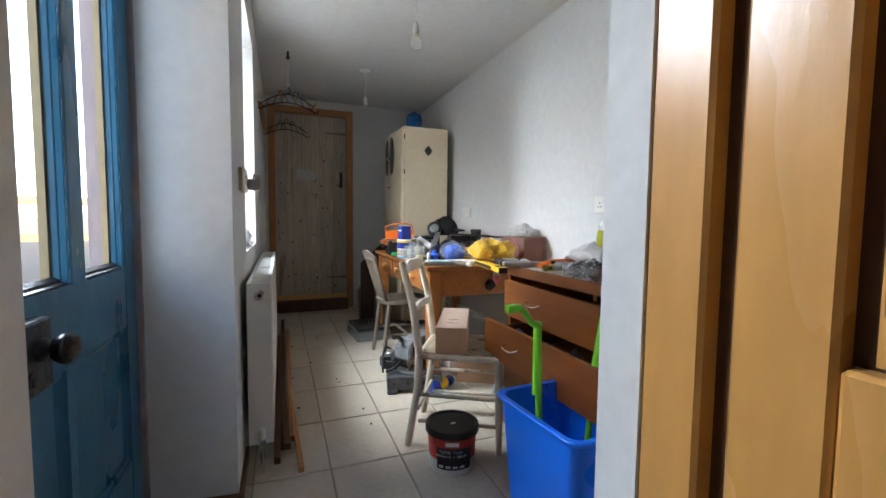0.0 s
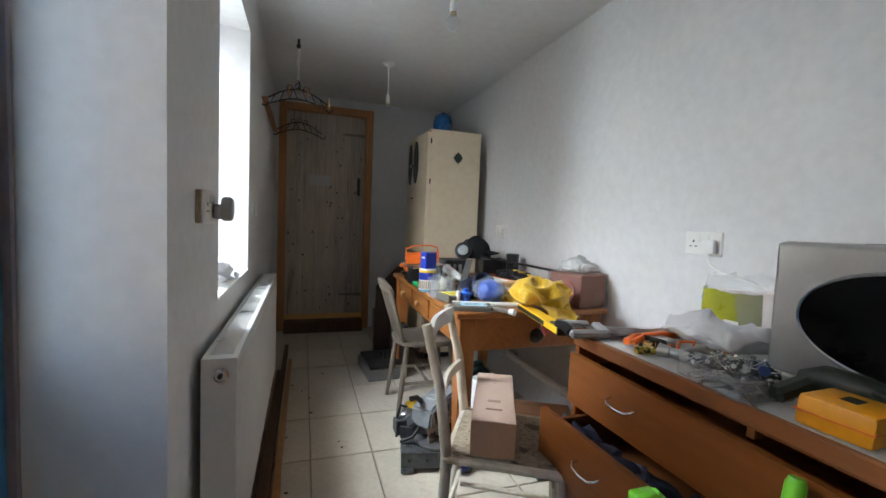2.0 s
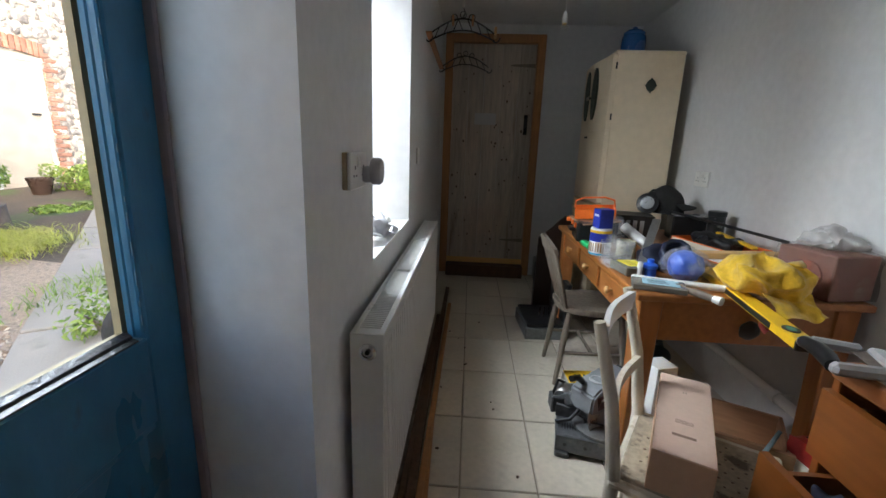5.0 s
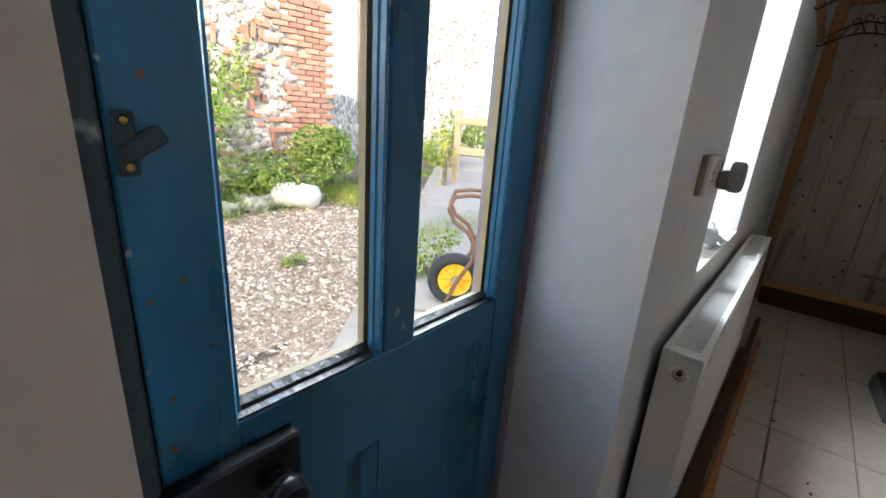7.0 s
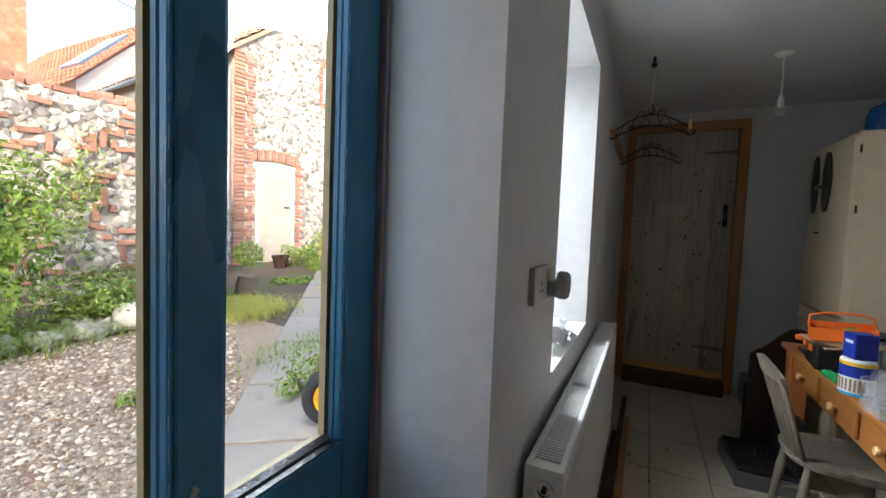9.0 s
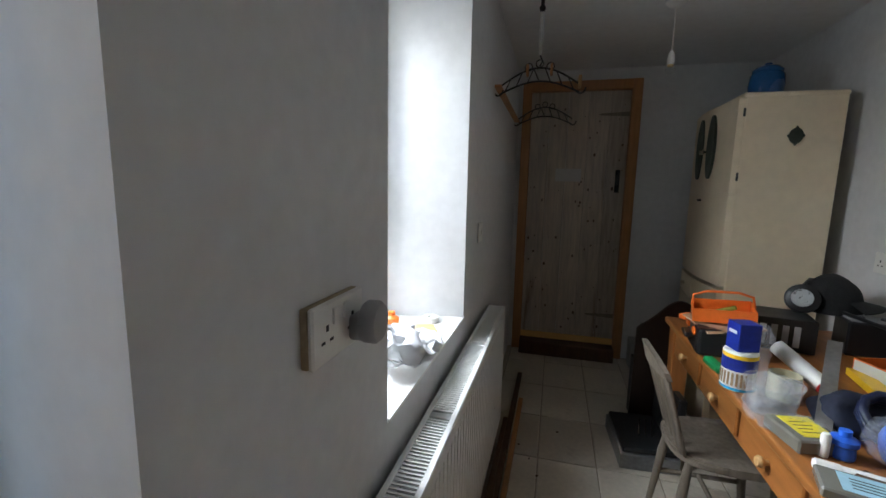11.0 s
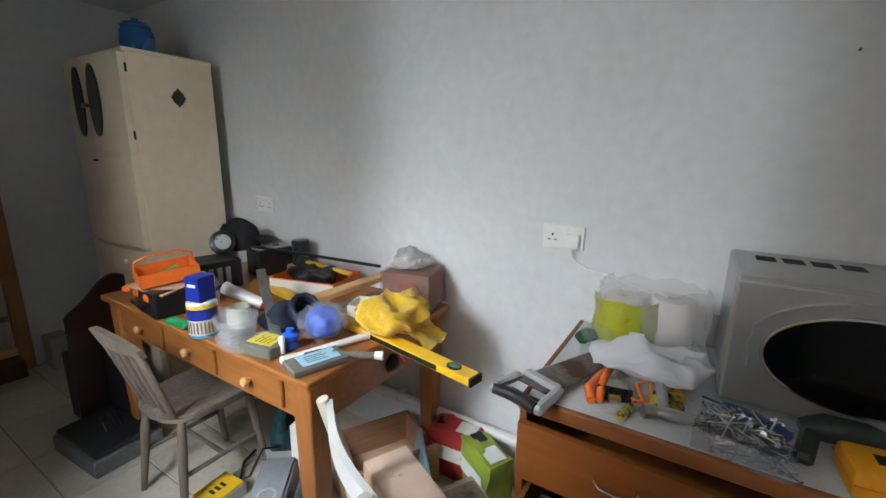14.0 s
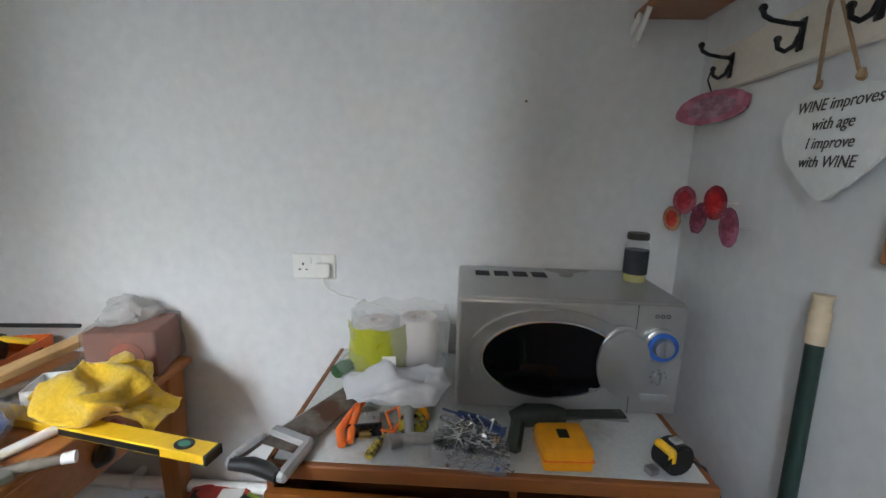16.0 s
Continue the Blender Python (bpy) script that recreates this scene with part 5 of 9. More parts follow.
claw_hammer()
bm = B()
lathe(bm, [(0, 0), (0.010, 0.001), (0.011, 0.02), (0.010, 0.05), (0.008, 0.058), (0.004, 0.062), (0.003, 0.064), (0.003, 0.120), (0, 0.121)], seg=10, m=pose(1.06, 1.885, Z + 0.011, 0, 90, -15))
solid("screwdriver", bm, mat("yellow_black_grip", (0.55, 0.42, 0.05), 0.4, vary=0.1, stain=(0.02, 0.02, 0.02), stain_amount=0.7, stain_scale=60), "screwdriver with a yellow and black grip", "screwdriver", smooth=30)


def padlock():
    p = thing("door_latch", pose(1.165, 1.915, Z, 0, 0, 12), "steel and brass mortice latch lying on the chest", "latch")
    part("case", bx(-0.025, 0.03, -0.032, 0.032, 0, 0.03, bevel=0.002), STEEL, p)
    part("faceplate", bx(-0.030, -0.025, -0.038, 0.038, 0.0, 0.034, bevel=0.001), BLACK_IRON, p)
    part("bolt", bx(-0.050, -0.030, -0.014, 0.014, 0.008, 0.024, bevel=0.003), BRASS, p, "brass latch bolt")
    bm = B()
    for x, y in ((0.0, -0.02), (0.0, 0.02), (0.018, 0.0)):
        lathe(bm, [(0, 0.03), (0.005, 0.03), (0.004, 0.0325), (0, 0.033)], (x, y, 0), seg=10)
    tagged(part("screw_heads", bm, CHROME, p), kind="stuff")


padlock()
bm = B()
tube(bm, [(1.09, 1.95, Z + 0.012), (1.13, 1.965, Z + 0.018), (1.20, 1.955, Z + 0.02), (1.27, 1.935, Z + 0.025)], [0.010, 0.012, 0.010, 0.008], 10)
tube(bm, [(1.10, 1.935, Z + 0.012), (1.14, 1.938, Z + 0.028), (1.20, 1.94, Z + 0.030), (1.27, 1.93, Z + 0.030)], [0.008, 0.010, 0.009, 0.007], 10)
solid("pliers", bm, ORANGE_P, "pliers with orange plastic grips", "pliers", smooth=50)
bm = B()
for k in range(5):
    rr = 0.034 - 0.002 * k
    tube(bm, [(1.185 + rr * math.cos(a * math.tau / 28), 1.805 + rr * math.sin(a * math.tau / 28), Z + 0.004 + 0.004 * k) for a in range(28)], 0.0045, 6, closed=True)
solid("cable_coil", bm, mat("yellow_black_flex", (0.42, 0.34, 0.02), 0.5, vary=0.2, stain=(0.02, 0.02, 0.02), stain_amount=0.6, stain_scale=50), "small coil of yellow and black cord", "cord", smooth=50)
bm = B()
tube(bm, [(1.155, 1.85, Z + 0.01), (1.19, 1.87, Z + 0.03), (1.21, 1.845, Z + 0.035), (1.19, 1.835, Z + 0.012), (1.15, 1.845, Z + 0.008), (1.14, 1.87, Z + 0.016), (1.19, 1.89, Z + 0.018)], 0.004, 8)
solid("cord_loop", bm, ORANGE_P, "loop of bright orange cord", "cord", smooth=50)
bm = B()
bar(bm, (1.20, 1.775, Z + 0.012), (1.27, 1.795, Z + 0.014), 0.022, 0.018, 0.005)
solid("amber_knife", bm, AMBER_P, "amber plastic utility knife", "knife")
bm = B()
tube(bm, [(1.10, 1.600, Z + 0.055), (1.16, 1.65, Z + 0.045), (1.20, 1.695, Z + 0.030)], [0.010, 0.011, 0.009], 10)
tube(bm, [(1.20, 1.695, Z + 0.030), (1.235, 1.735, Z + 0.020)], 0.003, 8)
solid("blue_screwdriver", bm, mat("dark_blue_grip", (0.02, 0.05, 0.16), 0.4), "screwdriver with a dark blue grip on the screw tray", "screwdriver", smooth=50)


def glue_gun():
    g = thing("old_drill", pose(1.175, 1.50, Z, 0, 0, -84), "dusty dark green hand drill lying on the chest", "drill")
    dk = mat("dark_green_enamel", (0.018, 0.026, 0.02), 0.45, vary=0.3, scale=14, stain=(0.10, 0.09, 0.07), stain_amount=0.4, stain_scale=10)
    bm = B()
    tube(bm, [(-0.075, 0, 0.045), (-0.04, 0, 0.055), (0.02, 0, 0.055), (0.05, 0, 0.052)], [0.018, 0.027, 0.025, 0.018], 14)
    part("body", bm, dk, g, smooth=50)
    bm = B()
    bar(bm, (-0.055, 0.004, 0.05), (-0.085, -0.075, 0.018), 0.032, 0.030, 0.008)
    part("grip", bm, dk, g)
    bm = B()
    tube(bm, [(0.05, 0, 0.052), (0.09, 0, 0.050), (0.10, 0, 0.050), (0.20, -0.01, 0.044)], [0.012, 0.012, 0.005, 0.004], 10)
    part("barrel", bm, STEEL, g, smooth=50)
    part("top_plate", bx(0.03, 0.19, -0.024, 0.010, 0.056, 0.064, bevel=0.003), dk, g)


glue_gun()
def amber_box():
    b = thing("bit_case", pose(1.11, 1.468, Z, 0, 0, 3), "small bright amber plastic bit case", "case")
    bm = B()
    box(bm, -0.055, 0.055, -0.053, 0.053, 0, 0.052, bevel=0.009, seg=2)
    for v in bm.verts:
        if v.co.z > 0.026:
            v.co.x = v.co.x * 0.90
    part("shell", bm, AMBER_P, b, smooth=30)
    part("label", bx(-0.012, 0.018, -0.012, 0.012, 0.0518, 0.0528), BLACK, b, "small black mark")
    part("seam", bx(-0.0556, 0.0556, -0.0536, 0.0536, 0.025, 0.0265), ORANGE_P, b)


amber_box()


def tape_measure():
    t = thing("tape_measure", pose(1.085, 1.245, Z, 0, 0, 20), "black and yellow tape measure standing on the chest", "tape measure")
    bm = B()
    n = 22
    pts = [(0.036 * math.cos(k * math.tau / n) * (1.05 if math.cos(k * math.tau / n) > 0 else 1), 0.034 + 0.034 * math.sin(k * math.tau / n)) for k in range(n)]
    prism(bm, pts, -0.024, 0.024, axis='x')
    bmesh.ops.bevel(bm, geom=[e for e in bm.edges if abs(e.verts[0].co.x - e.verts[1].co.x) < 1e-6], offset=0.005, segments=2, affect='EDGES')
    part("case", bm, BLACK, t, smooth=40)
    bm = B()
    box(bm, -0.025, 0.025, 0.012, 0.032, 0.030, 0.064, bevel=0.006)
    part("cover", bm, YELLOW_P, t, "yellow cover")
    part("button", bx(-0.012, 0.008, -0.012, 0.010, 0.066, 0.073, bevel=0.002), PLASTIC_G, t)
    part("tape_hook", bx(-0.010, 0.010, 0.040, 0.062, 0.002, 0.016, bevel=0.001), STEEL, t)


tape_measure()


def packet_rolls():
    p = thing("paper_towel_pack", pose(1.45, 1.88, Z, 0, 0, 4), "half-open clear pack of white kitchen rolls with lime print", "paper towels")
    for x, y, hh in ((0.065, 0.075, 0.135), (0.06, -0.058, 0.150)):
        bm = B()
        lathe(bm, [(0.018, 0.0), (0.055, 0.0), (0.058, 0.006), (0.058, hh), (0.055, hh + 0.005), (0.018, hh + 0.005), (0.018, 0.0)], (x, y, 0.002), seg=28)
        part("roll", bm, mat("white_tissue", (0.62, 0.56, 0.53), 0.95, vary=0.04, scale=40, bump=0.2), p, smooth=40)
    bm = B()
    n = 40
    rows = []
    for j in range(9):
        z = 0.002 + j * 0.024
        rows.append([])
        for k in range(n):
            a = k * math.tau / n
            ca, sa = math.cos(a), math.sin(a)
            s = 1.0 if z < 0.15 else 1.0 - (z - 0.15) * 1.6
            rows[-1].append(bm.verts.new((0.05 + s * 0.080 * abs(ca) ** 0.6 * (1 if ca > 0 else -1), s * 0.148 * abs(sa) ** 0.6 * (1 if sa > 0 else -1), z)))
    for a, c in zip(rows, rows[1:]):
        for k in range(n):
            bm.faces.new((a[k], a[(k + 1) % n], c[(k + 1) % n], c[k]))
    crumple(bm, 0.022, 26, 4.0)
    film_ob = part("wrapper", bm, clear("crinkled_wrapper", (0.78, 0.78, 0.76), 0.06, 0.24), p, "crinkled clear wrapper", smooth=25)
    bm = B()
    rows = []
    for j in range(7):
        z = 0.004 + j * 0.024
        rows.append([bm.verts.new((0.05 - 0.094 * (1 - (abs(k - 10) / 10.5) ** 3), -0.03 + 0.185 * k / 20, z)) for k in range(21)])
    for a, c in zip(rows, rows[1:]):
        for k in range(20):
            bm.faces.new((a[k], a[k + 1], c[k + 1], c[k]))
    crumple(bm, 0.010, 22, 4.0)
    part("lime_band", bm, mat("lime_print_film", (0.36, 0.37, 0.02), 0.35, vary=0.08, scale=12), film_ob, "lime green printed band", smooth=30)
    part("print_patch", bx(-0.042, -0.040, 0.005, 0.045, 0.03, 0.07), PLASTIC_W, film_ob)


packet_rolls()


def draped(name, c, r, seed, material, label, category, amount=0.03, scale=14, flat=0.0, m=None, soft=55):
    bm = B()
    vs = blob(bm, c, r, 4)
    crumple(bm, amount, scale, seed)
    crumple(bm, amount * (0.4 if soft < 90 else 0.18), scale * 2.8, seed + 3)
    for v in bm.verts:
        v.co.z = max(v.co.z, flat)
    return solid(name, bm, material, label, category, m=m, smooth=soft)


draped("carrier_bag", (0, 0, 0.05), (0.070, 0.140, 0.042), 7.0, BAG_W, "crumpled white plastic carrier bag over the tools", "bag", 0.035, 12, 0.030, pose(1.275, 1.845, Z))
draped("clear_bag", (0, 0, 0.03), (0.05, 0.05, 0.03), 9.0, CLEAR, "crumpled clear plastic bag", "bag", 0.03, 18, 0.0, pose(1.42, 1.995, Z + 0.014))
draped("green_scourer", (0, 0, 0.015), (0.035, 0.03, 0.014), 3.0, mat("green_scourer_fibre", (0.03, 0.10, 0.03), 0.95, vary=0.3, scale=30, bump=0.5), "small green scouring pad", "scourer", 0.012, 30, 0.0, pose(1.40, 2.035, Z + 0.014))


def jar():
    j = thing("glass_jar", pose(1.475, 1.205, CZ + 0.307), "tall glass jar with black lid and label", "jar")
    bm = B()
    lathe(bm, [(0, 0), (0.030, 0), (0.032, 0.004), (0.032, 0.105), (0.026, 0.118), (0.026, 0.124)], seg=28)
    part("glass", bm, CLEAR, j, smooth=40)
    bm = B()
    lathe(bm, [(0, 0.002), (0.0295, 0.002), (0.0295, 0.022), (0, 0.022)], seg=24)
    part("yellow_liquid", bm, mat("pale_yellow_liquid", (0.55, 0.50, 0.16), 0.2), j, smooth=40)
    bm = B()
    lathe(bm, [(0.0325, 0.024), (0.0325, 0.092)], seg=28)
    part("paper_label", bm, mat("charcoal_label", (0.022, 0.025, 0.03), 0.5, vary=0.2, scale=20, stain=(0.30, 0.32, 0.33), stain_amount=0.08, stain_scale=50), j, "charcoal paper label")
    bm = B()
    lathe(bm, [(0, 0.141), (0.028, 0.140), (0.0295, 0.136), (0.0295, 0.122), (0.0265, 0.122)], seg=28)
    part("lid", bm, BLACK, j, "black screw lid", smooth=40)


jar()

# ---- on the cross wall: rail with hooks, sign, agates, broom handle ----
def ret(x, off=0.0):
    """y on the cross wall's face at x, off metres in front of it."""
    return Y_RET0 + (Y_RET1 - Y_RET0) * (x - 0.637) / (XR - 0.637) + off


RA = math.degrees(math.atan2(Y_RET1 - Y_RET0, XR - 0.637))
rail_m = mat("cream_rail_paint", (0.66, 0.60, 0.50), 0.5, vary=0.06, scale=5)
hr = thing("hook_rail", pose(1.02, ret(1.02), 1.625, 0, 0, RA), "cream wooden rail with black iron coat hooks", "coat rack")
part("board", bx(-0.36, 0.52, 0.0, 0.018, -0.055, 0.055, bevel=0.004), rail_m, hr)
for x in (0.41, 0.155, -0.02, -0.22):
    bm = B()
    box(bm, x - 0.010, x + 0.010, 0.018, 0.022, -0.030, 0.030, bevel=0.002)
    tube(bm, [(x, 0.022, 0.018), (x, 0.045, 0.020), (x, 0.075, 0.026), (x, 0.090, 0.034), (x, 0.094, 0.044)], [0.006, 0.0045, 0.0045, 0.005, 0.005], 8)
    blob(bm, (x, 0.094, 0.048), (0.008, 0.008, 0.008), 2)
    tube(bm, [(x, 0.022, 0.0), (x, 0.030, -0.020), (x, 0.045, -0.030), (x, 0.058, -0.024), (x, 0.060, -0.012)], [0.006, 0.005, 0.0045, 0.0045, 0.005], 8)
    blob(bm, (x, 0.060, -0.008), (0.007, 0.007, 0.007), 2)
    part("hook", bm, BLACK_IRON, hr, "black iron double hook", smooth=50)


def wine_sign():
    cx = 1.040
    s = thing("heart_sign", pose(cx, ret(cx, 0.022), 1.43, 0, 0, RA), "white heart-shaped wall sign hanging on twine", "sign")
    pts = []
    rng = random.Random(8)
    n = 60
    for k in range(n):
        t = k * math.tau / n
        x = 16 * math.sin(t) ** 3
        y = 13 * math.cos(t) - 5 * math.cos(2 * t) - 2 * math.cos(3 * t) - math.cos(4 * t)
        f = 1 + rng.uniform(-0.018, 0.018)
        pts.append(((0.5 * x * 0.0080 + 0.5 * 0.128 * math.sin(t)) * f, (0.5 * (y * 0.0064 + 0.006) + 0.5 * (0.106 * math.cos(t) - 0.008)) * f))
    bm = B()
    prism(bm, pts, 0.0, 0.007, axis='y')
    bmesh.ops.bevel(bm, geom=[e for e in bm.edges if all(v.co.y > 0.006 for v in e.verts)], offset=0.0015, affect='EDGES')
    part("heart_board", bm, mat("white_sign_paint", (0.70, 0.71, 0.69), 0.6, vary=0.05, scale=15, bump=0.1), s)
    ink = mat("brown_black_ink", (0.06, 0.05, 0.045), 0.7)
    for i, w in enumerate(("WINE improves", "with age", "I improve", "with WINE")):
        text("lettering", w, 0.028, pose(0.0, 0.0078, 0.052 - 0.032 * i, 90, 0, 180), ink, s, shear=0.25)
    for x in (-0.045, 0.045):
        bm = B()
        blob(bm, (x, 0.010, 0.088), (0.009, 0.006, 0.009), 2)
        crumple(bm, 0.003, 90)
        part("knot", bm, mat("jute_twine", (0.27, 0.17, 0.09), 0.9, vary=0.2, scale=60, bump=0.4), s, "jute twine knot")
    bm = B()
    tube(bm, [(-0.045, 0.012, 0.088), (-0.015, 0.036, 0.20), (-0.004, 0.036, 0.24)], 0.0032, 6)
    tube(bm, [(0.045, 0.012, 0.088), (0.012, 0.036, 0.20), (0.004, 0.036, 0.24)], 0.0032, 6)
    part("twine", bm, mat("jute_cord", (0.27, 0.17, 0.09), 0.9, vary=0.2, scale=60, bump=0.4), s)


wine_sign()


def agate(m, a, b, col, core, label):
    g = thing("agate_slice", m, label, "ornament", "agate slices")
    bm = B()
    n = 26
    rng = random.Random(int(a * 1e5 + b * 1e4))
    pts = [(a * math.cos(k * math.tau / n) * (1 + rng.uniform(-0.04, 0.04)), b * math.sin(k * math.tau / n) * (1 + rng.uniform(-0.03, 0.03))) for k in range(n)]
    prism(bm, pts, 0.0, 0.005, axis='y')
    bmesh.ops.bevel(bm, geom=[e for e in bm.edges if all(v.co.y > 0.004 for v in e.verts)], offset=0.0015, affect='EDGES')
    part("rim", bm, mat("agate_rim", col, 0.25, vary=0.25, scale=40), g)
    bm = B()
    prism(bm, [(0.62 * x, 0.66 * z) for x, z in pts], 0.005, 0.0056, axis='y')
    part("core", bm, mat("agate_core", core, 0.2, vary=0.3, scale=60), g)
    return g


for x, y, z, a, b, rot, col, core in ((1.580, 1.068, 1.224, 0.026, 0.038, 8, (0.45, 0.22, 0.12), (0.50, 0.05, 0.03)), (1.508, 1.075, 1.284, 0.031, 0.040, 0, (0.30, 0.07, 0.10), (0.34, 0.03, 0.04)),
                                      (1.411, 1.083, 1.244, 0.020, 0.041, -5, (0.20, 0.06, 0.10), (0.20, 0.05, 0.08)), (1.336, 1.090, 1.291, 0.026, 0.043, 4, (0.22, 0.02, 0.03), (0.38, 0.02, 0.02)),
                                      (1.258, 1.097, 1.242, 0.020, 0.046, 6, (0.20, 0.06, 0.10), (0.20, 0.05, 0.08))):
    g = agate(pose(x, y, z, 0, rot, 38), a, b, col, core, "polished red and purple agate slice on the wall")
    bm = B()
    rod(bm, (0, 0.0, 0.0), g.matrix_basis.inverted() @ Vector((x, ret(x), z)), 0.0012, seg=6)
    part("peg", bm, PLASTIC_W, g)
g = agate(pose(1.42, ret(1.42, 0.055), 1.523, 0, 8, 38), 0.088, 0.040, (0.36, 0.12, 0.17), (0.30, 0.16, 0.20), "large pink agate slice hanging from a hook")
bm = B()
tube(bm, [(0.0, 0.002, 0.035), (0.01, 0.0, 0.07), (0.0, 0.0, 0.095)], 0.002, 6)
part("hanging_wire", bm, BLACK_IRON, g)
# broom handle
bm = B()
a, b = Vector((0.925, ret(0.925, 0.040), 0.0)), Vector((0.992, ret(0.992, 0.020), 1.09))
tube(bm, [a, a.lerp(b, 0.5), b], 0.0135, 14)
h = thing("broom_handle", pose(0, 0, 0), "dark green broom pole with a cream threaded end", "broom")
part("pole", bm, mat("dark_green_pole", (0.012, 0.03, 0.024), 0.4, vary=0.1), h, smooth=50)
bm = B()
d = (b - a).normalized()
tube(bm, [b - d * 0.01, b + d * 0.045, b + d * 0.05, b + d * 0.072], [0.0165, 0.0165, 0.014, 0.014], 14)
tube(bm, [b + d * 0.070, b + d * 0.076], [0.0165, 0.0165], 14)
part("end_cap", bm, mat("cream_plastic", (0.55, 0.44, 0.30), 0.5, vary=0.1), h, "cream plastic threaded cap", smooth=40)
bm = B()
tube(bm, [(1.13, 1.20, CZ + 0.006), (1.09, 1.172, CZ + 0.004), (1.07, 1.152, CZ - 0.035), (1.03, 1.135, 0.66), (0.99, 1.125, 0.58), (0.965, 1.12, 0.40), (0.96, 1.12, 0.006)], 0.0035, 8)
solid("black_cable", bm, BLACK, "black cable hanging off the end of the chest", "cable", smooth=60)
# shelf above, in the corner
sh = thing("wall_shelf", pose(XR, 1.02, 1.765), "orange pine wall shelf on a white iron bracket", "shelf")
part("board", bx(-0.30, 0.0, 0.004, 0.205, 0.028, 0.046, bevel=0.003), TABLEW, sh)
bm = B()
bar(bm, (-0.055, 0.205, 0.02), (-0.0, 0.205, -0.01), 0.012, 0.03, 0.002)
bar(bm, (-0.10, 0.200, 0.03), (-0.03, 0.200, -0.035), 0.012, 0.014, 0.002)
bar(bm, (-0.006, 0.195, 0.027), (-0.006, 0.195, -0.05), 0.012, 0.02, 0.002)
part("bracket", bm, PLASTIC_W, sh, "white shelf bracket")
# picture edge
pf = thing("picture_frame", pose(0.82, ret(0.82, 0.004), 1.30, 0, 0, RA), "small brown wooden frame on the wall", "picture frame")
for n2, a in (("frame_side", (0.075, 0.09, 0, 0.014, -0.06, 0.06)), ("frame_side", (-0.09, -0.075, 0, 0.014, -0.06, 0.06)), ("frame_side", (-0.075, 0.075, 0, 0.014, 0.045, 0.06)), ("frame_side", (-0.075, 0.075, 0, 0.014, -0.06, -0.045))):
    part(n2, bx(*a, bevel=0.002), PINE, pf)
part("backing", bx(-0.075, 0.075, 0.001, 0.005, -0.045, 0.045), OLDWOOD, pf)

# ---- clutter on the table ----
Z = TZ + 0.0015


def spirit_level():
    l = thing("spirit_level", pose(1.105, 2.255, Z + 0.001, 0, 0.0, 80), "long yellow spirit level jutting over the table edge", "level")
    L = 1.15
    part("beam", bx(0, L, -0.025, 0.025, 0, 0.024, bevel=0.002), YELLOW_P, l)
    part("end_cap", bx(-0.006, 0.004, -0.026, 0.026, -0.001, 0.025, bevel=0.002), BLACK, l)
    part("side_strip", bx(0.12, 0.42, 0.0248, 0.0262, 0.004, 0.020), BLACK, l)
    n = 20
    bm = B()
    prism(bm, [(0.075 + 0.024 * math.cos(k * math.tau / n), 0.019 * math.sin(k * math.tau / n)) for k in range(n)], 0.0235, 0.0262)
    part("vial_ring", bm, BLACK, l, "black vial ring")
    bm = B()
    prism(bm, [(0.075 + 0.016 * math.cos(k * math.tau / n), 0.010 * math.sin(k * math.tau / n)) for k in range(n)], 0.0262, 0.0272)
    part("vial", bm, mat("green_vial", (0.10, 0.30, 0.22), 0.1), l)


spirit_level()
draped("yellow_cloth", (0, 0, 0.05), (0.11, 0.115, 0.05), 12.0, mat("yellow_duster", (0.68, 0.42, 0.02), 0.95, vary=0.15, scale=10, fine=90, bump=0.3, bump_scale=120, sheen=0.3), "crumpled yellow dust cloth heaped on the level", "cloth", 0.058, 14, 0.0, pose(1.235, 2.635, Z + 0.026), 180)
bm = B()
bmesh.ops.create_grid(bm, x_segments=24, y_segments=24, size=0.5, matrix=Matrix.Diagonal((0.16, 0.20, 1, 1)))
for v in bm.verts:
    v.co.z = 0.012 + 0.02 * noise.noise(v.co * 16) - max(0, -v.co.y - 0.02) * 0.75
crumple(bm, 0.012, 30, 3.3)
solid("yellow_cloth_corner", bm, bpy.data.materials["yellow_duster"], "hanging corner of the yellow dust cloth", "cloth", m=pose(1.255, 2.575, Z + 0.04, 0, 0, 10), smooth=50)


def carton(name, m, w, d, h, material, label, category="box", wall=0.004, lid=False):
    """An open or shut box with walls."""
    c = thing(name, m, label, category)
    for nm, a in (("front", (-w, w, -d, -d + wall, 0, h)), ("back", (-w, w, d - wall, d, 0, h)), ("side", (-w, -w + wall, -d + wall, d - wall, 0, h)), ("side", (w - wall, w, -d + wall, d - wall, 0, h)), ("base", (-w + wall, w - wall, -d + wall, d - wall, 0, wall))):
        part(nm, bx(*a), material, c)
    if lid:
        part("lid", bx(-w, w, -d, d, h, h + wall), material, c)
    return c


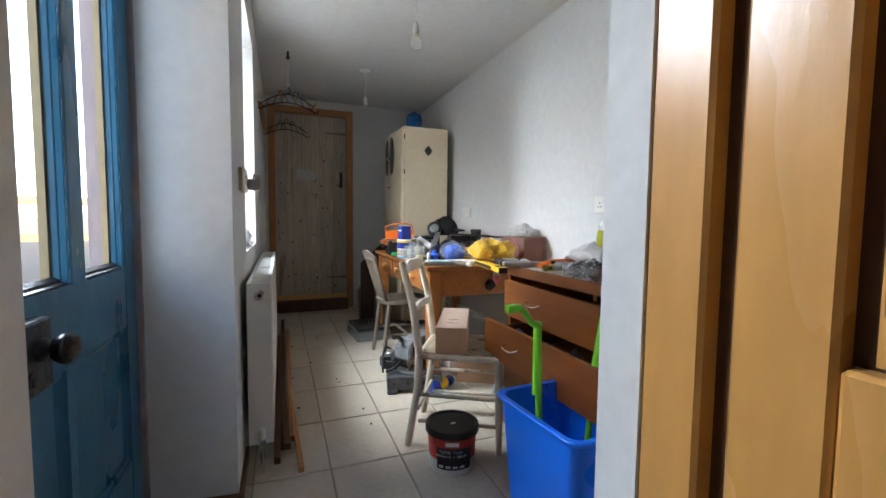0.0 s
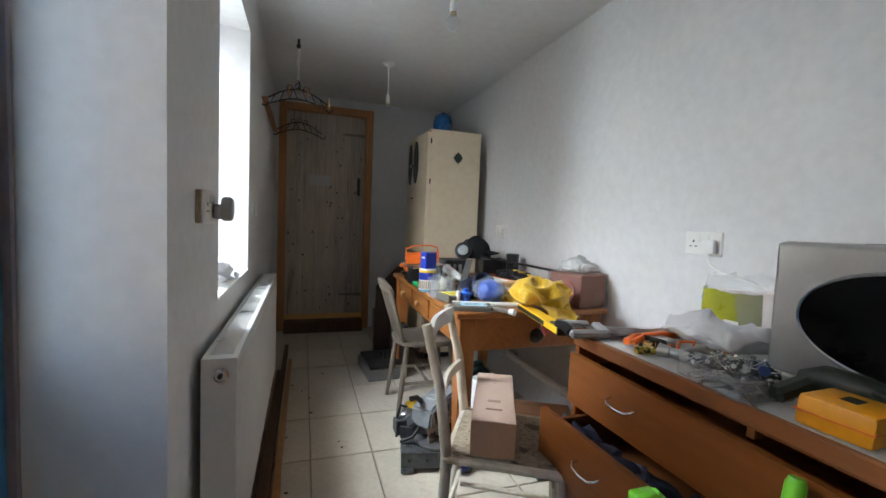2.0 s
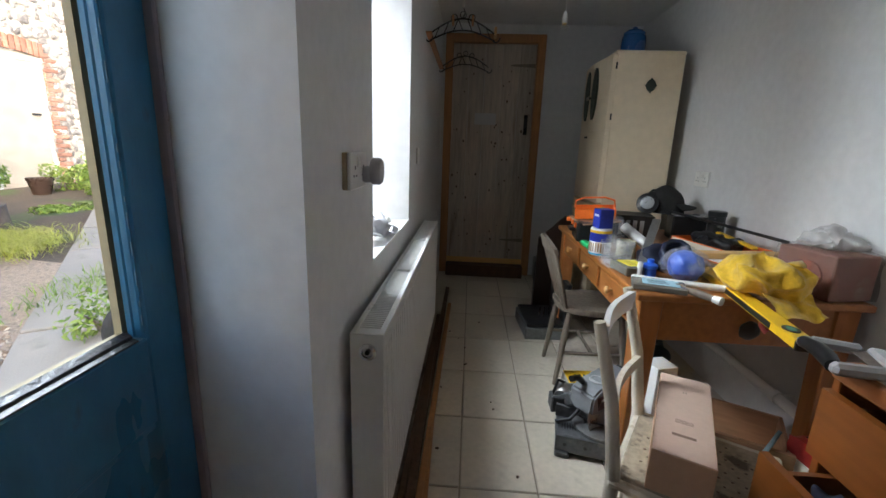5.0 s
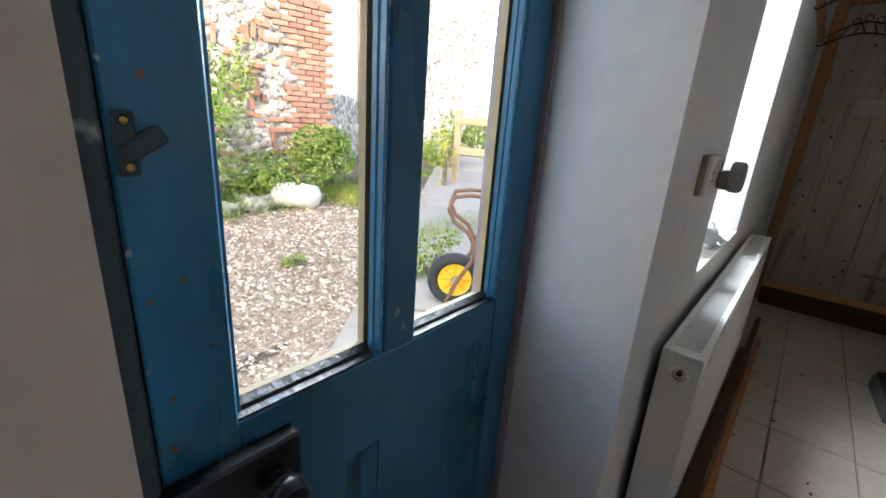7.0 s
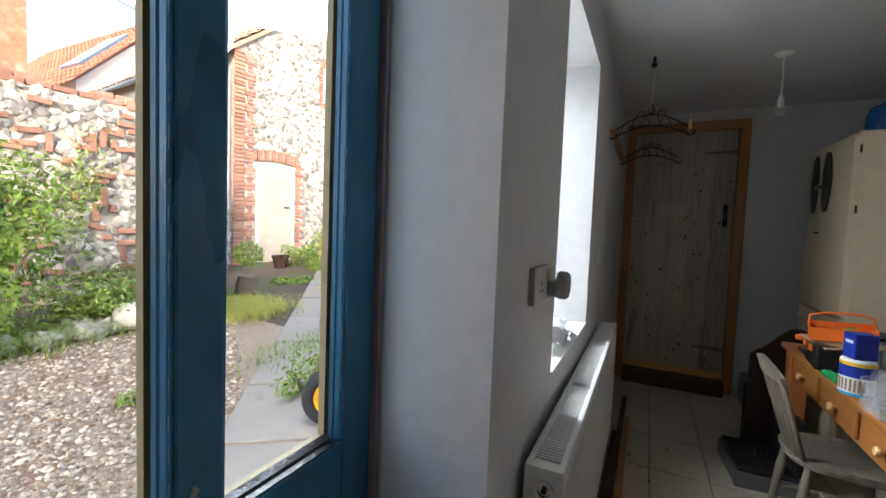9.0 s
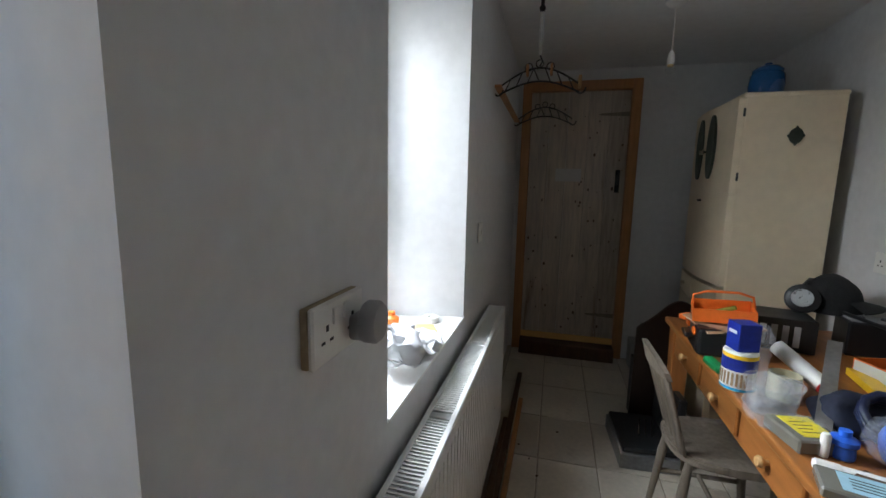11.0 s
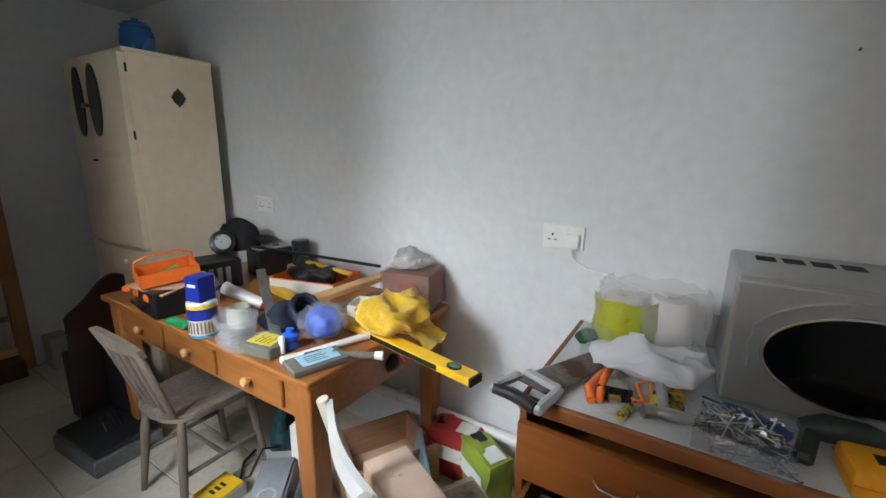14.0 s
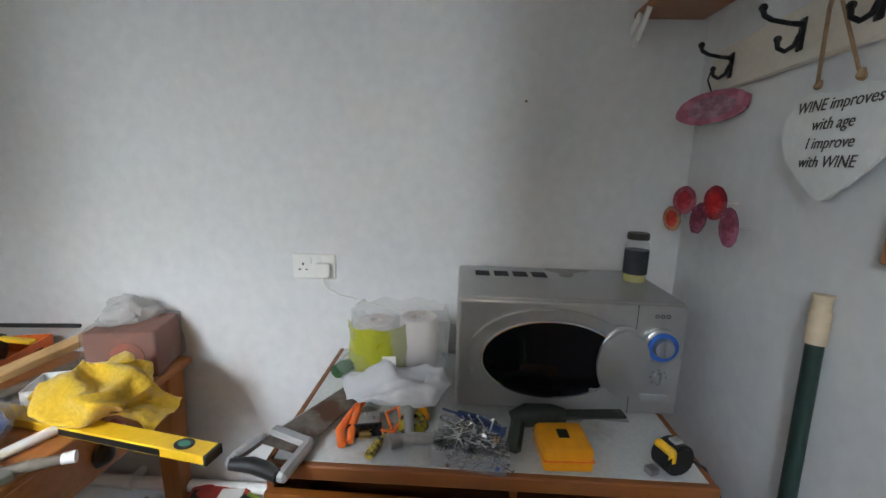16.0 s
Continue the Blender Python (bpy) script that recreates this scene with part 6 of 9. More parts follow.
ob = carton("orange_tool_carton", pose(1.445, 3.255, Z, 0, 0, 14), 0.115, 0.165, 0.062, ORANGE_P, "open orange and white carton holding a black tool")
part("white_side", bx(-0.1165, -0.1148, -0.16, 0.16, 0.004, 0.058), PLASTIC_W, ob, "white side panel")
bm = B()
for k in range(2):
    box(bm, -0.06, 0.06, -0.1662, -0.1648, 0.024 + 0.0 * k, 0.036)
part("print_bar", bm, DARK_TXT, ob)
draped("black_tool_bag", (0, 0, 0.04), (0.085, 0.12, 0.05), 5.0, BLACK, "black corded tool in a carton", "tool", 0.03, 15, 0.0, pose(1.45, 3.27, Z + 0.008, 0, 0, 14))
bm = B()
bar(bm, (1.50, 3.09, Z + 0.075), (1.52, 3.40, Z + 0.082), 0.026, 0.014, 0.004)
solid("yellow_bar_tool", bm, YELLOW_P, "yellow plastic bar lying on the carton", "tool")
bm = B()
bar(bm, (1.175, 3.02, Z + 0.052), (1.575, 2.93, Z + 0.085), 0.055, 0.025, 0.003)
solid("timber_batten", bm, PINE_LIGHT, "rough sawn timber batten across the table", "batten")
bm = B()
bar(bm, (1.17, 2.97, Z + 0.018), (1.52, 2.895, Z + 0.022), 0.05, 0.02, 0.003)
solid("timber_batten", bm, OLDWOOD, "grey weathered batten across the table", "batten")
bm = B()
tube(bm, [(1.39, 3.84, 0.835), (1.46, 3.3, 0.832), (1.50, 2.92, 0.83)], 0.007, 10)
solid("black_pole", bm, BLACK, "long thin black rod lying over the clutter", "rod", smooth=50)


def pot():
    p = thing("wrapped_terracotta_block", pose(1.515, 2.755, Z, 0, 0, 12), "terracotta vent block in dusty clear wrapping", "vent block")
    tc = mat("dusty_terracotta", (0.28, 0.11, 0.075), 0.85, vary=0.2, scale=8, bump=0.2, stain=(0.35, 0.28, 0.25), stain_amount=0.3, stain_scale=6)
    part("block", bx(-0.085, 0.085, -0.10, 0.10, 0, 0.15, bevel=0.004), tc, p)
    bm = B()
    lathe(bm, [(0, 0), (0.048, 0), (0.048, 0.006), (0, 0.006)], seg=30, m=pose(-0.085, -0.02, 0.07, 0, -90, 0))
    part("round_outlet", bm, mat("terracotta_red", (0.33, 0.10, 0.06), 0.8, vary=0.12), p, "round terracotta outlet")
    bm = B()
    box(bm, -0.09, 0.092, -0.106, 0.106, 0.0, 0.156)
    bmesh.ops.subdivide_edges(bm, edges=bm.edges[:], cuts=7, use_grid_fill=True)
    crumple(bm, 0.012, 24, 1.0)
    for v in bm.verts:
        v.co.z = max(v.co.z, 0.001)
    part("wrapping", bm, clear("dusty_film", (0.34, 0.29, 0.27), 0.3, 0.22), p, "dusty clear film", smooth=30)


pot()
draped("grey_plastic_bag", (0, 0, 0.0), (0.085, 0.09, 0.04), 21.0, clear("dusty_bag", (0.62, 0.60, 0.58), 0.4, 0.55), "crumpled grey plastic bag on the vent block", "bag", 0.035, 15, -0.02, pose(1.545, 2.79, Z + 0.175))
draped("blue_ball_in_bag", (0, 0, 0.055), (0.058, 0.062, 0.055), 2.0, mat("blue_rubber", (0.004, 0.08, 0.50), 0.35, vary=0.15, scale=20), "blue coiled ball in a clear bag", "ball", 0.010, 30, 0.0, pose(1.085, 2.815, Z), 70)
draped("clear_bag", (0, 0, 0.06), (0.075, 0.082, 0.062), 6.0, THIN_BAG, "crinkled clear bag round the blue ball", "bag", 0.02, 22, 0.001, pose(1.085, 2.815, Z))
carton("white_plastic_tub", pose(1.30, 2.835, Z, 0, 0, 20), 0.055, 0.04, 0.06, PLASTIC_W, "small white open plastic tub", "tub", 0.003)


def waste_pipe():
    w = thing("white_overflow_pipe", pose(0.905, 2.775, Z, 0, 0, -20.5), "white plastic toilet fill pipe with a threaded end", "pipe")
    bm = B()
    rod(bm, (0, 0, 0.013), (0.31, 0, 0.016), 0.009, 0.013, seg=12)
    part("tube", bm, PLASTIC_W, w, smooth=40)
    bm = B()
    for k in range(4):
        rod(bm, (0.31 + 0.012 * k, 0, 0.016), (0.318 + 0.012 * k, 0, 0.016), 0.017 - 0.002 * k, seg=14)
    rod(bm, (0.30, 0, 0.016), (0.36, 0, 0.016), 0.010, seg=10)
    part("threaded_end", bm, PLASTIC_W, w, "ribbed threaded end", smooth=30)
    part("arm", bx(-0.02, 0.03, -0.012, 0.012, 0.0, 0.022, bevel=0.005), PLASTIC_W, w)


waste_pipe()
bm = B()
lathe(bm, [(0, 0), (0.022, 0), (0.024, 0.008), (0.022, 0.03), (0.027, 0.034), (0.027, 0.045), (0.012, 0.052), (0.012, 0.065), (0, 0.066)], seg=20, m=pose(0.975, 2.845, Z + 0.001))
solid("blue_valve", bm, mat("valve_blue_plastic", (0.02, 0.12, 0.60), 0.35), "bright blue plastic valve", "valve", smooth=40)
bm = B()
lathe(bm, [(0, 0), (0.009, 0), (0.010, 0.05), (0.007, 0.056), (0, 0.056)], seg=14, m=pose(0.935, 2.835, Z + 0.001))
solid("white_cap_tube", bm, PLASTIC_W, "small white capped tube", "tube", smooth=40)


def blister(m, w, d, h, col, label):
    b = thing("blister_pack", m, label, "packet")
    part("tray", bx(-w, w, -d, d, 0, h, bevel=0.004), SMOKY, b)
    part("card", bx(-w * 0.6, w * 0.75, -d * 0.7, d * 0.8, h, h + 0.0012), col, b, "printed card label")
    bm = B()
    for k in range(4):
        box(bm, -w * 0.4, w * 0.4 - 0.01 * (k % 2), -d * 0.4 + k * d * 0.25, -d * 0.4 + k * d * 0.25 + 0.003, h + 0.0012, h + 0.0016)
    tagged(part("print_lines", bm, DARK_TXT, b), kind="stuff")
    return b


blister(pose(0.945, 2.695, Z, 0, 0, -18), 0.085, 0.045, 0.022, mat("pale_blue_card", (0.35, 0.58, 0.68), 0.6, vary=0.1), "clear flat packet with a pale blue label")
blister(pose(0.925, 2.895, Z, 0, 0, 10), 0.055, 0.062, 0.034, mat("yellow_card", (0.72, 0.58, 0.04), 0.6, vary=0.1, stain=(0.1, 0.1, 0.1), stain_amount=0.3, stain_scale=40), "clear tub of fixings with a yellow label")


def brush():
    b = thing("paint_brush", pose(1.015, 2.66, Z, 0, 0, 118), "old paint brush with a wooden handle", "brush")
    bm = B()
    tube(bm, [(-0.10, 0, 0.014), (-0.05, 0, 0.015), (0.0, 0, 0.014), (0.03, 0, 0.014)], [0.010, 0.013, 0.009, 0.012], 12)
    part("handle", bm, OLDWOOD, b, smooth=50)
    bm = B()
    tube(bm, [(-0.125, 0, 0.014), (-0.10, 0, 0.014)], [0.014, 0.012], 12)
    part("white_tip", bm, PLASTIC_W, b, smooth=50)
    part("ferrule", bx(0.03, 0.065, -0.02, 0.02, 0.005, 0.022, bevel=0.003), STEEL, b)
    part("bristles", bx(0.065, 0.12, -0.02, 0.02, 0.006, 0.02, bevel=0.004), KNOT, b)


brush()


def steel_rule():
    bm = B()
    bar(bm, (0.955, 2.885, Z + 0.02), (1.13, 3.20, Z + 0.165), 0.034, 0.004, 0.0008)
    solid("steel_bar", bm, STEEL, "grey steel flat bar leaning on the clutter", "bar")


steel_rule()


def caulk():
    c = thing("sealant_tube", pose(1.075, 3.12, Z + 0.055, 0, 22, -65), "white sealant cartridge with a red collar and nozzle", "cartridge")
    bm = B()
    rod(bm, (-0.16, 0, 0), (0, 0, 0), 0.023, seg=20)
    part("cartridge", bm, PLASTIC_W, c, smooth=40)
    bm = B()
    rod(bm, (0, 0, 0), (0.018, 0, 0), 0.0235, 0.014, seg=20)
    part("collar", bm, RED_P, c, smooth=40)
    bm = B()
    rod(bm, (0.018, 0, 0), (0.10, 0, 0), 0.011, 0.003, seg=14)
    part("nozzle", bm, PLASTIC_W, c, smooth=40)


caulk()
draped("navy_bag", (0, 0, 0.04), (0.09, 0.08, 0.045), 15.0, mat("navy_fabric", (0.008, 0.012, 0.03), 0.8, vary=0.3, scale=12), "dark navy cloth bag among the tools", "bag", 0.020, 14, 0.0, pose(1.06, 2.99, Z), 120)


bm = B()
tube(bm, [(0.048 * math.cos(a / 10 * math.tau) * (1 + 0.05 * math.sin(a)), 0.055 * math.sin(a / 10 * math.tau), 0.012 + 0.011 * (a // 10)) for a in range(40)], 0.010, 8)
solid("coiled_hose", bm, mat("dark_blue_hose", (0.008, 0.014, 0.04), 0.45, vary=0.2), "coil of dark blue hose leaning on the clutter", "hose", m=pose(1.10, 2.93, Z + 0.05, 38, 0, -20), smooth=60)
draped("clear_bag", (0, 0, 0.02), (0.05, 0.045, 0.022), 61.0, CLEAR, "small crumpled clear bag on the table", "bag", 0.02, 26, 0.0, pose(0.955, 2.925, Z))
draped("clear_bag", (0, 0, 0.03), (0.055, 0.05, 0.03), 63.0, THIN_BAG, "clear bag bunched beside the blue ball", "bag", 0.025, 22, 0.0, pose(1.19, 2.86, Z))
bm = B()
lathe(bm, [(0, 0), (0.032, 0), (0.034, 0.004), (0.034, 0.05), (0.030, 0.054), (0, 0.054)], seg=22, m=pose(1.385, 2.80, Z + 0.001))
solid("teal_tub", bm, mat("dull_teal_plastic", (0.05, 0.16, 0.15), 0.45, vary=0.12), "small dull teal plastic tub", "tub", smooth=40)


def tub_clear():
    t = thing("clear_tub", pose(0.915, 3.035, Z), "clear plastic tub holding crumpled film", "tub")
    bm = B()
    lathe(bm, [(0, 0.001), (0.052, 0.001), (0.065, 0.08), (0.069, 0.08), (0.069, 0.086), (0.063, 0.086)], seg=30)
    part("bowl", bm, FROST, t, smooth=40)


tub_clear()
draped("crumpled_film", (0, 0, 0.05), (0.048, 0.05, 0.045), 31.0, CLEAR, "crumpled clear film in the tub", "film", 0.03, 26, 0.01, pose(0.915, 3.035, Z))
draped("bubble_wrap", (0, 0, 0.012), (0.06, 0.10, 0.016), 33.0, CLEAR, "flat crumpled bubble wrap on the table edge", "film", 0.014, 40, 0.0, pose(0.900, 3.00, Z - 0.0))
bm = B()
lathe(bm, [(0, 0), (0.040, 0), (0.040, 0.075), (0.036, 0.075), (0.036, 0.01), (0, 0.01)], seg=26, m=pose(0.985, 3.13, Z + 0.001))
solid("cream_tape_roll", bm, mat("cream_tape", (0.55, 0.52, 0.36), 0.6, vary=0.08), "tall cream roll of masking tape", "tape", smooth=40)


def salt():
    s = thing("filler_carton", pose(0.885, 3.175, Z, 0, 0, 12), "blue and white printed tub with a blue box on it", "packet")
    bm = B()
    lathe(bm, [(0, 0), (0.044, 0), (0.046, 0.004), (0.046, 0.115), (0.043, 0.12), (0, 0.12)], seg=28)
    part("tub", bm, PLASTIC_W, s, smooth=40)
    bm = B()
    lathe(bm, [(0.0464, 0.062), (0.0464, 0.100)], seg=28)
    part("blue_band", bm, mat("cobalt_print", (0.012, 0.03, 0.30), 0.4), s)
    bm = B()
    lathe(bm, [(0.0466, 0.100), (0.0466, 0.112)], seg=28)
    part("yellow_band", bm, YELLOW_P, s)
    bm = B()
    for k in range(9):
        a = radians(150 + 14 * k)
        box(bm, -0.003, 0.003, -0.0006, 0.0006, -0.02, 0.02, m=pose(0.0466 * math.cos(a), 0.0466 * math.sin(a), 0.036, 0, 0, math.degrees(a) + 90))
    tagged(part("print_bars", bm, mat("brown_bars", (0.30, 0.20, 0.10), 0.6), s), kind="stuff")
    bm = B()
    lathe(bm, [(0.0462, 0.002), (0.0468, 0.010)], seg=28)
    part("blue_base", bm, mat("cyan_print", (0.02, 0.35, 0.60), 0.4), s)
    part("blue_box", bx(-0.030, 0.034, -0.030, 0.030, 0.121, 0.205, bevel=0.002), bpy.data.materials["cobalt_print"], s, "small cobalt blue box")
    bm = B()
    box(bm, -0.031, -0.0298, -0.018, 0.018, 0.172, 0.182)
    part("box_print", bm, WHITE_TXT, s)


salt()
bm = B()
bar(bm, (0.872, 3.255, Z + 0.013), (0.862, 3.36, Z + 0.013), 0.035, 0.024, 0.006)
solid("green_brush", bm, mat("emerald_plastic", (0.01, 0.30, 0.09), 0.45), "emerald green plastic brush back", "brush")


def toolcase():
    t = thing("black_tool_case", pose(0.935, 3.50, Z, 0, 0, -6), "squat black tool case with orange latches", "case")
    part("shell", bx(-0.085, 0.10, -0.09, 0.10, 0, 0.10, bevel=0.012, seg=2), BLACK, t)
    for y in (-0.06, 0.05):
        part("latch", bx(-0.094, -0.084, y, y + 0.035, 0.065, 0.092, bevel=0.003), ORANGE_P, t, "orange latch")
    part("handle", bx(-0.115, -0.085, -0.03, 0.05, 0.045, 0.062, bevel=0.004), BLACK, t)


toolcase()
bm = B()
bar(bm, (0.84, 3.62, Z + 0.085), (0.885, 3.66, Z + 0.085), 0.03, 0.022, 0.004)
solid("orange_clip", bm, ORANGE_P, "small orange plastic clip on the table", "clip")
bm = B()
box(bm, -0.10, 0.10, -0.09, 0.10, 0, 0.006, m=pose(0.95, 3.51, Z + 0.104, 4, -6, 10))
solid("cardboard_piece", bm, CARD, "torn flat piece of brown cardboard", "cardboard")
ot = carton("orange_organiser", pose(0.955, 3.54, Z + 0.118, 3, -4, -14), 0.10, 0.075, 0.05, ORANGE_P, "orange plastic tool organiser with a carry handle", "tray", 0.004)
bm = B()
tube(bm, [(-0.10, 0.0, 0.045), (-0.095, 0.0, 0.085), (-0.05, 0, 0.10), (0.05, 0, 0.10), (0.095, 0, 0.085), (0.10, 0, 0.045)], 0.005, 8)
part("carry_handle", bm, ORANGE_P, ot, smooth=50)
bm = B()
tube(bm, [(0.93, 3.56, Z + 0.13), (0.99, 3.52, Z + 0.165)], [0.009, 0.008], 10)
solid("yellow_green_tool", bm, mat("olive_grip", (0.30, 0.32, 0.03), 0.5), "olive-handled tool in the organiser", "tool", smooth=50)

bc = thing("black_carton", pose(1.19, 3.66, Z, 0, 0, -12), "black printed carton with a white side panel", "box")
part("carton", bx(-0.105, 0.105, -0.09, 0.09, 0, 0.125, bevel=0.002), BLACK, bc)
part("white_panel", bx(-0.1066, -0.1044, -0.075, 0.02, 0.02, 0.105), PLASTIC_W, bc, "white printed panel")
bm = B()
for k in range(4):
    box(bm, -0.07 + 0.035 * k, -0.05 + 0.035 * k, -0.0916, -0.0896, 0.02, 0.10)
tagged(part("print_bars", bm, PLASTIC_G, bc), kind="stuff")


def cap_and_mask():
    c = thing("black_cap_and_mask", pose(1.345, 3.735, Z + 0.127, 0, 0, -8), "black cloth cap lying with a round grey-filtered mask", "cap")
    cloth = mat("black_cotton", (0.010, 0.010, 0.011), 0.85, vary=0.3, scale=14, bump=0.3)
    bm = B()
    blob(bm, (0.055, 0.03, 0.03), (0.10, 0.09, 0.118), 4)
    crumple(bm, 0.018, 9, 8.0)
    for v in bm.verts:
        v.co.z = max(v.co.z, 0)
    part("crown", bm, cloth, c, smooth=60)
    bm = B()
    n = 12
    top, bot = [], []
    for k in range(n + 1):
        a = radians(-70 + 110 * k / n)
        for r, z in ((0.075, 0.055), (0.15, 0.028 + 0.012 * math.cos(a * 1.3))):
            p = Vector((0.06 + r * math.cos(a), 0.0 + r * math.sin(a) * 0.8, z))
            top.append(bm.verts.new(p + Vector((0, 0, 0.004))))
            bot.append(bm.verts.new(p))
    for k in range(n):
        i0 = 2 * k
        bm.faces.new((top[i0], top[i0 + 1], top[i0 + 3], top[i0 + 2]))
        bm.faces.new((bot[i0 + 2], bot[i0 + 3], bot[i0 + 1], bot[i0]))
        bm.faces.new((top[i0 + 1], bot[i0 + 1], bot[i0 + 3], top[i0 + 3]))
    part("peak", bm, cloth, c, "stiff black peak", smooth=50)
    fm = pose(-0.052, -0.03, 0.052, 72, 0, -18)
    bm = B()
    lathe(bm, [(0, -0.03), (0.045, -0.03), (0.058, -0.01), (0.056, 0.012), (0.044, 0.018), (0, 0.018)], seg=30, m=fm)
    f = part("mask_shell", bm, BLACK, c, smooth=40)
    bm = B()
    lathe(bm, [(0, 0.018), (0.036, 0.018), (0.034, 0.025), (0.020, 0.030), (0, 0.031)], seg=26, m=fm)
    part("filter_disc", bm, mat("grey_filter", (0.34, 0.36, 0.36), 0.6, vary=0.1, stain=(0.10, 0.10, 0.10), stain_amount=0.4, stain_scale=60), f, "pale grey filter disc", smooth=40)
    bm = B()
    tube(bm, [(-0.05, -0.01, 0.10), (-0.02, 0.02, 0.125), (0.02, 0.03, 0.120)], 0.006, 8)
    part("strap", bm, BLACK, c, smooth=50)


cap_and_mask()
rd = thing("grey_radio", pose(1.495, 3.64, Z, 0, 0, -8), "small grey and black radio amid the clutter", "radio")
part("case", bx(-0.10, 0.09, -0.06, 0.06, 0, 0.13, bevel=0.006), BLACK, rd)
part("fascia", bx(-0.09, 0.08, -0.055, 0.055, 0.129, 0.134, bevel=0.001), PLASTIC_G, rd)
for x in (-0.05, 0.03):
    bm = B()
    lathe(bm, [(0, 0.133), (0.018, 0.133), (0.016, 0.140), (0, 0.141)], (x, 0, 0), seg=18)
    part("knob", bm, BLACK, rd, smooth=40)
bm = B()
lathe(bm, [(0, 0), (0.040, 0), (0.042, 0.003), (0.042, 0.012), (0.039, 0.014), (0.039, 0.095), (0.042, 0.098), (0.042, 0.120), (0.038, 0.122), (0, 0.122)], seg=28, m=pose(1.535, 3.46, Z + 0.06))
solid("black_tin", bm, mat("black_tin_lacquer", (0.02, 0.025, 0.027), 0.35, vary=0.2, scale=20, stain=(0.18, 0.20, 0.20), stain_amount=0.35, stain_scale=28), "tall dark lidded tin", "tin", smooth=40)
bm = B()
box(bm, -0.05, 0.05, -0.05, 0.05, 0, 0.059, bevel=0.002, m=pose(1.535, 3.46, Z, 0, 0, 8))
solid("small_carton", bm, CARD, "small brown carton under the tin", "box")
draped("clear_bag", (0, 0, 0.07), (0.05, 0.06, 0.075), 41.0, CLEAR, "tall crumpled clear bag by the cabinet", "bag", 0.03, 16, 0.0, pose(1.02, 3.40, Z))
# things hung on the table apron
bm = B()
lathe(bm, [(0, 0), (0.030, 0), (0.034, 0.008), (0.028, 0.02), (0.018, 0.026), (0, 0.028)], seg=18, m=pose(1.245, 2.662, 0.575, 90, 0, 0))
crumple(bm, 0.006, 50)
solid("black_rosette_knob", bm, BLACK, "black knob on the table end apron", "knob", smooth=40)
bm = B()
tube(bm, [(1.245, 2.615, 0.672), (1.27, 2.61, 0.64), (1.275, 2.61, 0.605), (1.262, 2.61, 0.592), (1.25, 2.612, 0.61), (1.25, 2.615, 0.65)], 0.009, 8)
solid("red_white_clip", bm, mat("red_white_plastic", (0.55, 0.10, 0.10), 0.5, stain=(0.8, 0.8, 0.8), stain_amount=0.55, stain_scale=25), "red and white plastic clip hanging off the table", "clip", smooth=50)

# ---- window sill clutter ----
draped("white_sill_bag", (0, 0, 0.06), (0.045, 0.085, 0.045), 51.0, BAG_W, "white plastic bag slumped on the window sill", "bag", 0.05, 16, 0.0, pose(-0.07, 2.80, 0.796))
draped("white_sill_wrap", (0, 0, 0.02), (0.05, 0.10, 0.02), 53.0, BAG_W, "torn white wrapping on the window sill", "wrapping", 0.03, 18, 0.0, pose(-0.040, 2.92, 0.796))
bm = B()
box(bm, -0.045, 0.045, -0.03, 0.03, 0, 0.004, m=pose(-0.10, 3.08, 0.800, 4, 5, 30))
solid("sanding_sheet", bm, PINE_LIGHT, "small tan sanding sheet on the sill", "sandpaper")
bm = B()
lathe(bm, [(0.012, 0), (0.030, 0), (0.030, 0.018), (0.012, 0.018), (0.012, 0)], seg=24, m=pose(-0.10, 3.175, 0.797))
solid("tape_roll", bm, PLASTIC_W, "roll of white tape on the sill", "tape", smooth=40)
bm = B()
lathe(bm, [(0, 0), (0.025, 0), (0.025, 0.038), (0.012, 0.046), (0.012, 0.058), (0, 0.058)], seg=20, m=pose(-0.205, 3.06, 0.797))
solid("orange_bottle", bm, ORANGE_P, "small orange bottle on the sill", "bottle", smooth=40)

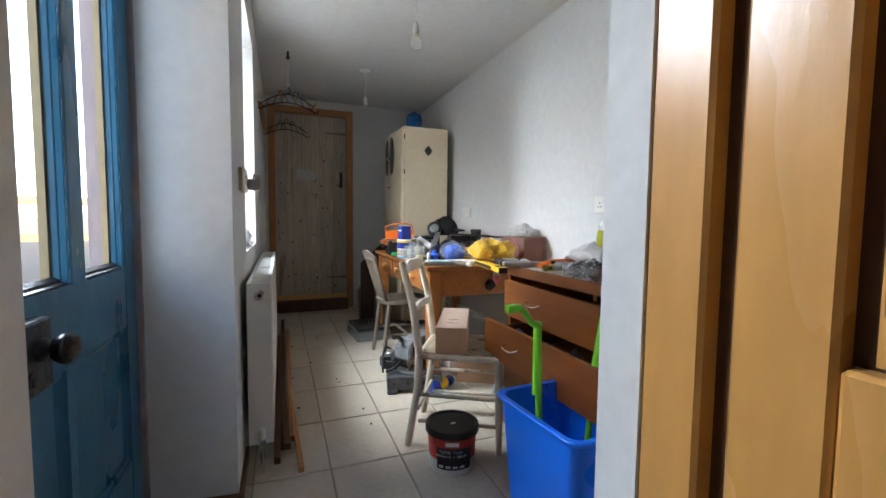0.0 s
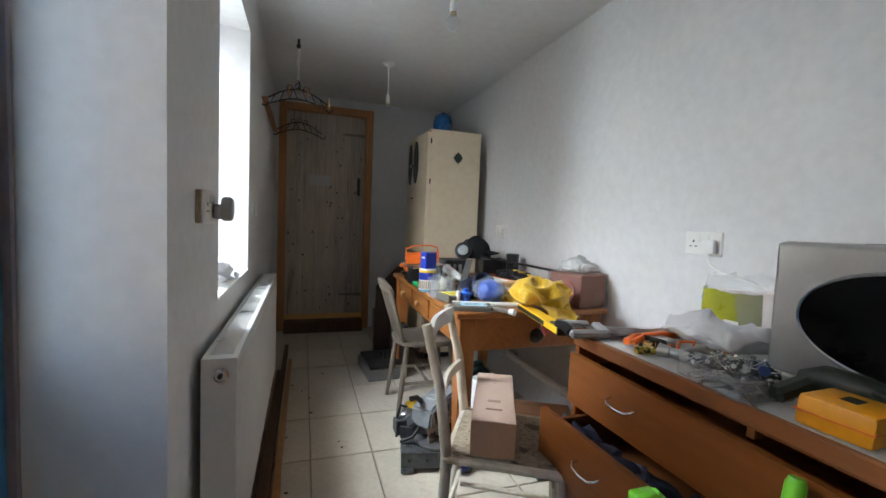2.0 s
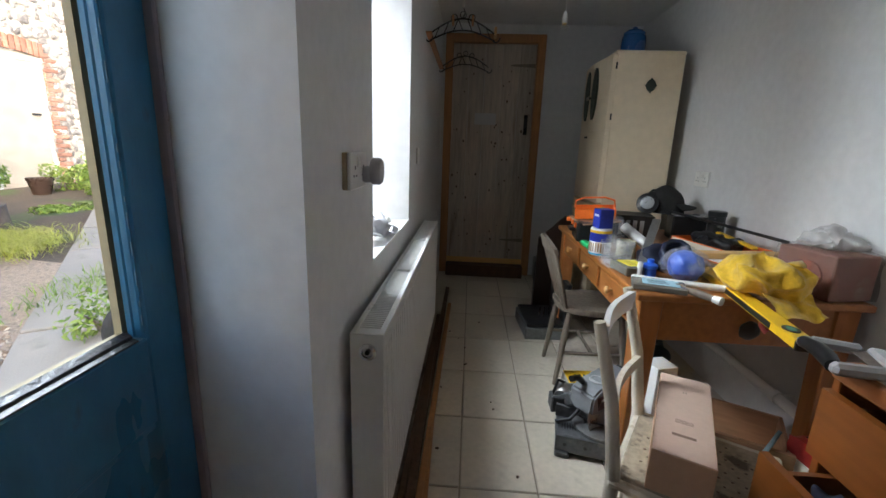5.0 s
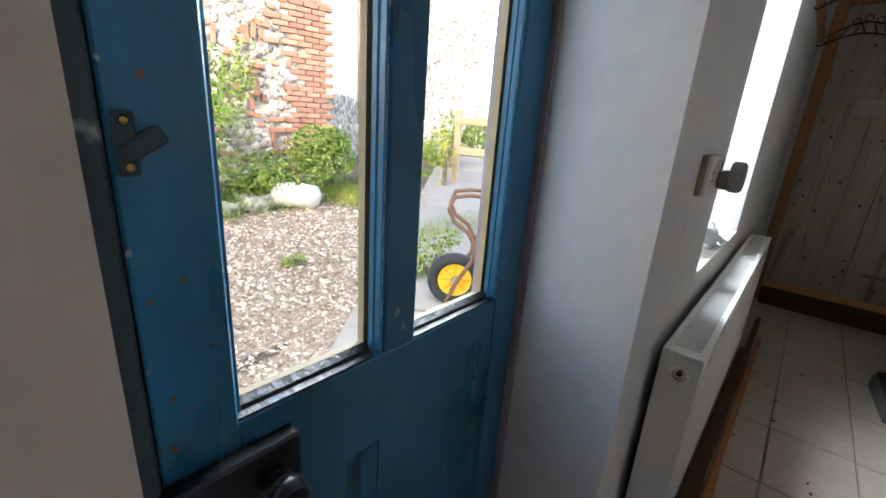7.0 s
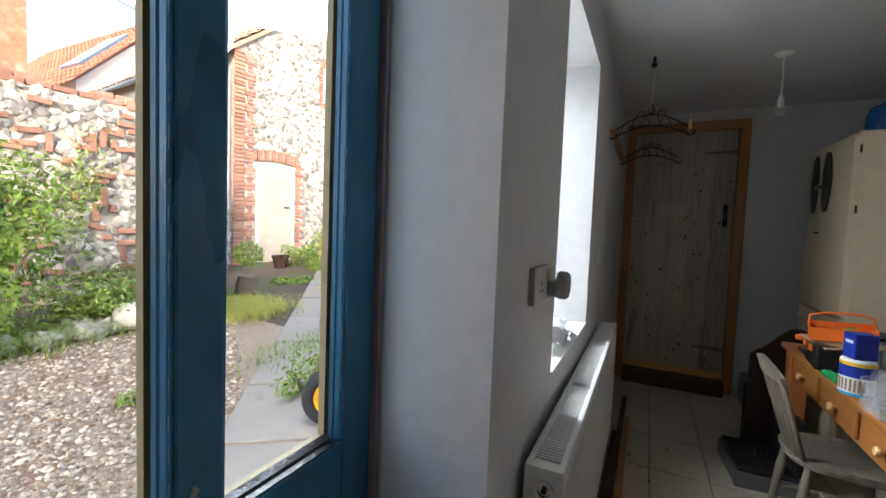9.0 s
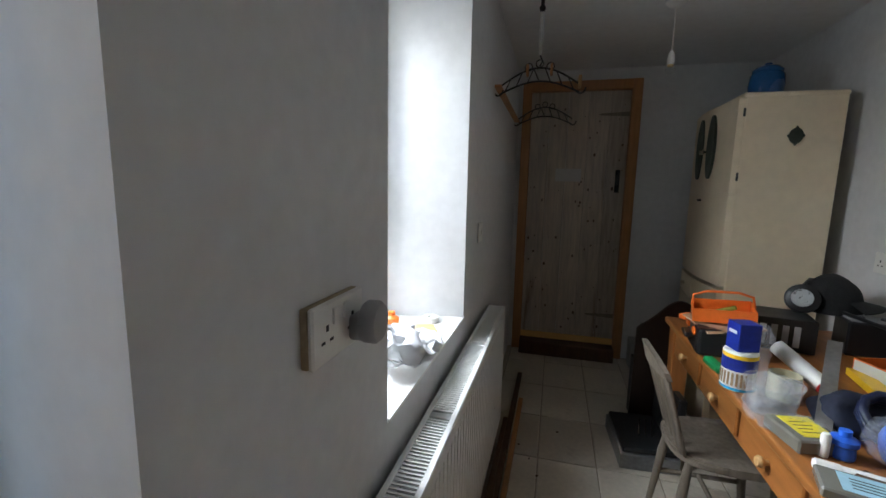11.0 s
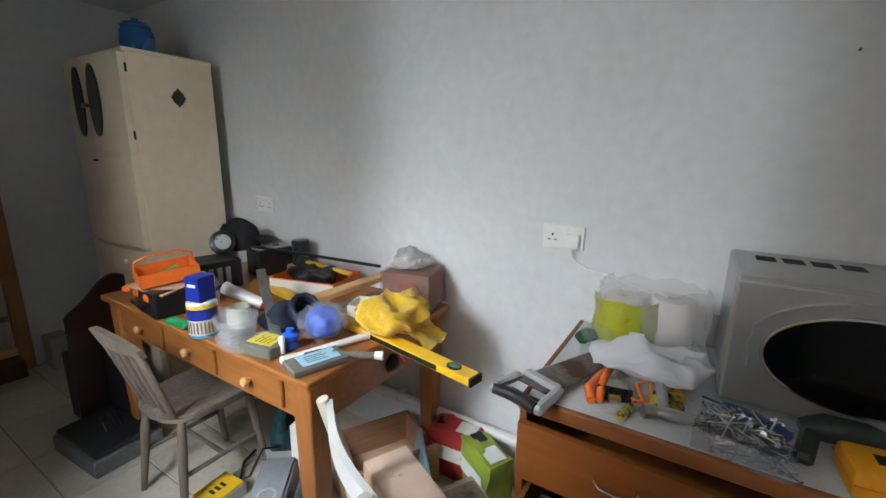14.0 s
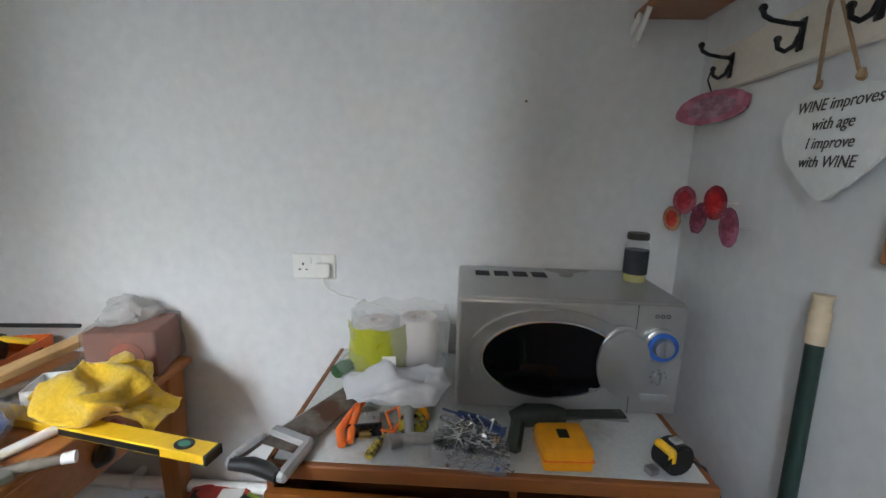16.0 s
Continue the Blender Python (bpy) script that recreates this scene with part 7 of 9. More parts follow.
# ---- on the floor ----
def mitre_saw():
    s = thing("mitre_saw", pose(0.80, 2.80, 0), "grey dusty mitre saw folded down on the tiles", "saw")
    gm = mat("cast_grey_metal", (0.10, 0.105, 0.11), 0.45, metal=0.4, vary=0.3, scale=9, stain=(0.22, 0.20, 0.175), stain_amount=0.38, stain_scale=9)
    # cast base: a flanged channel with feet
    m = pose(-0.14, -0.10, 0, 0, 0, -12)
    bm = B()
    box(bm, 0.0, 0.30, 0.0, 0.014, 0.018, 0.088, bevel=0.004, m=m)
    box(bm, 0.0, 0.30, 0.0, 0.19, 0.076, 0.092, bevel=0.005, m=m)
    box(bm, 0.0, 0.014, 0.0, 0.19, 0.018, 0.09, bevel=0.004, m=m)
    box(bm, 0.286, 0.30, 0.0, 0.19, 0.018, 0.09, bevel=0.004, m=m)
    base = part("base", bm, gm, s)
    for x, y in ((0.0, -0.012), (0.245, -0.012), (0.0, 0.15), (0.245, 0.15)):
        part("foot", bx(x, x + 0.055, y, y + 0.05, 0.0, 0.026, bevel=0.006, m=m), gm, base)
    for k in range(4):
        bm = B()
        lathe(bm, [(0, 0), (0.007, 0), (0.007, 0.001), (0, 0.001)], seg=12, m=m @ pose(0.035 + 0.075 * k, -0.0015, 0.055, 90, 0, 0))
        part("bolt_hole", bm, BLACK, base)
    for k in range(6):
        part("vent_slot", bx(0.02 + 0.010 * k, 0.025 + 0.010 * k, 0.045, 0.085, 0.0915, 0.093, m=m), BLACK, base)
    part("hand_hole", bx(0.19, 0.24, -0.0015, 0.002, 0.04, 0.07, m=m), BLACK, base)
    bm = B()
    lathe(bm, [(0, 0), (0.095, 0), (0.10, 0.004), (0.10, 0.012), (0.092, 0.016), (0.03, 0.016), (0.028, 0.012), (0, 0.012)], seg=40, m=m @ pose(0.16, 0.10, 0.092))
    tt = part("turntable", bm, mat("brushed_saw_table", (0.20, 0.20, 0.20), 0.35, metal=0.7, vary=0.2, scale=14), s, "dull metal turntable", smooth=40)
    part("kerf_slot", bx(-0.005, 0.005, -0.09, 0.09, 0, 0.001, m=m @ pose(0.16, 0.10, 0.1082, 0, 0, 40)), BLACK, tt)
    bm = B()
    prism(bm, [(-0.005, 0.092), (0.11, 0.092), (0.11, 0.15), (0.06, 0.158), (0.045, 0.135), (-0.005, 0.142)], 0.12, 0.135, axis='y', m=m)
    part("fence", bm, gm, s, "cast fence half")
    bm = B()
    prism(bm, [(0.19, 0.092), (0.305, 0.092), (0.305, 0.142), (0.25, 0.15), (0.19, 0.15)], 0.12, 0.135, axis='y', m=m)
    part("fence", bm, gm, s, "cast fence half")
    # blade under its guard
    bm = B()
    lathe(bm, [(0, 0), (0.105, 0), (0.105, 0.0025), (0, 0.0025)], seg=48, m=pose(0.06, -0.02, 0.135, 78, 0, 38))
    part("blade", bm, STEEL, s, "round steel saw blade", smooth=30)
    bm = B()
    n = 22
    arc = [(0.118 * math.cos(radians(-10 + 200 * k / n)), 0.118 * math.sin(radians(-10 + 200 * k / n))) for k in range(n + 1)]
    prism(bm, arc + [(-0.05, -0.03), (0.05, -0.03)], 0.012, 0.05, axis='y', m=pose(0.085, 0.02, 0.145, -8, 0, 38))
    part("blade_guard", bm, mat("smoky_guard", (0.10, 0.105, 0.11), 0.4, vary=0.25, scale=9), s, "smoky grey blade guard", smooth=40)
    # motor arm
    hm = Matrix.Translation((-0.05, -0.04, 0.205)) @ Matrix.Rotation(radians(37), 4, 'Z') @ Matrix.Rotation(radians(-4), 4, 'Y')
    bm = B()
    prism(bm, [(0.0, -0.045), (0.05, -0.058), (0.25, -0.058), (0.27, -0.03), (0.27, 0.04), (0.24, 0.056), (0.06, 0.050), (0.015, 0.030)], -0.055, 0.055, axis='y', m=hm)
    bmesh.ops.bevel(bm, geom=bm.edges[:], offset=0.008, segments=2, affect='EDGES')
    h = part("motor_housing", bm, mat("grey_saw_plastic", (0.20, 0.21, 0.22), 0.42, vary=0.12, scale=8), s, "grey plastic motor housing", smooth=35)
    pr = mat("dark_red_plate", (0.05, 0.012, 0.016), 0.35, vary=0.15)
    bm = B()
    prism(bm, [(0.045, -0.035), (0.145, -0.040), (0.150, 0.015), (0.035, 0.022)], -0.0575, -0.0545, axis='y', m=hm)
    rp = part("rating_plate", bm, pr, h, "dark red name plate")
    bm = B()
    box(bm, 0.058, 0.12, -0.0585, -0.0572, -0.002, 0.008, m=hm)
    lathe(bm, [(0, 0), (0.009, 0), (0.009, 0.001), (0, 0.001)], seg=14, m=hm @ pose(0.132, -0.0572, -0.02, 90, 0, 0))
    part("pale_print", bm, PLASTIC_W, rp)
    bm = B()
    lathe(bm, [(0, 0), (0.030, 0), (0.030, 0.003), (0.024, 0.004), (0.022, 0.001), (0, 0.001)], seg=26, m=hm @ pose(0.10, 0.0, 0.050))
    part("lock_cap", bm, PLASTIC_G, h, smooth=40)
    bm = B()
    tube(bm, [(-0.02, 0.03, 0.085), (0.02, 0.03, 0.075), (0.045, 0.025, 0.05)], 0.012, 10)
    for v in bm.verts:
        v.co = hm @ v.co
    part("grip", bm, BLACK, h, "black trigger grip", smooth=50)
    # silver motor end with its bracket
    bm = B()
    lathe(bm, [(0, 0), (0.030, 0), (0.036, 0.008), (0.036, 0.05), (0.030, 0.062), (0.018, 0.066), (0, 0.066)], seg=24, m=pose(-0.085, 0.085, 0.135, 80, 0, 150))
    part("end_cover", bm, STEEL, s, "silver motor end cover", smooth=40)
    bm = B()
    box(bm, -0.135, -0.05, 0.035, 0.05, 0.09, 0.165, bevel=0.006)
    box(bm, -0.135, -0.12, 0.035, 0.11, 0.09, 0.15, bevel=0.005)
    part("bracket", bm, gm, s)
    bm = B()
    bar(bm, (-0.09, 0.10, 0.10), (-0.06, 0.0, 0.185), 0.03, 0.05, 0.006)
    part("hinge_arm", bm, gm, s)
    for pts, r in (([(-0.13, -0.03, 0.10), (-0.08, -0.05, 0.125), (-0.02, -0.01, 0.17), (0.03, 0.02, 0.16)], 0.007),
                   ([(-0.11, 0.13, 0.04), (-0.125, 0.10, 0.12), (-0.10, 0.11, 0.20), (-0.06, 0.14, 0.17), (-0.02, 0.15, 0.10), (0.03, 0.14, 0.02)], 0.006),
                   ([(-0.04, -0.03, 0.13), (0.04, -0.07, 0.12), (0.13, -0.12, 0.10), (0.17, -0.15, 0.02)], 0.004)):
        bm = B()
        fine = []
        for a, b in zip(pts, pts[1:]):
            fine += [tuple(Vector(a).lerp(Vector(b), k / 4)) for k in range(4)]
        tube(bm, fine + [pts[-1]], r, 8)
        part("power_cord", bm, BLACK, s, smooth=60)


mitre_saw()
sc = thing("spray_can", pose(0.885, 2.640, 0.031, 0, 90, 25), "blue and yellow spray can lying by the saw", "can")
bm = B()
lathe(bm, [(0, 0), (0.029, 0), (0.031, 0.004), (0.031, 0.15), (0.024, 0.166), (0, 0.166)], seg=24)
part("body", bm, mat("deep_blue_tin", (0.01, 0.03, 0.25), 0.3, vary=0.1), sc, smooth=40)
bm = B()
lathe(bm, [(0.0313, 0.05), (0.0316, 0.05), (0.0316, 0.11), (0.0313, 0.11)], seg=24)
part("yellow_band", bm, YELLOW_P, sc, "yellow label band", smooth=40)
bm = B()
lathe(bm, [(0, 0.166), (0.012, 0.166), (0.012, 0.19), (0, 0.19)], seg=14)
part("nozzle", bm, PLASTIC_W, sc, smooth=40)
yb = thing("yellow_fixings_box", pose(0.880, 3.205, 0, 0, 0, 4), "grey and yellow fixings box on the tiles", "box")
part("tray", bx(-0.075, 0.075, -0.06, 0.06, 0, 0.05, bevel=0.003), PLASTIC_G, yb)
part("lid", bx(-0.07, 0.07, -0.055, 0.055, 0.05, 0.058, bevel=0.002), YELLOW_P, yb, "yellow lid")
bm = B()
for k in range(3):
    box(bm, -0.03 + 0.022 * k, -0.018 + 0.022 * k, -0.015, 0.015, 0.058, 0.0588)
tagged(part("print_marks", bm, DARK_TXT, yb), kind="stuff")


def green_grinder():
    g = thing("green_power_tool", pose(1.20, 3.20, 0, 0, 0, 40), "dark green corded power tool under the table", "power tool")
    dg = mat("bottle_green_plastic", (0.015, 0.055, 0.06), 0.45, vary=0.2, scale=10)
    bm = B()
    tube(bm, [(-0.13, 0, 0.12), (-0.05, 0, 0.16), (0.05, 0, 0.18), (0.11, 0, 0.16)], [0.045, 0.06, 0.06, 0.045], 16)
    part("body", bm, dg, g, smooth=50)
    bm = B()
    tube(bm, [(-0.10, 0, 0.16), (-0.11, 0, 0.235), (-0.04, 0, 0.27), (0.05, 0, 0.26), (0.08, 0, 0.21)], 0.018, 10)
    part("top_handle", bm, dg, g, smooth=50)
    part("base_plate", bx(-0.16, 0.16, -0.06, 0.06, 0.0, 0.014, bevel=0.003), STEEL, g)
    part("shoe", bx(-0.12, 0.12, -0.05, 0.05, 0.014, 0.10, bevel=0.012), PLASTIC_G, g)
    bm = B()
    tube(bm, [(-0.13, 0, 0.13), (-0.20, 0.05, 0.18), (-0.22, 0.10, 0.08), (-0.16, 0.16, 0.012), (-0.05, 0.18, 0.01), (0.02, 0.15, 0.012)], 0.005, 8)
    part("power_cord", bm, BLACK, g, smooth=50)


green_grinder()
bm = B()
bar(bm, (0.93, 2.83, 0.03), (1.12, 3.17, 0.10), 0.10, 0.02, 0.003)
solid("grey_sheet_offcut", bm, PLASTIC_G, "grey plastic sheet offcut propped under the table", "offcut")


DRAWER_WOOD = mat("drawer_softwood", (0.32, 0.17, 0.09), 0.7, vary=0.2, scale=5, stretch=(0.15, 1, 1), bump=0.1)


def loose_drawer():
    d = thing("loose_drawer", pose(1.32, 2.78, 0, 0, 0, -28), "loose brown wooden drawer standing on the floor", "drawer")
    for nm, a in (("front", (-0.19, 0.19, -0.15, -0.132, 0.0, 0.17)), ("side", (-0.19, -0.178, -0.132, 0.15, 0.0, 0.15)), ("side", (0.178, 0.19, -0.132, 0.15, 0.0, 0.15)), ("back", (-0.178, 0.178, 0.138, 0.15, 0.0, 0.15)), ("base", (-0.178, 0.178, -0.132, 0.138, 0.004, 0.012))):
        part(nm, bx(*a, bevel=0.001), DRAWER_WOOD if nm != "base" else CARD, d)


loose_drawer()
bm = B()
box(bm, -0.14, 0.14, -0.006, 0.006, 0, 0.20, bevel=0.002, m=pose(1.30, 2.60, 0.002, 12, 0, 42))
solid("pale_blue_board", bm, mat("pale_blue_paint", (0.22, 0.33, 0.38), 0.7, vary=0.15, scale=6), "pale blue painted board on edge", "board")
bm = B()
box(bm, -0.05, 0.05, -0.05, 0.05, 0, 0.25, bevel=0.002, m=pose(1.16, 3.02, 0.001, 0, 0, 15))
solid("white_carton", bm, PLASTIC_W, "small white carton under the table", "box")
for x, y, rz, sd, col, alt, lab in ((1.455, 2.375, -30, 0.0, (0.26, 0.34, 0.04), (0.66, 0.68, 0.66), "lime and white"), (1.505, 2.53, 5, 4.0, (0.42, 0.035, 0.03), (0.60, 0.58, 0.55), "red and white")):
    bm = B()
    box(bm, -0.055, 0.055, -0.105, 0.105, 0.0, 0.21)
    bmesh.ops.subdivide_edges(bm, edges=bm.edges[:], cuts=9, use_grid_fill=True)
    crumple(bm, 0.016, 11, sd)
    crumple(bm, 0.005, 42, sd + 1)
    for v in bm.verts:
        v.co.z = max(v.co.z, 0.001)
    sk = thing("compost_sack", pose(x, y, 0, 0, 0, rz), "crumpled printed plastic sack in " + lab, "sack")
    part("bag", bm, mat("sack_film_" + lab.split()[0], col, 0.4, vary=0.1, stain=alt, stain_amount=0.35, stain_scale=7), sk, smooth=60)
    for a in ((-0.035, 0.035, -0.09, -0.01, 0.2135, 0.2165), (-0.02, 0.03, 0.03, 0.085, 0.2135, 0.2165), (-0.064, -0.061, -0.07, 0.07, 0.09, 0.15)):
        part("printed_panel", bx(*a), PLASTIC_W if a[0] < -0.03 else DARK_TXT, sk)


# black case, dark stand, boxes near the cabinet


def black_case():
    c = thing("open_tool_case", pose(0.79, 3.90, 0, 0, 0, 4), "open aluminium-edged black tool case on the tiles", "case")
    part("tray", bx(-0.13, 0.13, -0.18, 0.18, 0, 0.075, bevel=0.004), mat("aluminium_trim", (0.20, 0.205, 0.21), 0.4, metal=0.5, vary=0.2), c)
    part("foam", bx(-0.12, 0.12, -0.17, 0.17, 0.075, 0.10, bevel=0.006), BLACK, c, "black foam lining")
    part("open_lid", bx(0.10, 0.135, -0.17, 0.18, 0.10, 0.36, bevel=0.006), BLACK, c)
    for k in range(3):
        bm = B()
        rod(bm, (-0.02 + 0.03 * k, -0.05, 0.103), (0.02 + 0.03 * k, 0.10, 0.103), 0.007, seg=8)
        part("drill_bit", bm, CHROME, c, smooth=40)


black_case()
bm = B()
n = 12
prof = [(0.0, 0.0), (0.24, 0.0), (0.24, 0.72)] + [(0.24 - 0.24 * k / n, 0.72 - 0.14 * (k / n) ** 2 + 0.02 * math.sin(2 * math.pi * k / n)) for k in range(1, n)] + [(0.0, 0.57)]
prism(bm, prof, 0, 0.02, axis='y')
solid("dark_wood_panel", bm, mat("dark_mahogany", (0.022, 0.008, 0.005), 0.4, vary=0.3, scale=5, stretch=(1, 1, 0.2)), "dark mahogany shaped panel leaning by the cabinet", "panel", m=pose(0.765, 4.105, 0.001, 3, 0, 0))
bm = B()
box(bm, 0, 0.20, 0, 0.16, 0, 0.34, bevel=0.004)
solid("black_box", bm, BLACK, "tall black box standing behind the case", "box", m=pose(0.80, 4.16, 0, 0, 0, 3))
bm = B()
box(bm, 0, 0.10, 0, 0.14, 0, 0.20, bevel=0.004)
solid("grey_box", bm, PLASTIC_G, "small grey box at the end wall", "box", m=pose(0.90, 4.93, 0, 0, 0, 0))

# timber offcuts beside the radiator
rng = random.Random(2)
for k, (x, y0, y1, z, w, h) in enumerate(((0.135, 2.30, 4.55, 0.016, 0.028, 0.030), (0.170, 2.36, 4.20, 0.014, 0.024, 0.026), (0.150, 2.24, 3.40, 0.046, 0.030, 0.026), (0.198, 2.12, 2.95, 0.012, 0.020, 0.022), (0.115, 2.15, 3.9, 0.045, 0.022, 0.026))):
    bm = B()
    bar(bm, (x, y0, z), (x + rng.uniform(-0.03, 0.012), y1, z + 0.002), w, h, 0.002)
    solid("timber_strip", bm, PINE if k % 2 else ORANGE_DARK, "long brown timber strip on the floor by the radiator", "timber", group="timber strips")
rng = random.Random(9)
for k in range(14):
    bm = B()
    blob(bm, (0, 0, 0.004), (rng.uniform(0.004, 0.012), rng.uniform(0.003, 0.008), 0.004), 1)
    crumple(bm, 0.003, 200, k)
    solid("debris_crumb", bm, KNOT, "crumb of dark debris on the tiles", "debris", m=pose(rng.uniform(0.15, 0.55), rng.uniform(2.2, 4.0), 0.0, 0, 0, rng.uniform(0, 360)), group="floor debris")
bm = B()
lathe(bm, [(0, 0), (0.004, 0), (0.003, 0.004), (0, 0.005)], seg=10, m=pose(XR, 1.52, 1.562, 0, -90, 0))
solid("wall_nail", bm, RUST, "rusty nail head in the plaster", "nail")

# ---- the yard outside ----
def gz(x, y):
    """Height of the ground outdoors."""
    d = math.hypot(min(x + 0.3, 0.0), max(y - 1.6, 0.0) if x < -0.3 else 0.0)
    return -0.13 + 0.066 * min(max(d - 1.6, 0.0), 8.5)


SOIL = mat("garden_soil", (0.10, 0.075, 0.05), 0.95, vary=0.3, scale=2, fine=30, bump=0.6, bump_scale=20, stain=(0.08, 0.11, 0.03), stain_amount=0.5, stain_scale=1.3)
PEBBLE = island_tint(mat("flint_gravel", (0.50, 0.42, 0.315), 0.75, vary=0.15, scale=30, fine=120), 0.45, (0.24, 0.155, 0.095))
FLINT = island_tint(mat("knapped_flint", (0.50, 0.45, 0.385), 0.55, vary=0.25, scale=12, fine=60, bump=0.3, bump_scale=30), 0.35, (0.22, 0.19, 0.165))
MORTAR = mat("lime_mortar", (0.47, 0.40, 0.315), 0.95, vary=0.2, scale=4, fine=40, bump=0.6, bump_scale=30)
BRICK = mat("red_brick", (0.36, 0.175, 0.115), 0.85, vary=0.2, scale=8, fine=60, bump=0.3, bump_scale=50, rnd=0.3, stain=(0.42, 0.33, 0.26), stain_amount=0.25, stain_scale=9)
SLAB = mat("grey_concrete_slab", (0.31, 0.275, 0.225), 0.9, vary=0.15, scale=3, fine=70, bump=0.3, bump_scale=60, rnd=0.06, stain=(0.17, 0.15, 0.11), stain_amount=0.3, stain_scale=2.5)
ROCK = mat("pale_garden_rock", (0.45, 0.42, 0.37), 0.85, vary=0.2, scale=9, fine=50, bump=0.5, bump_scale=20, stain=(0.16, 0.15, 0.12), stain_amount=0.3, stain_scale=7)
PANTILE = island_tint(mat("red_pantile", (0.40, 0.12, 0.06), 0.8, vary=0.2, scale=6, fine=40), 0.25)
# the outbuilding roof's sunlit paleness is put into this buff colour
PANTILE_B = island_tint(mat("sunlit_buff_pantile", (0.50, 0.33, 0.20), 0.85, vary=0.2, scale=6, fine=40), 0.2)


def leaf_mat(name, col, alt):
    return island_tint(mat(name, col, 0.55, vary=0.15, scale=9), 0.4, alt)


LEAF = leaf_mat("shrub_leaf", (0.16, 0.26, 0.025), (0.26, 0.35, 0.05))
LEAF_B = leaf_mat("weed_leaf", (0.15, 0.24, 0.03), (0.26, 0.33, 0.06))
STRAW = leaf_mat("yellow_grass_blade", (0.40, 0.42, 0.05), (0.46, 0.44, 0.12))

xs = [-400, -120, -60, -30] + [-20 + 0.5 * k for k in range(40)] + [-0.25, 2.2, 20, 60, 400]
ys = [-400, -100, -30, -12] + [-6 + 0.5 * k for k in range(46)] + [20, 40, 120, 400]
bm = B()
gv = [[bm.verts.new((x, y, gz(x, y))) for y in ys] for x in xs]
for i in range(len(xs) - 1):
    for j in range(len(ys) - 1):
        bm.faces.new((gv[i][j], gv[i + 1][j], gv[i + 1][j + 1], gv[i][j + 1]))
structure("ground", bm, SOIL, "earth ground of the garden", "ground", smooth=60)


def scatter_mesh(name, verts, faces, material, label, category):
    me = bpy.data.meshes.new(name)
    me.from_pydata(verts, [], faces)
    me.materials.append(material)
    return tagged(new(name, me), label, category, kind="stuff")


PATH_DIR = Vector((-0.60, 0.80))
PATH_RIGHT = Vector((0.80, 0.60))
PATH_EDGE = Vector((-1.36, 2.09))


def on_path(x, y):
    p = Vector((x, y)) - PATH_EDGE
    return 0.0 < p.dot(PATH_RIGHT) < 0.92 and p.dot(PATH_DIR) > -1.0


bm = B()
gx = [-0.4 - 0.2 * k for k in range(20)]
gy = [0.4 + 0.2 * k for k in range(22)]
gvv = [[bm.verts.new((x, y, gz(x, y) + 0.004)) for y in gy] for x in gx]
for i in range(len(gx) - 1):
    for j in range(len(gy) - 1):
        bm.faces.new((gvv[i][j], gvv[i + 1][j], gvv[i + 1][j + 1], gvv[i][j + 1]))
structure("gravel_bed", bm, mat("fine_gravel", (0.34, 0.255, 0.175), 0.9, vary=0.4, scale=40, fine=110, bump=0.8, bump_scale=70, stain=(0.20, 0.155, 0.12), stain_amount=0.45, stain_scale=30), "bed of fine flint gravel", "ground", smooth=60)


def gravel():
    rng = random.Random(21)
    verts, faces = [], []
    n = 0
    while n < 20000:
        u = rng.random() ** 1.5
        x, y = -0.42 - 4.2 * u, rng.uniform(0.6, 1.6 + 3.0 * u + 0.4)
        if on_path(x, y) or x < -4.25 - 0.2 * math.sin(y * 3):
            continue
        s = rng.uniform(0.008, 0.022) * (1.0 if u < 0.4 else 1.35)
        a = rng.uniform(0, math.tau)
        ca, sa = math.cos(a), math.sin(a)
        e, h = rng.uniform(0.55, 0.95), rng.uniform(0.3, 0.55)
        z = gz(x, y) + rng.uniform(0.0, 0.012)
        b = len(verts)
        for px, py, pz in ((1, 0, 0.1), (0.3, e, -0.1), (-0.9, 0.25 * e, 0.1), (-0.25, -e, -0.05), (0.15, 0.1, h), (-0.1, -0.1, -h)):
            jx, jy = px * s * rng.uniform(0.8, 1.2), py * s * rng.uniform(0.8, 1.2)
            verts.append((x + jx * ca - jy * sa, y + jx * sa + jy * ca, z + pz * s * 1.3))
        faces += [(b, b + 1, b + 4), (b + 1, b + 2, b + 4), (b + 2, b + 3, b + 4), (b + 3, b, b + 4), (b + 1, b, b + 5), (b + 2, b + 1, b + 5), (b + 3, b + 2, b + 5), (b, b + 3, b + 5)]
        n += 1
    scatter_mesh("gravel", verts, faces, PEBBLE, "loose buff and grey flint gravel", "gravel")


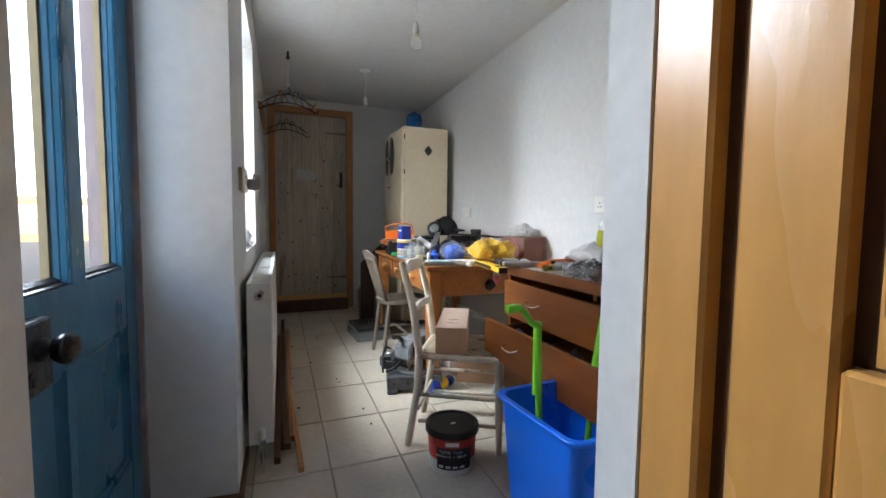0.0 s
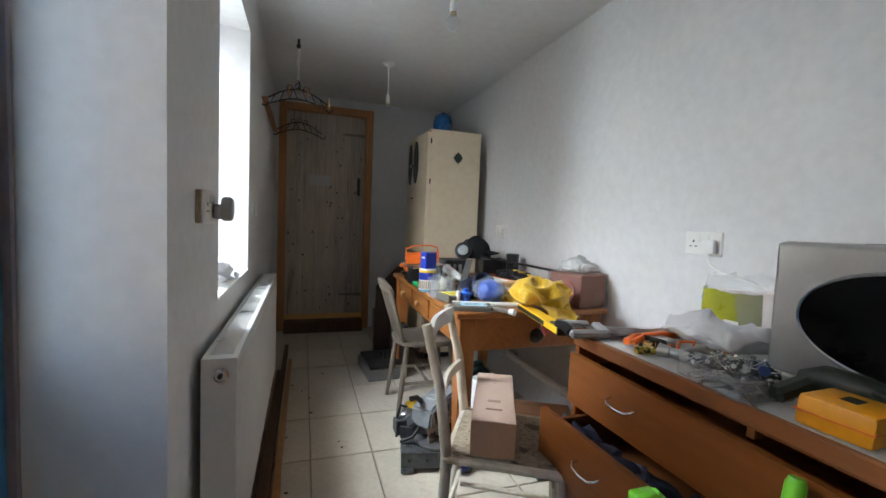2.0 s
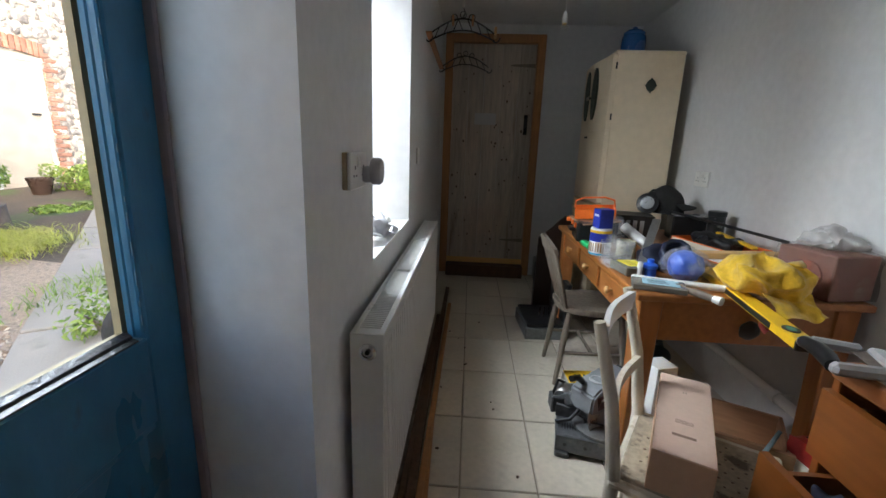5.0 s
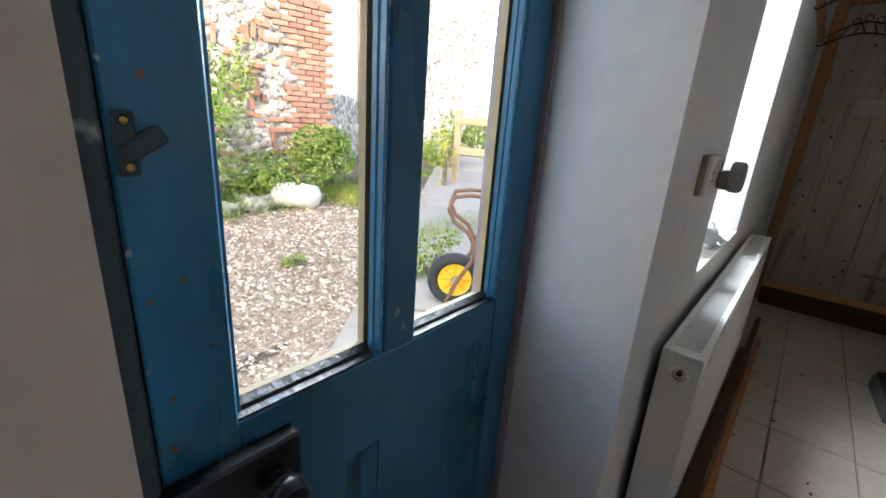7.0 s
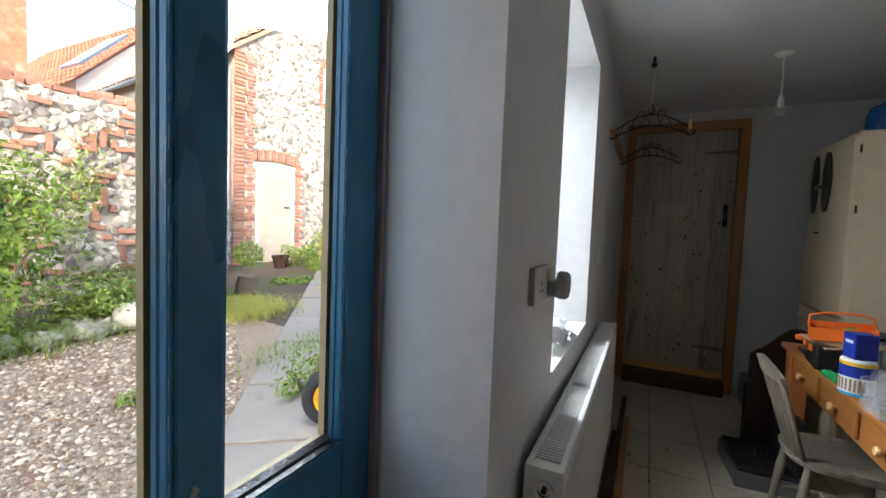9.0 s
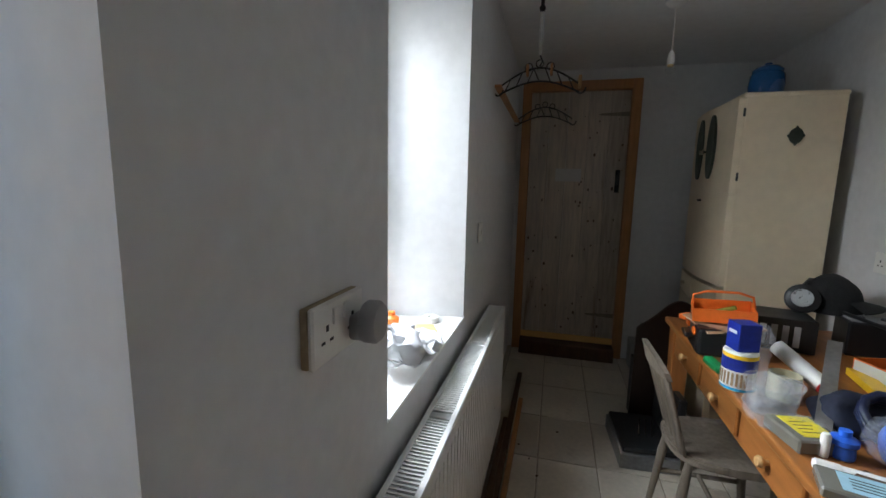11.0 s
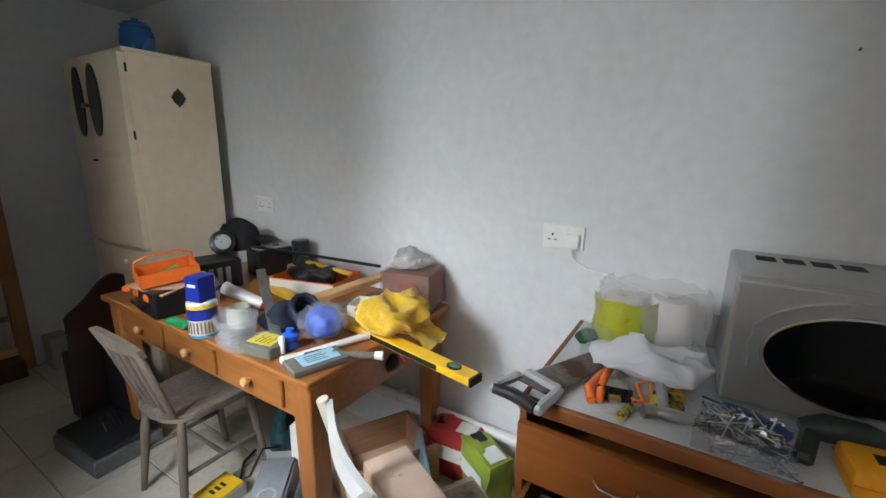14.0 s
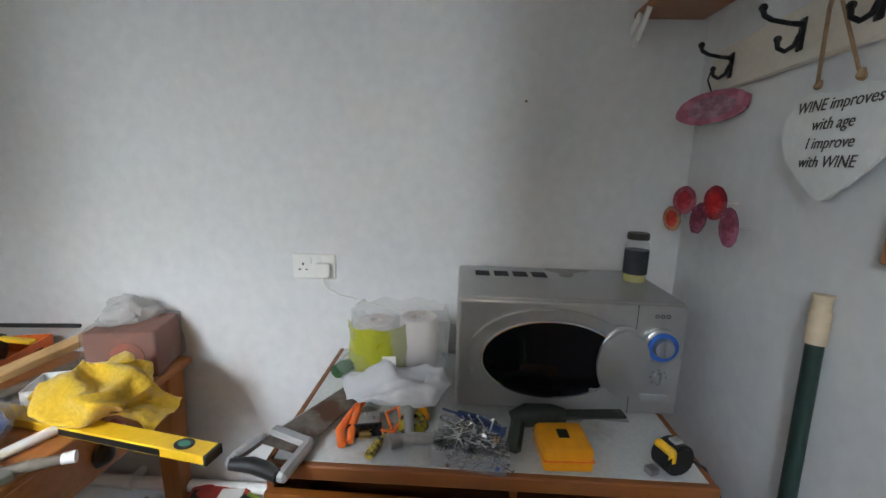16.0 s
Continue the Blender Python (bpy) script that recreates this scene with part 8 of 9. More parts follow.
gravel()
pv = thing("pavement", pose(-1.36, 2.09, 0), "path of worn grey concrete slabs", "path")
pv["kind"] = "structure"
rng = random.Random(5)
t = -0.95
while t < 7.6:
    L = rng.uniform(0.75, 1.0)
    c = PATH_DIR * (t + L / 2) + PATH_RIGHT * 0.46
    wx, wy = -1.36 + c.x, 2.09 + c.y
    z = gz(wx, wy) + 0.022
    rise = (gz(wx + PATH_DIR.x * 0.4, wy + PATH_DIR.y * 0.4) - gz(wx - PATH_DIR.x * 0.4, wy - PATH_DIR.y * 0.4)) / 0.8
    s = part("slab", bx(-0.455, 0.455, -L / 2 + 0.008, L / 2 - 0.008, -0.05, 0, bevel=0.008), SLAB, pv)
    s.matrix_basis = pose(c.x, c.y, z, math.degrees(math.atan(rise)), rng.uniform(-0.6, 0.6), math.degrees(math.atan2(-PATH_DIR.x, PATH_DIR.y)) + rng.uniform(-1, 1))
    t += L


def flints(m, w, h, n, seed, skip=None, size=0.085, top=None):
    """Many rough stones set in a wall face: x along, z up, bulging towards -y."""
    rng = random.Random(seed)
    verts, faces = [], []
    base = bmesh.new()
    bmesh.ops.create_icosphere(base, subdivisions=1, radius=1.0)
    bv = [v.co.copy() for v in base.verts]
    bf = [[v.index for v in f.verts] for f in base.faces]
    base.free()
    k = tries = 0
    while k < n and tries < n * 6:
        tries += 1
        x, z = rng.uniform(0, w), rng.uniform(0, h)
        if (skip and skip(x, z)) or (top and z > top(x)):
            continue
        s = size * rng.uniform(0.45, 1.0)
        a = rng.uniform(0, math.tau)
        e = rng.uniform(0.5, 0.9)
        b = len(verts)
        for c in bv:
            q = c * rng.uniform(0.75, 1.15)
            px, pz = q.x * s, q.z * s * e
            p = m @ Vector((x + px * math.cos(a) - pz * math.sin(a), q.y * s * 0.45, z + px * math.sin(a) + pz * math.cos(a)))
            verts.append(p[:])
        faces += [[b + i for i in f] for f in bf]
        k += 1
    return verts, faces


brick_mesh = mesh_of("brick", bx(-0.105, 0.105, -0.05, 0.05, -0.031, 0.031, bevel=0.005), BRICK)
half_mesh = mesh_of("brick", bx(-0.05, 0.05, -0.05, 0.05, -0.031, 0.031, bevel=0.005), BRICK)


def lay(parent, me, m):
    b = new("brick", me)
    b.parent = parent
    b.matrix_basis = m
    return b


# garden wall: its face runs from south to north, looking east
WA, WB = Vector((-6.35, -2.0, 0)), Vector((-5.62, 5.10, 0))
wd = (WB - WA)
wall_len = wd.length
wm = Matrix.Translation(WA) @ Matrix.Rotation(math.atan2(wd.y, wd.x), 4, 'Z')
gw = thing("garden_wall", wm, "old flint garden wall with brick coping and pier", "wall")
gw["kind"] = "structure"
WT = 2.62
part("core", bx(0, wall_len, 0.0, 0.35, -0.2, WT - 0.10), MORTAR, gw)
# local -y looks east
v, f = flints(Matrix.Identity(4), wall_len, WT - 0.12, 2500, 31, skip=lambda x, z: x < 2.6 or z < 0.1, size=0.10)
me = bpy.data.meshes.new("flint_face")
me.from_pydata(v, [], f)
me.materials.append(FLINT)
ob = new("flint_face", me)
ob.parent = gw
tagged(ob, "knapped flints in mortar", kind="stuff")
rng = random.Random(12)
k = 2.8
while k < wall_len:
    lay(gw, brick_mesh, pose(k + 0.1, 0.04, WT - 0.06 + rng.uniform(-0.01, 0.01), 0, rng.uniform(-3, 3), rng.uniform(-4, 4)))
    if rng.random() < 0.8:
        lay(gw, brick_mesh, pose(k + 0.02, 0.10, WT + 0.008 + rng.uniform(-0.012, 0.01), 0, rng.uniform(-3, 3), rng.uniform(-5, 5)))
    k += 0.222
for j in range(38):
    z = 0.10 + 0.073 * j
    if z > WT - 0.05:
        break
    ragged = rng.choice((0, 1, 1, 2))
    for i in range(2 + ragged):
        lay(gw, brick_mesh, pose(wall_len - 0.10 - 0.222 * i + (0.11 if j % 2 else 0) - rng.uniform(0, 0.006), -0.005, z, 0, rng.uniform(-1, 1), rng.uniform(-1, 1)))
for _ in range(120):
    lay(gw, half_mesh if rng.random() < 0.5 else brick_mesh, pose(rng.uniform(2.8, wall_len - 0.5), -0.005, rng.uniform(0.2, WT - 0.2), 0, rng.choice((0, 0, 90)) + rng.uniform(-8, 8), rng.uniform(-3, 3)))
# weeds rooted in the wall


def leaves(name, c, r, n, size, material, label, category, seed, hang=0.0, shell=0.35):
    rng = random.Random(seed)
    verts, faces = [], []
    lumps = [(Vector((rng.gauss(0, 0.5), rng.gauss(0, 0.5), rng.gauss(0, 0.45))), rng.uniform(0.35, 0.65)) for _ in range(9)]
    for _ in range(n):
        lc, lr = rng.choice(lumps)
        d = Vector((rng.gauss(0, 1), rng.gauss(0, 1), rng.gauss(0, 1))).normalized() * (lr * (1 - shell * rng.random()))
        p = lc + d
        p = Vector((c[0] + p.x * r[0], c[1] + p.y * r[1], c[2] + p.z * r[2]))
        p.z = max(p.z, gz(p.x, p.y) + 0.01)
        up = (d + Vector((rng.gauss(0, 0.6), rng.gauss(0, 0.6), 0.5 - hang))).normalized()
        side = up.orthogonal().normalized()
        side = (side * math.cos(rng.uniform(0, 6.3)) + up.cross(side) * math.sin(rng.uniform(0, 6.3))).normalized()
        fwd = side.cross(up).normalized()
        s = size * rng.uniform(0.6, 1.2)
        b = len(verts)
        verts += [(p - fwd * s)[:], (p + side * s * 0.38 + up * s * 0.12)[:], (p + fwd * s)[:], (p - side * s * 0.38 + up * s * 0.12)[:]]
        faces.append((b, b + 1, b + 2, b + 3))
    return verts, faces


def shrub(name, c, r, n, size, material, label, seed, bare=True):
    s = thing(name, pose(c[0], c[1], gz(c[0], c[1])), label, "shrub")
    g = gz(c[0], c[1])
    v, f = leaves("crown", c, r, n, size, material, label, "shrub", seed)
    v = [(a - c[0], b - c[1], z - g) for a, b, z in v]
    me = bpy.data.meshes.new("crown")
    me.from_pydata(v, [], f)
    me.materials.append(material)
    cr = new("crown", me)
    cr.parent = s
    if not bare:
        return
    bm = B()
    rng = random.Random(seed + 1)
    for k in range(7):
        a = rng.uniform(0, 6.28)
        h = (c[2] - g)
        tube(bm, [(0.02 * math.cos(a), 0.02 * math.sin(a), -0.05), (0.25 * r[0] * math.cos(a), 0.25 * r[1] * math.sin(a), h * 0.5), (0.6 * r[0] * math.cos(a), 0.6 * r[1] * math.sin(a), h * 1.05)], [0.016, 0.011, 0.004], 6)
    part("stems", bm, OLDWOOD, s, smooth=60)


shrub("laurel_shrub", (-4.75, 2.75, 0.95), (0.62, 0.62, 0.78), 6500, 0.042, LEAF, "dense bright green shrub against the wall", 61)
shrub("low_green_shrub", (-4.75, 4.55, 0.62), (0.50, 0.50, 0.42), 5200, 0.030, LEAF_B, "low feathery green shrub below the wall", 62)
shrub("wall_weed", (-5.66, 3.75, 1.35), (0.16, 0.40, 0.60), 900, 0.035, LEAF_B, "green weed climbing the flint wall", 63, False)
shrub("fence_shrub", (-4.9, 7.3, 0.85), (0.6, 0.5, 0.6), 2600, 0.04, LEAF_B, "green weeds behind the timber fence", 64)
shrub("yellow_flower_stalk", (-4.0, 6.1, 0.70), (0.10, 0.10, 0.45), 420, 0.03, STRAW, "tall yellow-green flowering stalk", 65)
shrub("door_weed", (-6.0, 7.6, 0.52), (0.35, 0.35, 0.28), 1300, 0.035, LEAF_B, "green weeds before the shed door", 66)
shrub("border_weed", (-4.62, 3.45, 0.26), (0.40, 0.85, 0.30), 4200, 0.032, LEAF_B, "mixed green weeds along the border", 67)
shrub("gravel_weed", (-2.72, 2.88, 0.00), (0.09, 0.09, 0.07), 160, 0.022, LEAF_B, "small green weed in the gravel", 68)
shrub("path_weed", (-4.9, 6.3, 0.18), (0.3, 0.25, 0.12), 700, 0.03, LEAF_B, "green weeds at the edge of the path", 69)
shrub("gravel_weed", (-1.95, 3.60, 0.10), (0.12, 0.30, 0.20), 500, 0.025, LEAF_B, "wispy green weeds by the barrow", 70)


def grass(name, cx, cy, rx, ry, n, length, material, label, seed, droop=0.6):
    rng = random.Random(seed)
    verts, faces = [], []
    for _ in range(n):
        x, y = cx + rng.gauss(0, rx), cy + rng.gauss(0, ry)
        z = gz(x, y)
        a = rng.uniform(0, math.tau)
        L = length * rng.uniform(0.5, 1.2)
        w = 0.004
        b = len(verts)
        for k in range(4):
            t = k / 3
            px = x + math.cos(a) * L * t * (0.35 + 0.5 * droop * t)
            py = y + math.sin(a) * L * t * (0.35 + 0.5 * droop * t)
            pz = z + L * (t - droop * t * t) * 0.9 + 0.01
            ww = w * (1 - 0.8 * t)
            verts += [(px - math.sin(a) * ww, py + math.cos(a) * ww, pz), (px + math.sin(a) * ww, py - math.cos(a) * ww, pz)]
        faces += [(b + 2 * k, b + 2 * k + 1, b + 2 * k + 3, b + 2 * k + 2) for k in range(3)]
    scatter_mesh(name, verts, faces, material, label, "grass")


grass("yellow_grass", -4.05, 4.75, 0.22, 0.22, 2600, 0.36, STRAW, "heap of drooping yellow-green grass", 71, 0.85)
grass("border_grass", -4.35, 2.75, 0.16, 0.45, 1300, 0.40, LEAF_B, "long green grass spilling over the rocks", 72, 0.7)
grass("border_grass", -4.5, 4.2, 0.2, 0.3, 900, 0.35, LEAF_B, "long green grass along the wall", 73, 0.6)
grass("path_grass", -2.6, 4.5, 0.12, 0.5, 500, 0.16, LEAF_B, "short grass along the path", 74, 0.5)

rng = random.Random(77)
for k, (x, y, s) in enumerate(((-4.18, 2.45, 0.17), (-4.35, 2.72, 0.13), (-4.28, 2.98, 0.12), (-4.40, 3.15, 0.10), (-4.30, 3.30, 0.13), (-4.38, 3.50, 0.12), (-4.05, 2.15, 0.12), (-4.55, 3.32, 0.14), (-3.85, 2.22, 0.10), (-4.35, 4.10, 0.10), (-4.62, 3.62, 0.11))):
    bm = B()
    blob(bm, (0, 0, s * 0.4), (s * rng.uniform(0.9, 1.2), s * rng.uniform(0.8, 1.1), s * rng.uniform(0.55, 0.8)), 3)
    crumple(bm, s * 0.45, 2.2 / s, k * 3.1)
    solid("border_rock", bm, ROCK, "pale rough rock edging the gravel", "rock", m=pose(x, y, gz(x, y), 0, 0, rng.uniform(0, 360)), group="border rocks")
bm = B()
tube(bm, [(-0.27, 0, 0.13), (-0.23, 0, 0.14), (-0.05, 0, 0.155), (0.0, 0, 0.142), (0.05, 0, 0.155), (0.20, 0, 0.145), (0.25, 0, 0.13)], [0.07, 0.125, 0.145, 0.125, 0.145, 0.13, 0.06], 18)
crumple(bm, 0.018, 9, 2)
solid("white_stone", bm, mat("whitewashed_stone", (0.62, 0.60, 0.55), 0.8, vary=0.12, scale=8, bump=0.3), "large rounded whitewashed stone on the gravel edge", "rock", m=pose(-4.18, 3.75, gz(-4.18, 3.75) - 0.015, 0, 0, 42), smooth=60)
bm = B()
tube(bm, [(0, 0, -0.02), (0, 0, 0.12), (0.01, 0, 0.25)], [0.16, 0.145, 0.13], 14)
crumple(bm, 0.03, 9, 6)
solid("tree_stump", bm, mat("grey_bark", (0.13, 0.10, 0.08), 0.95, vary=0.35, scale=12, bump=0.6, stretch=(1, 1, 0.3)), "weathered grey tree stump by the path", "stump", m=pose(-4.75, 5.35, gz(-4.75, 5.35)), smooth=40)


def barrow():
    gx, gy = -1.50, 3.36
    b = thing("sack_barrow", pose(gx, gy, gz(gx, gy), 0, 0, 38), "rusty tubular barrow with a yellow-hubbed wheel", "wheelbarrow")
    tyre = B()
    n = 40
    tube(tyre, [(0.150 * math.cos(k * math.tau / n), 0, 0.19 + 0.150 * math.sin(k * math.tau / n)) for k in range(n)], 0.040, 12, closed=True)
    bm = B()
    rod(bm, (0, -0.035, 0.19), (0, 0.035, 0.19), 0.028, seg=16)
    w = part("wheel", bm, STEEL, b, smooth=40)
    part("tyre", tyre, mat("black_rubber_tyre", (0.03, 0.03, 0.03), 0.85, vary=0.25, scale=20, bump=0.4, bump_scale=90), w, "black rubber tyre", smooth=50)
    bm = B()
    lathe(bm, [(0.116, -0.022), (0.120, 0.0), (0.116, 0.022), (0.10, 0.012), (0.05, 0.008), (0.03, 0.02), (0.03, -0.02), (0.05, -0.008), (0.10, -0.012), (0.116, -0.022)], seg=32, m=pose(0, 0, 0.19, 90, 0, 0))
    part("rim", bm, YELLOW_P, w, "yellow wheel rim", smooth=40)
    for k in range(8):
        a = k * math.tau / 8
        bm = B()
        bar(bm, (0.03 * math.cos(a), -0.014, 0.19 + 0.03 * math.sin(a)), (0.11 * math.cos(a), -0.010, 0.19 + 0.11 * math.sin(a)), 0.012, 0.012, 0.002)
        part("spoke", bm, AMBER_P, w)
    bm = B()
    rod(bm, (0, -0.10, 0.19), (0, 0.10, 0.19), 0.014, seg=12)
    part("axle", bm, STEEL, b, smooth=40)
    for s in (-1, 1):
        bm = B()
        tube(bm, [(-0.06, s * 0.10, 0.02), (0.0, s * 0.10, 0.19), (0.10, s * 0.11, 0.36), (0.12, s * 0.11, 0.46), (0.06, s * 0.11, 0.56), (-0.03, s * 0.11, 0.62), (-0.07, s * 0.11, 0.70), (-0.04, s * 0.11, 0.78), (0.06, s * 0.11, 0.80), (0.24, s * 0.11, 0.79)], 0.014, 10)
        part("frame_tube", bm, RUST, b, "rusty bent tube", smooth=50)
    bm = B()
    tube(bm, [(0.10, -0.11, 0.40), (0.16, -0.06, 0.55), (0.18, 0.0, 0.60), (0.16, 0.06, 0.55), (0.10, 0.11, 0.40)], 0.012, 8)
    part("cross_tube", bm, RUST, b, smooth=50)


barrow()


def fence():
    f = thing("timber_fence", pose(-4.05, 6.40, gz(-4.05, 6.40), 0, 0, 22), "low pale timber post and rail fence", "fence")
    ft = mat("pale_fence_timber", (0.50, 0.36, 0.20), 0.75, vary=0.15, scale=5, stretch=(0.2, 1, 1), bump=0.2)
    for k in range(3):
        part("post", bx(1.25 * k - 0.045, 1.25 * k + 0.045, -0.045, 0.045, -0.1, 1.12, bevel=0.004), ft, f)
    for z in (0.52, 0.96):
        part("rail", bx(0.0, 2.6, -0.07, -0.047, z - 0.05, z + 0.05, bevel=0.003), ft, f)


fence()

# ---- flint outbuilding ----
def outbuilding():
    ang = 83.0
    m = pose(-6.70, 6.60, 0.30, 0, 0, ang)
    h = thing("flint_outbuilding", m, "flint and brick outbuilding with a pantiled roof and white door", "house")
    # x along the gable, y away from the viewer, z up from its own base
    W, D, E, P = 3.5, 6.0, 3.95, 5.30
    gab = [(0, -0.4), (W, -0.4), (W, E), (W / 2, P), (0, E)]
    bm = B()
    prism(bm, gab, 0.0, 0.3, axis='y')
    wall = part("gable_wall", bm, MORTAR, h)
    bm = B()
    box(bm, 0.0, 0.3, 0.3, D, -0.4, E)
    part("side_wall", bm, mat("sunlit_limewash", (0.62, 0.57, 0.50), 0.9, vary=0.1, scale=3, bump=0.5, bump_scale=12), h, "limewashed side wall")

    def skip(x, z):
        return (0.42 < x < 1.36 and z < 2.05) or x < 0.25 or (1.95 < x < 2.75 and 3.42 < z < 4.42)
    v, f = flints(Matrix.Identity(4), W, P, 2300, 41, skip=skip, size=0.085, top=lambda x: E + (P - E) * (1 - abs(x - W / 2) / (W / 2)) - 0.08)
    me = bpy.data.meshes.new("flint_face")
    me.from_pydata(v, [], f)
    me.materials.append(FLINT)
    ob = new("flint_face", me)
    ob.parent = wall
    tagged(ob, "knapped flints in mortar", kind="stuff")
    rng = random.Random(14)
    # brick quoin, door surround and window surround
    for j in range(59):
        z = 0.0 + 0.073 * j
        if z > E:
            break
        for i in range(2):
            lay(wall, brick_mesh if (i == 0 or j % 4 < 2) else half_mesh, pose(0.105 + 0.218 * i + (0.0 if j % 2 else -0.0), 0.02, z, 0, rng.uniform(-1, 1), rng.uniform(-1, 1)))
        if z < 2.05:
            lay(wall, brick_mesh if j % 2 else half_mesh, pose(1.42 + (0.05 if j % 2 else 0), 0.02, z, 0, 0, rng.uniform(-1, 1)))
    for i in range(13):
        x = 0.43 + i * 0.078
        lay(wall, brick_mesh, pose(x, 0.015, 2.10 + 0.05 * math.sin(math.pi * i / 12), 0, 90, 0))
    d = part("door", bx(0.46, 1.34, 0.02, 0.06, 0.0, 1.98), mat("white_shed_door", (0.62, 0.62, 0.57), 0.7, vary=0.08, scale=4, stretch=(1, 1, 0.2)), h, "white painted plank door")
    for i in range(7):
        part("plank", bx(0.53 + i * 0.107, 0.632 + i * 0.107, 0.002, 0.02, 0.02, 1.91, bevel=0.004), d.data.materials[0], d)
    for a in ((0.46, 0.525, -0.01, 0.05, 0, 1.98), (1.285, 1.34, -0.01, 0.05, 0, 1.98), (0.525, 1.285, -0.01, 0.05, 1.92, 1.98)):
        part("door_post", bx(*a), d.data.materials[0], d)
    part("latch", bx(1.10, 1.22, -0.02, 0.002, 1.12, 1.15), BLACK_IRON, d)
    # blue base colour paints the sky's reflection into the glass
    w = part("gable_window", bx(2.05, 2.65, 0.03, 0.05, 3.52, 4.26), mat("sky_tinted_glass", (0.10, 0.16, 0.24), 0.05, vary=0.05, coat=1.0), h, "small gable window")
    for a in ((2.05, 2.10, -0.02, 0.04, 3.52, 4.26), (2.60, 2.65, -0.02, 0.04, 3.52, 4.26), (2.10, 2.60, -0.02, 0.04, 4.21, 4.26), (2.10, 2.60, -0.03, 0.04, 3.52, 3.57), (2.33, 2.37, -0.02, 0.04, 3.57, 4.21)):
        part("frame_bar", bx(*a), PLASTIC_W, w)
    for j in range(11):
        for x in (1.99, 2.71):
            lay(wall, half_mesh, pose(x, 0.02, 3.48 + 0.075 * j, 0, 0, rng.uniform(-2, 2)))
    for i in range(9):
        lay(wall, brick_mesh, pose(2.02 + 0.083 * i, 0.02, 4.36, 0, 90, 0))
        lay(wall, half_mesh, pose(2.02 + 0.083 * i, 0.02, 3.45, 0, 90, 0))

    def tiled(name, x0, z0, x1, z1, y0, y1, material, rows):
        """Rolled tiles on a slope from the eave (x0, z0) to the ridge (x1, z1)."""
        verts, faces = [], []
        n = int((y1 - y0) / 0.045)
        for r in range(rows):
            a, b = r / rows, (r + 1.12) / rows
            for c in range(n // 5):
                bi = len(verts)
                for k in range(6):
                    y = y0 + (c * 5 + k) * 0.045
                    q = 0.022 * math.sin(k / 5 * math.tau)
                    for t, l in ((a, 0.035), (b, 0.0)):
                        verts.append((x0 + (x1 - x0) * t, y, z0 + (z1 - z0) * t + q + l + 0.03))
                faces += [(bi + 2 * k, bi + 2 * k + 1, bi + 2 * k + 3, bi + 2 * k + 2) for k in range(5)]
        me = bpy.data.meshes.new(name)
        me.from_pydata(verts, [], faces)
        me.materials.append(material)
        o = new(name, me)
        o.parent = h
        return tagged(o, kind="stuff")
    bm = B()
    prism(bm, [(-0.15, E - 0.11), (W / 2, P + 0.02), (W + 0.15, E - 0.11), (W + 0.15, E - 0.02), (W / 2, P + 0.10), (-0.15, E - 0.02)], -0.06, D, axis='y')
    part("roof_deck", bm, PANTILE_B, h)
    tiled("roof_tiles", -0.2, E - 0.06, W / 2, P + 0.08, -0.08, D, PANTILE_B, 9)
    bm = B()
    for k in range(16):
        rod(bm, (W / 2, -0.08 + k * 0.36, P + 0.12), (W / 2, 0.27 + k * 0.36, P + 0.12), 0.09, 0.085, seg=10)
    part("ridge_tiles", bm, PANTILE_B, h, smooth=40)
    bm = B()
    tube(bm, [(-0.22, -0.05, E - 0.10), (-0.22, D, E - 0.10)], 0.05, 10)
    tube(bm, [(-0.22, 0.02, E - 0.12), (-0.15, 0.02, E - 0.32), (-0.06, 0.05, E - 0.42), (-0.06, 0.05, -0.1)], 0.032, 10)
    part("gutter_and_downpipe", bm, PLASTIC_G, h, "grey gutter and downpipe", smooth=50)
    bm = B()
    box(bm, 0.3, W, D - 0.2, D, -0.4, E)
    box(bm, W - 0.3, W, 0.3, D - 0.2, -0.4, E)
    part("rear_walls", bm, MORTAR, h)


outbuilding()


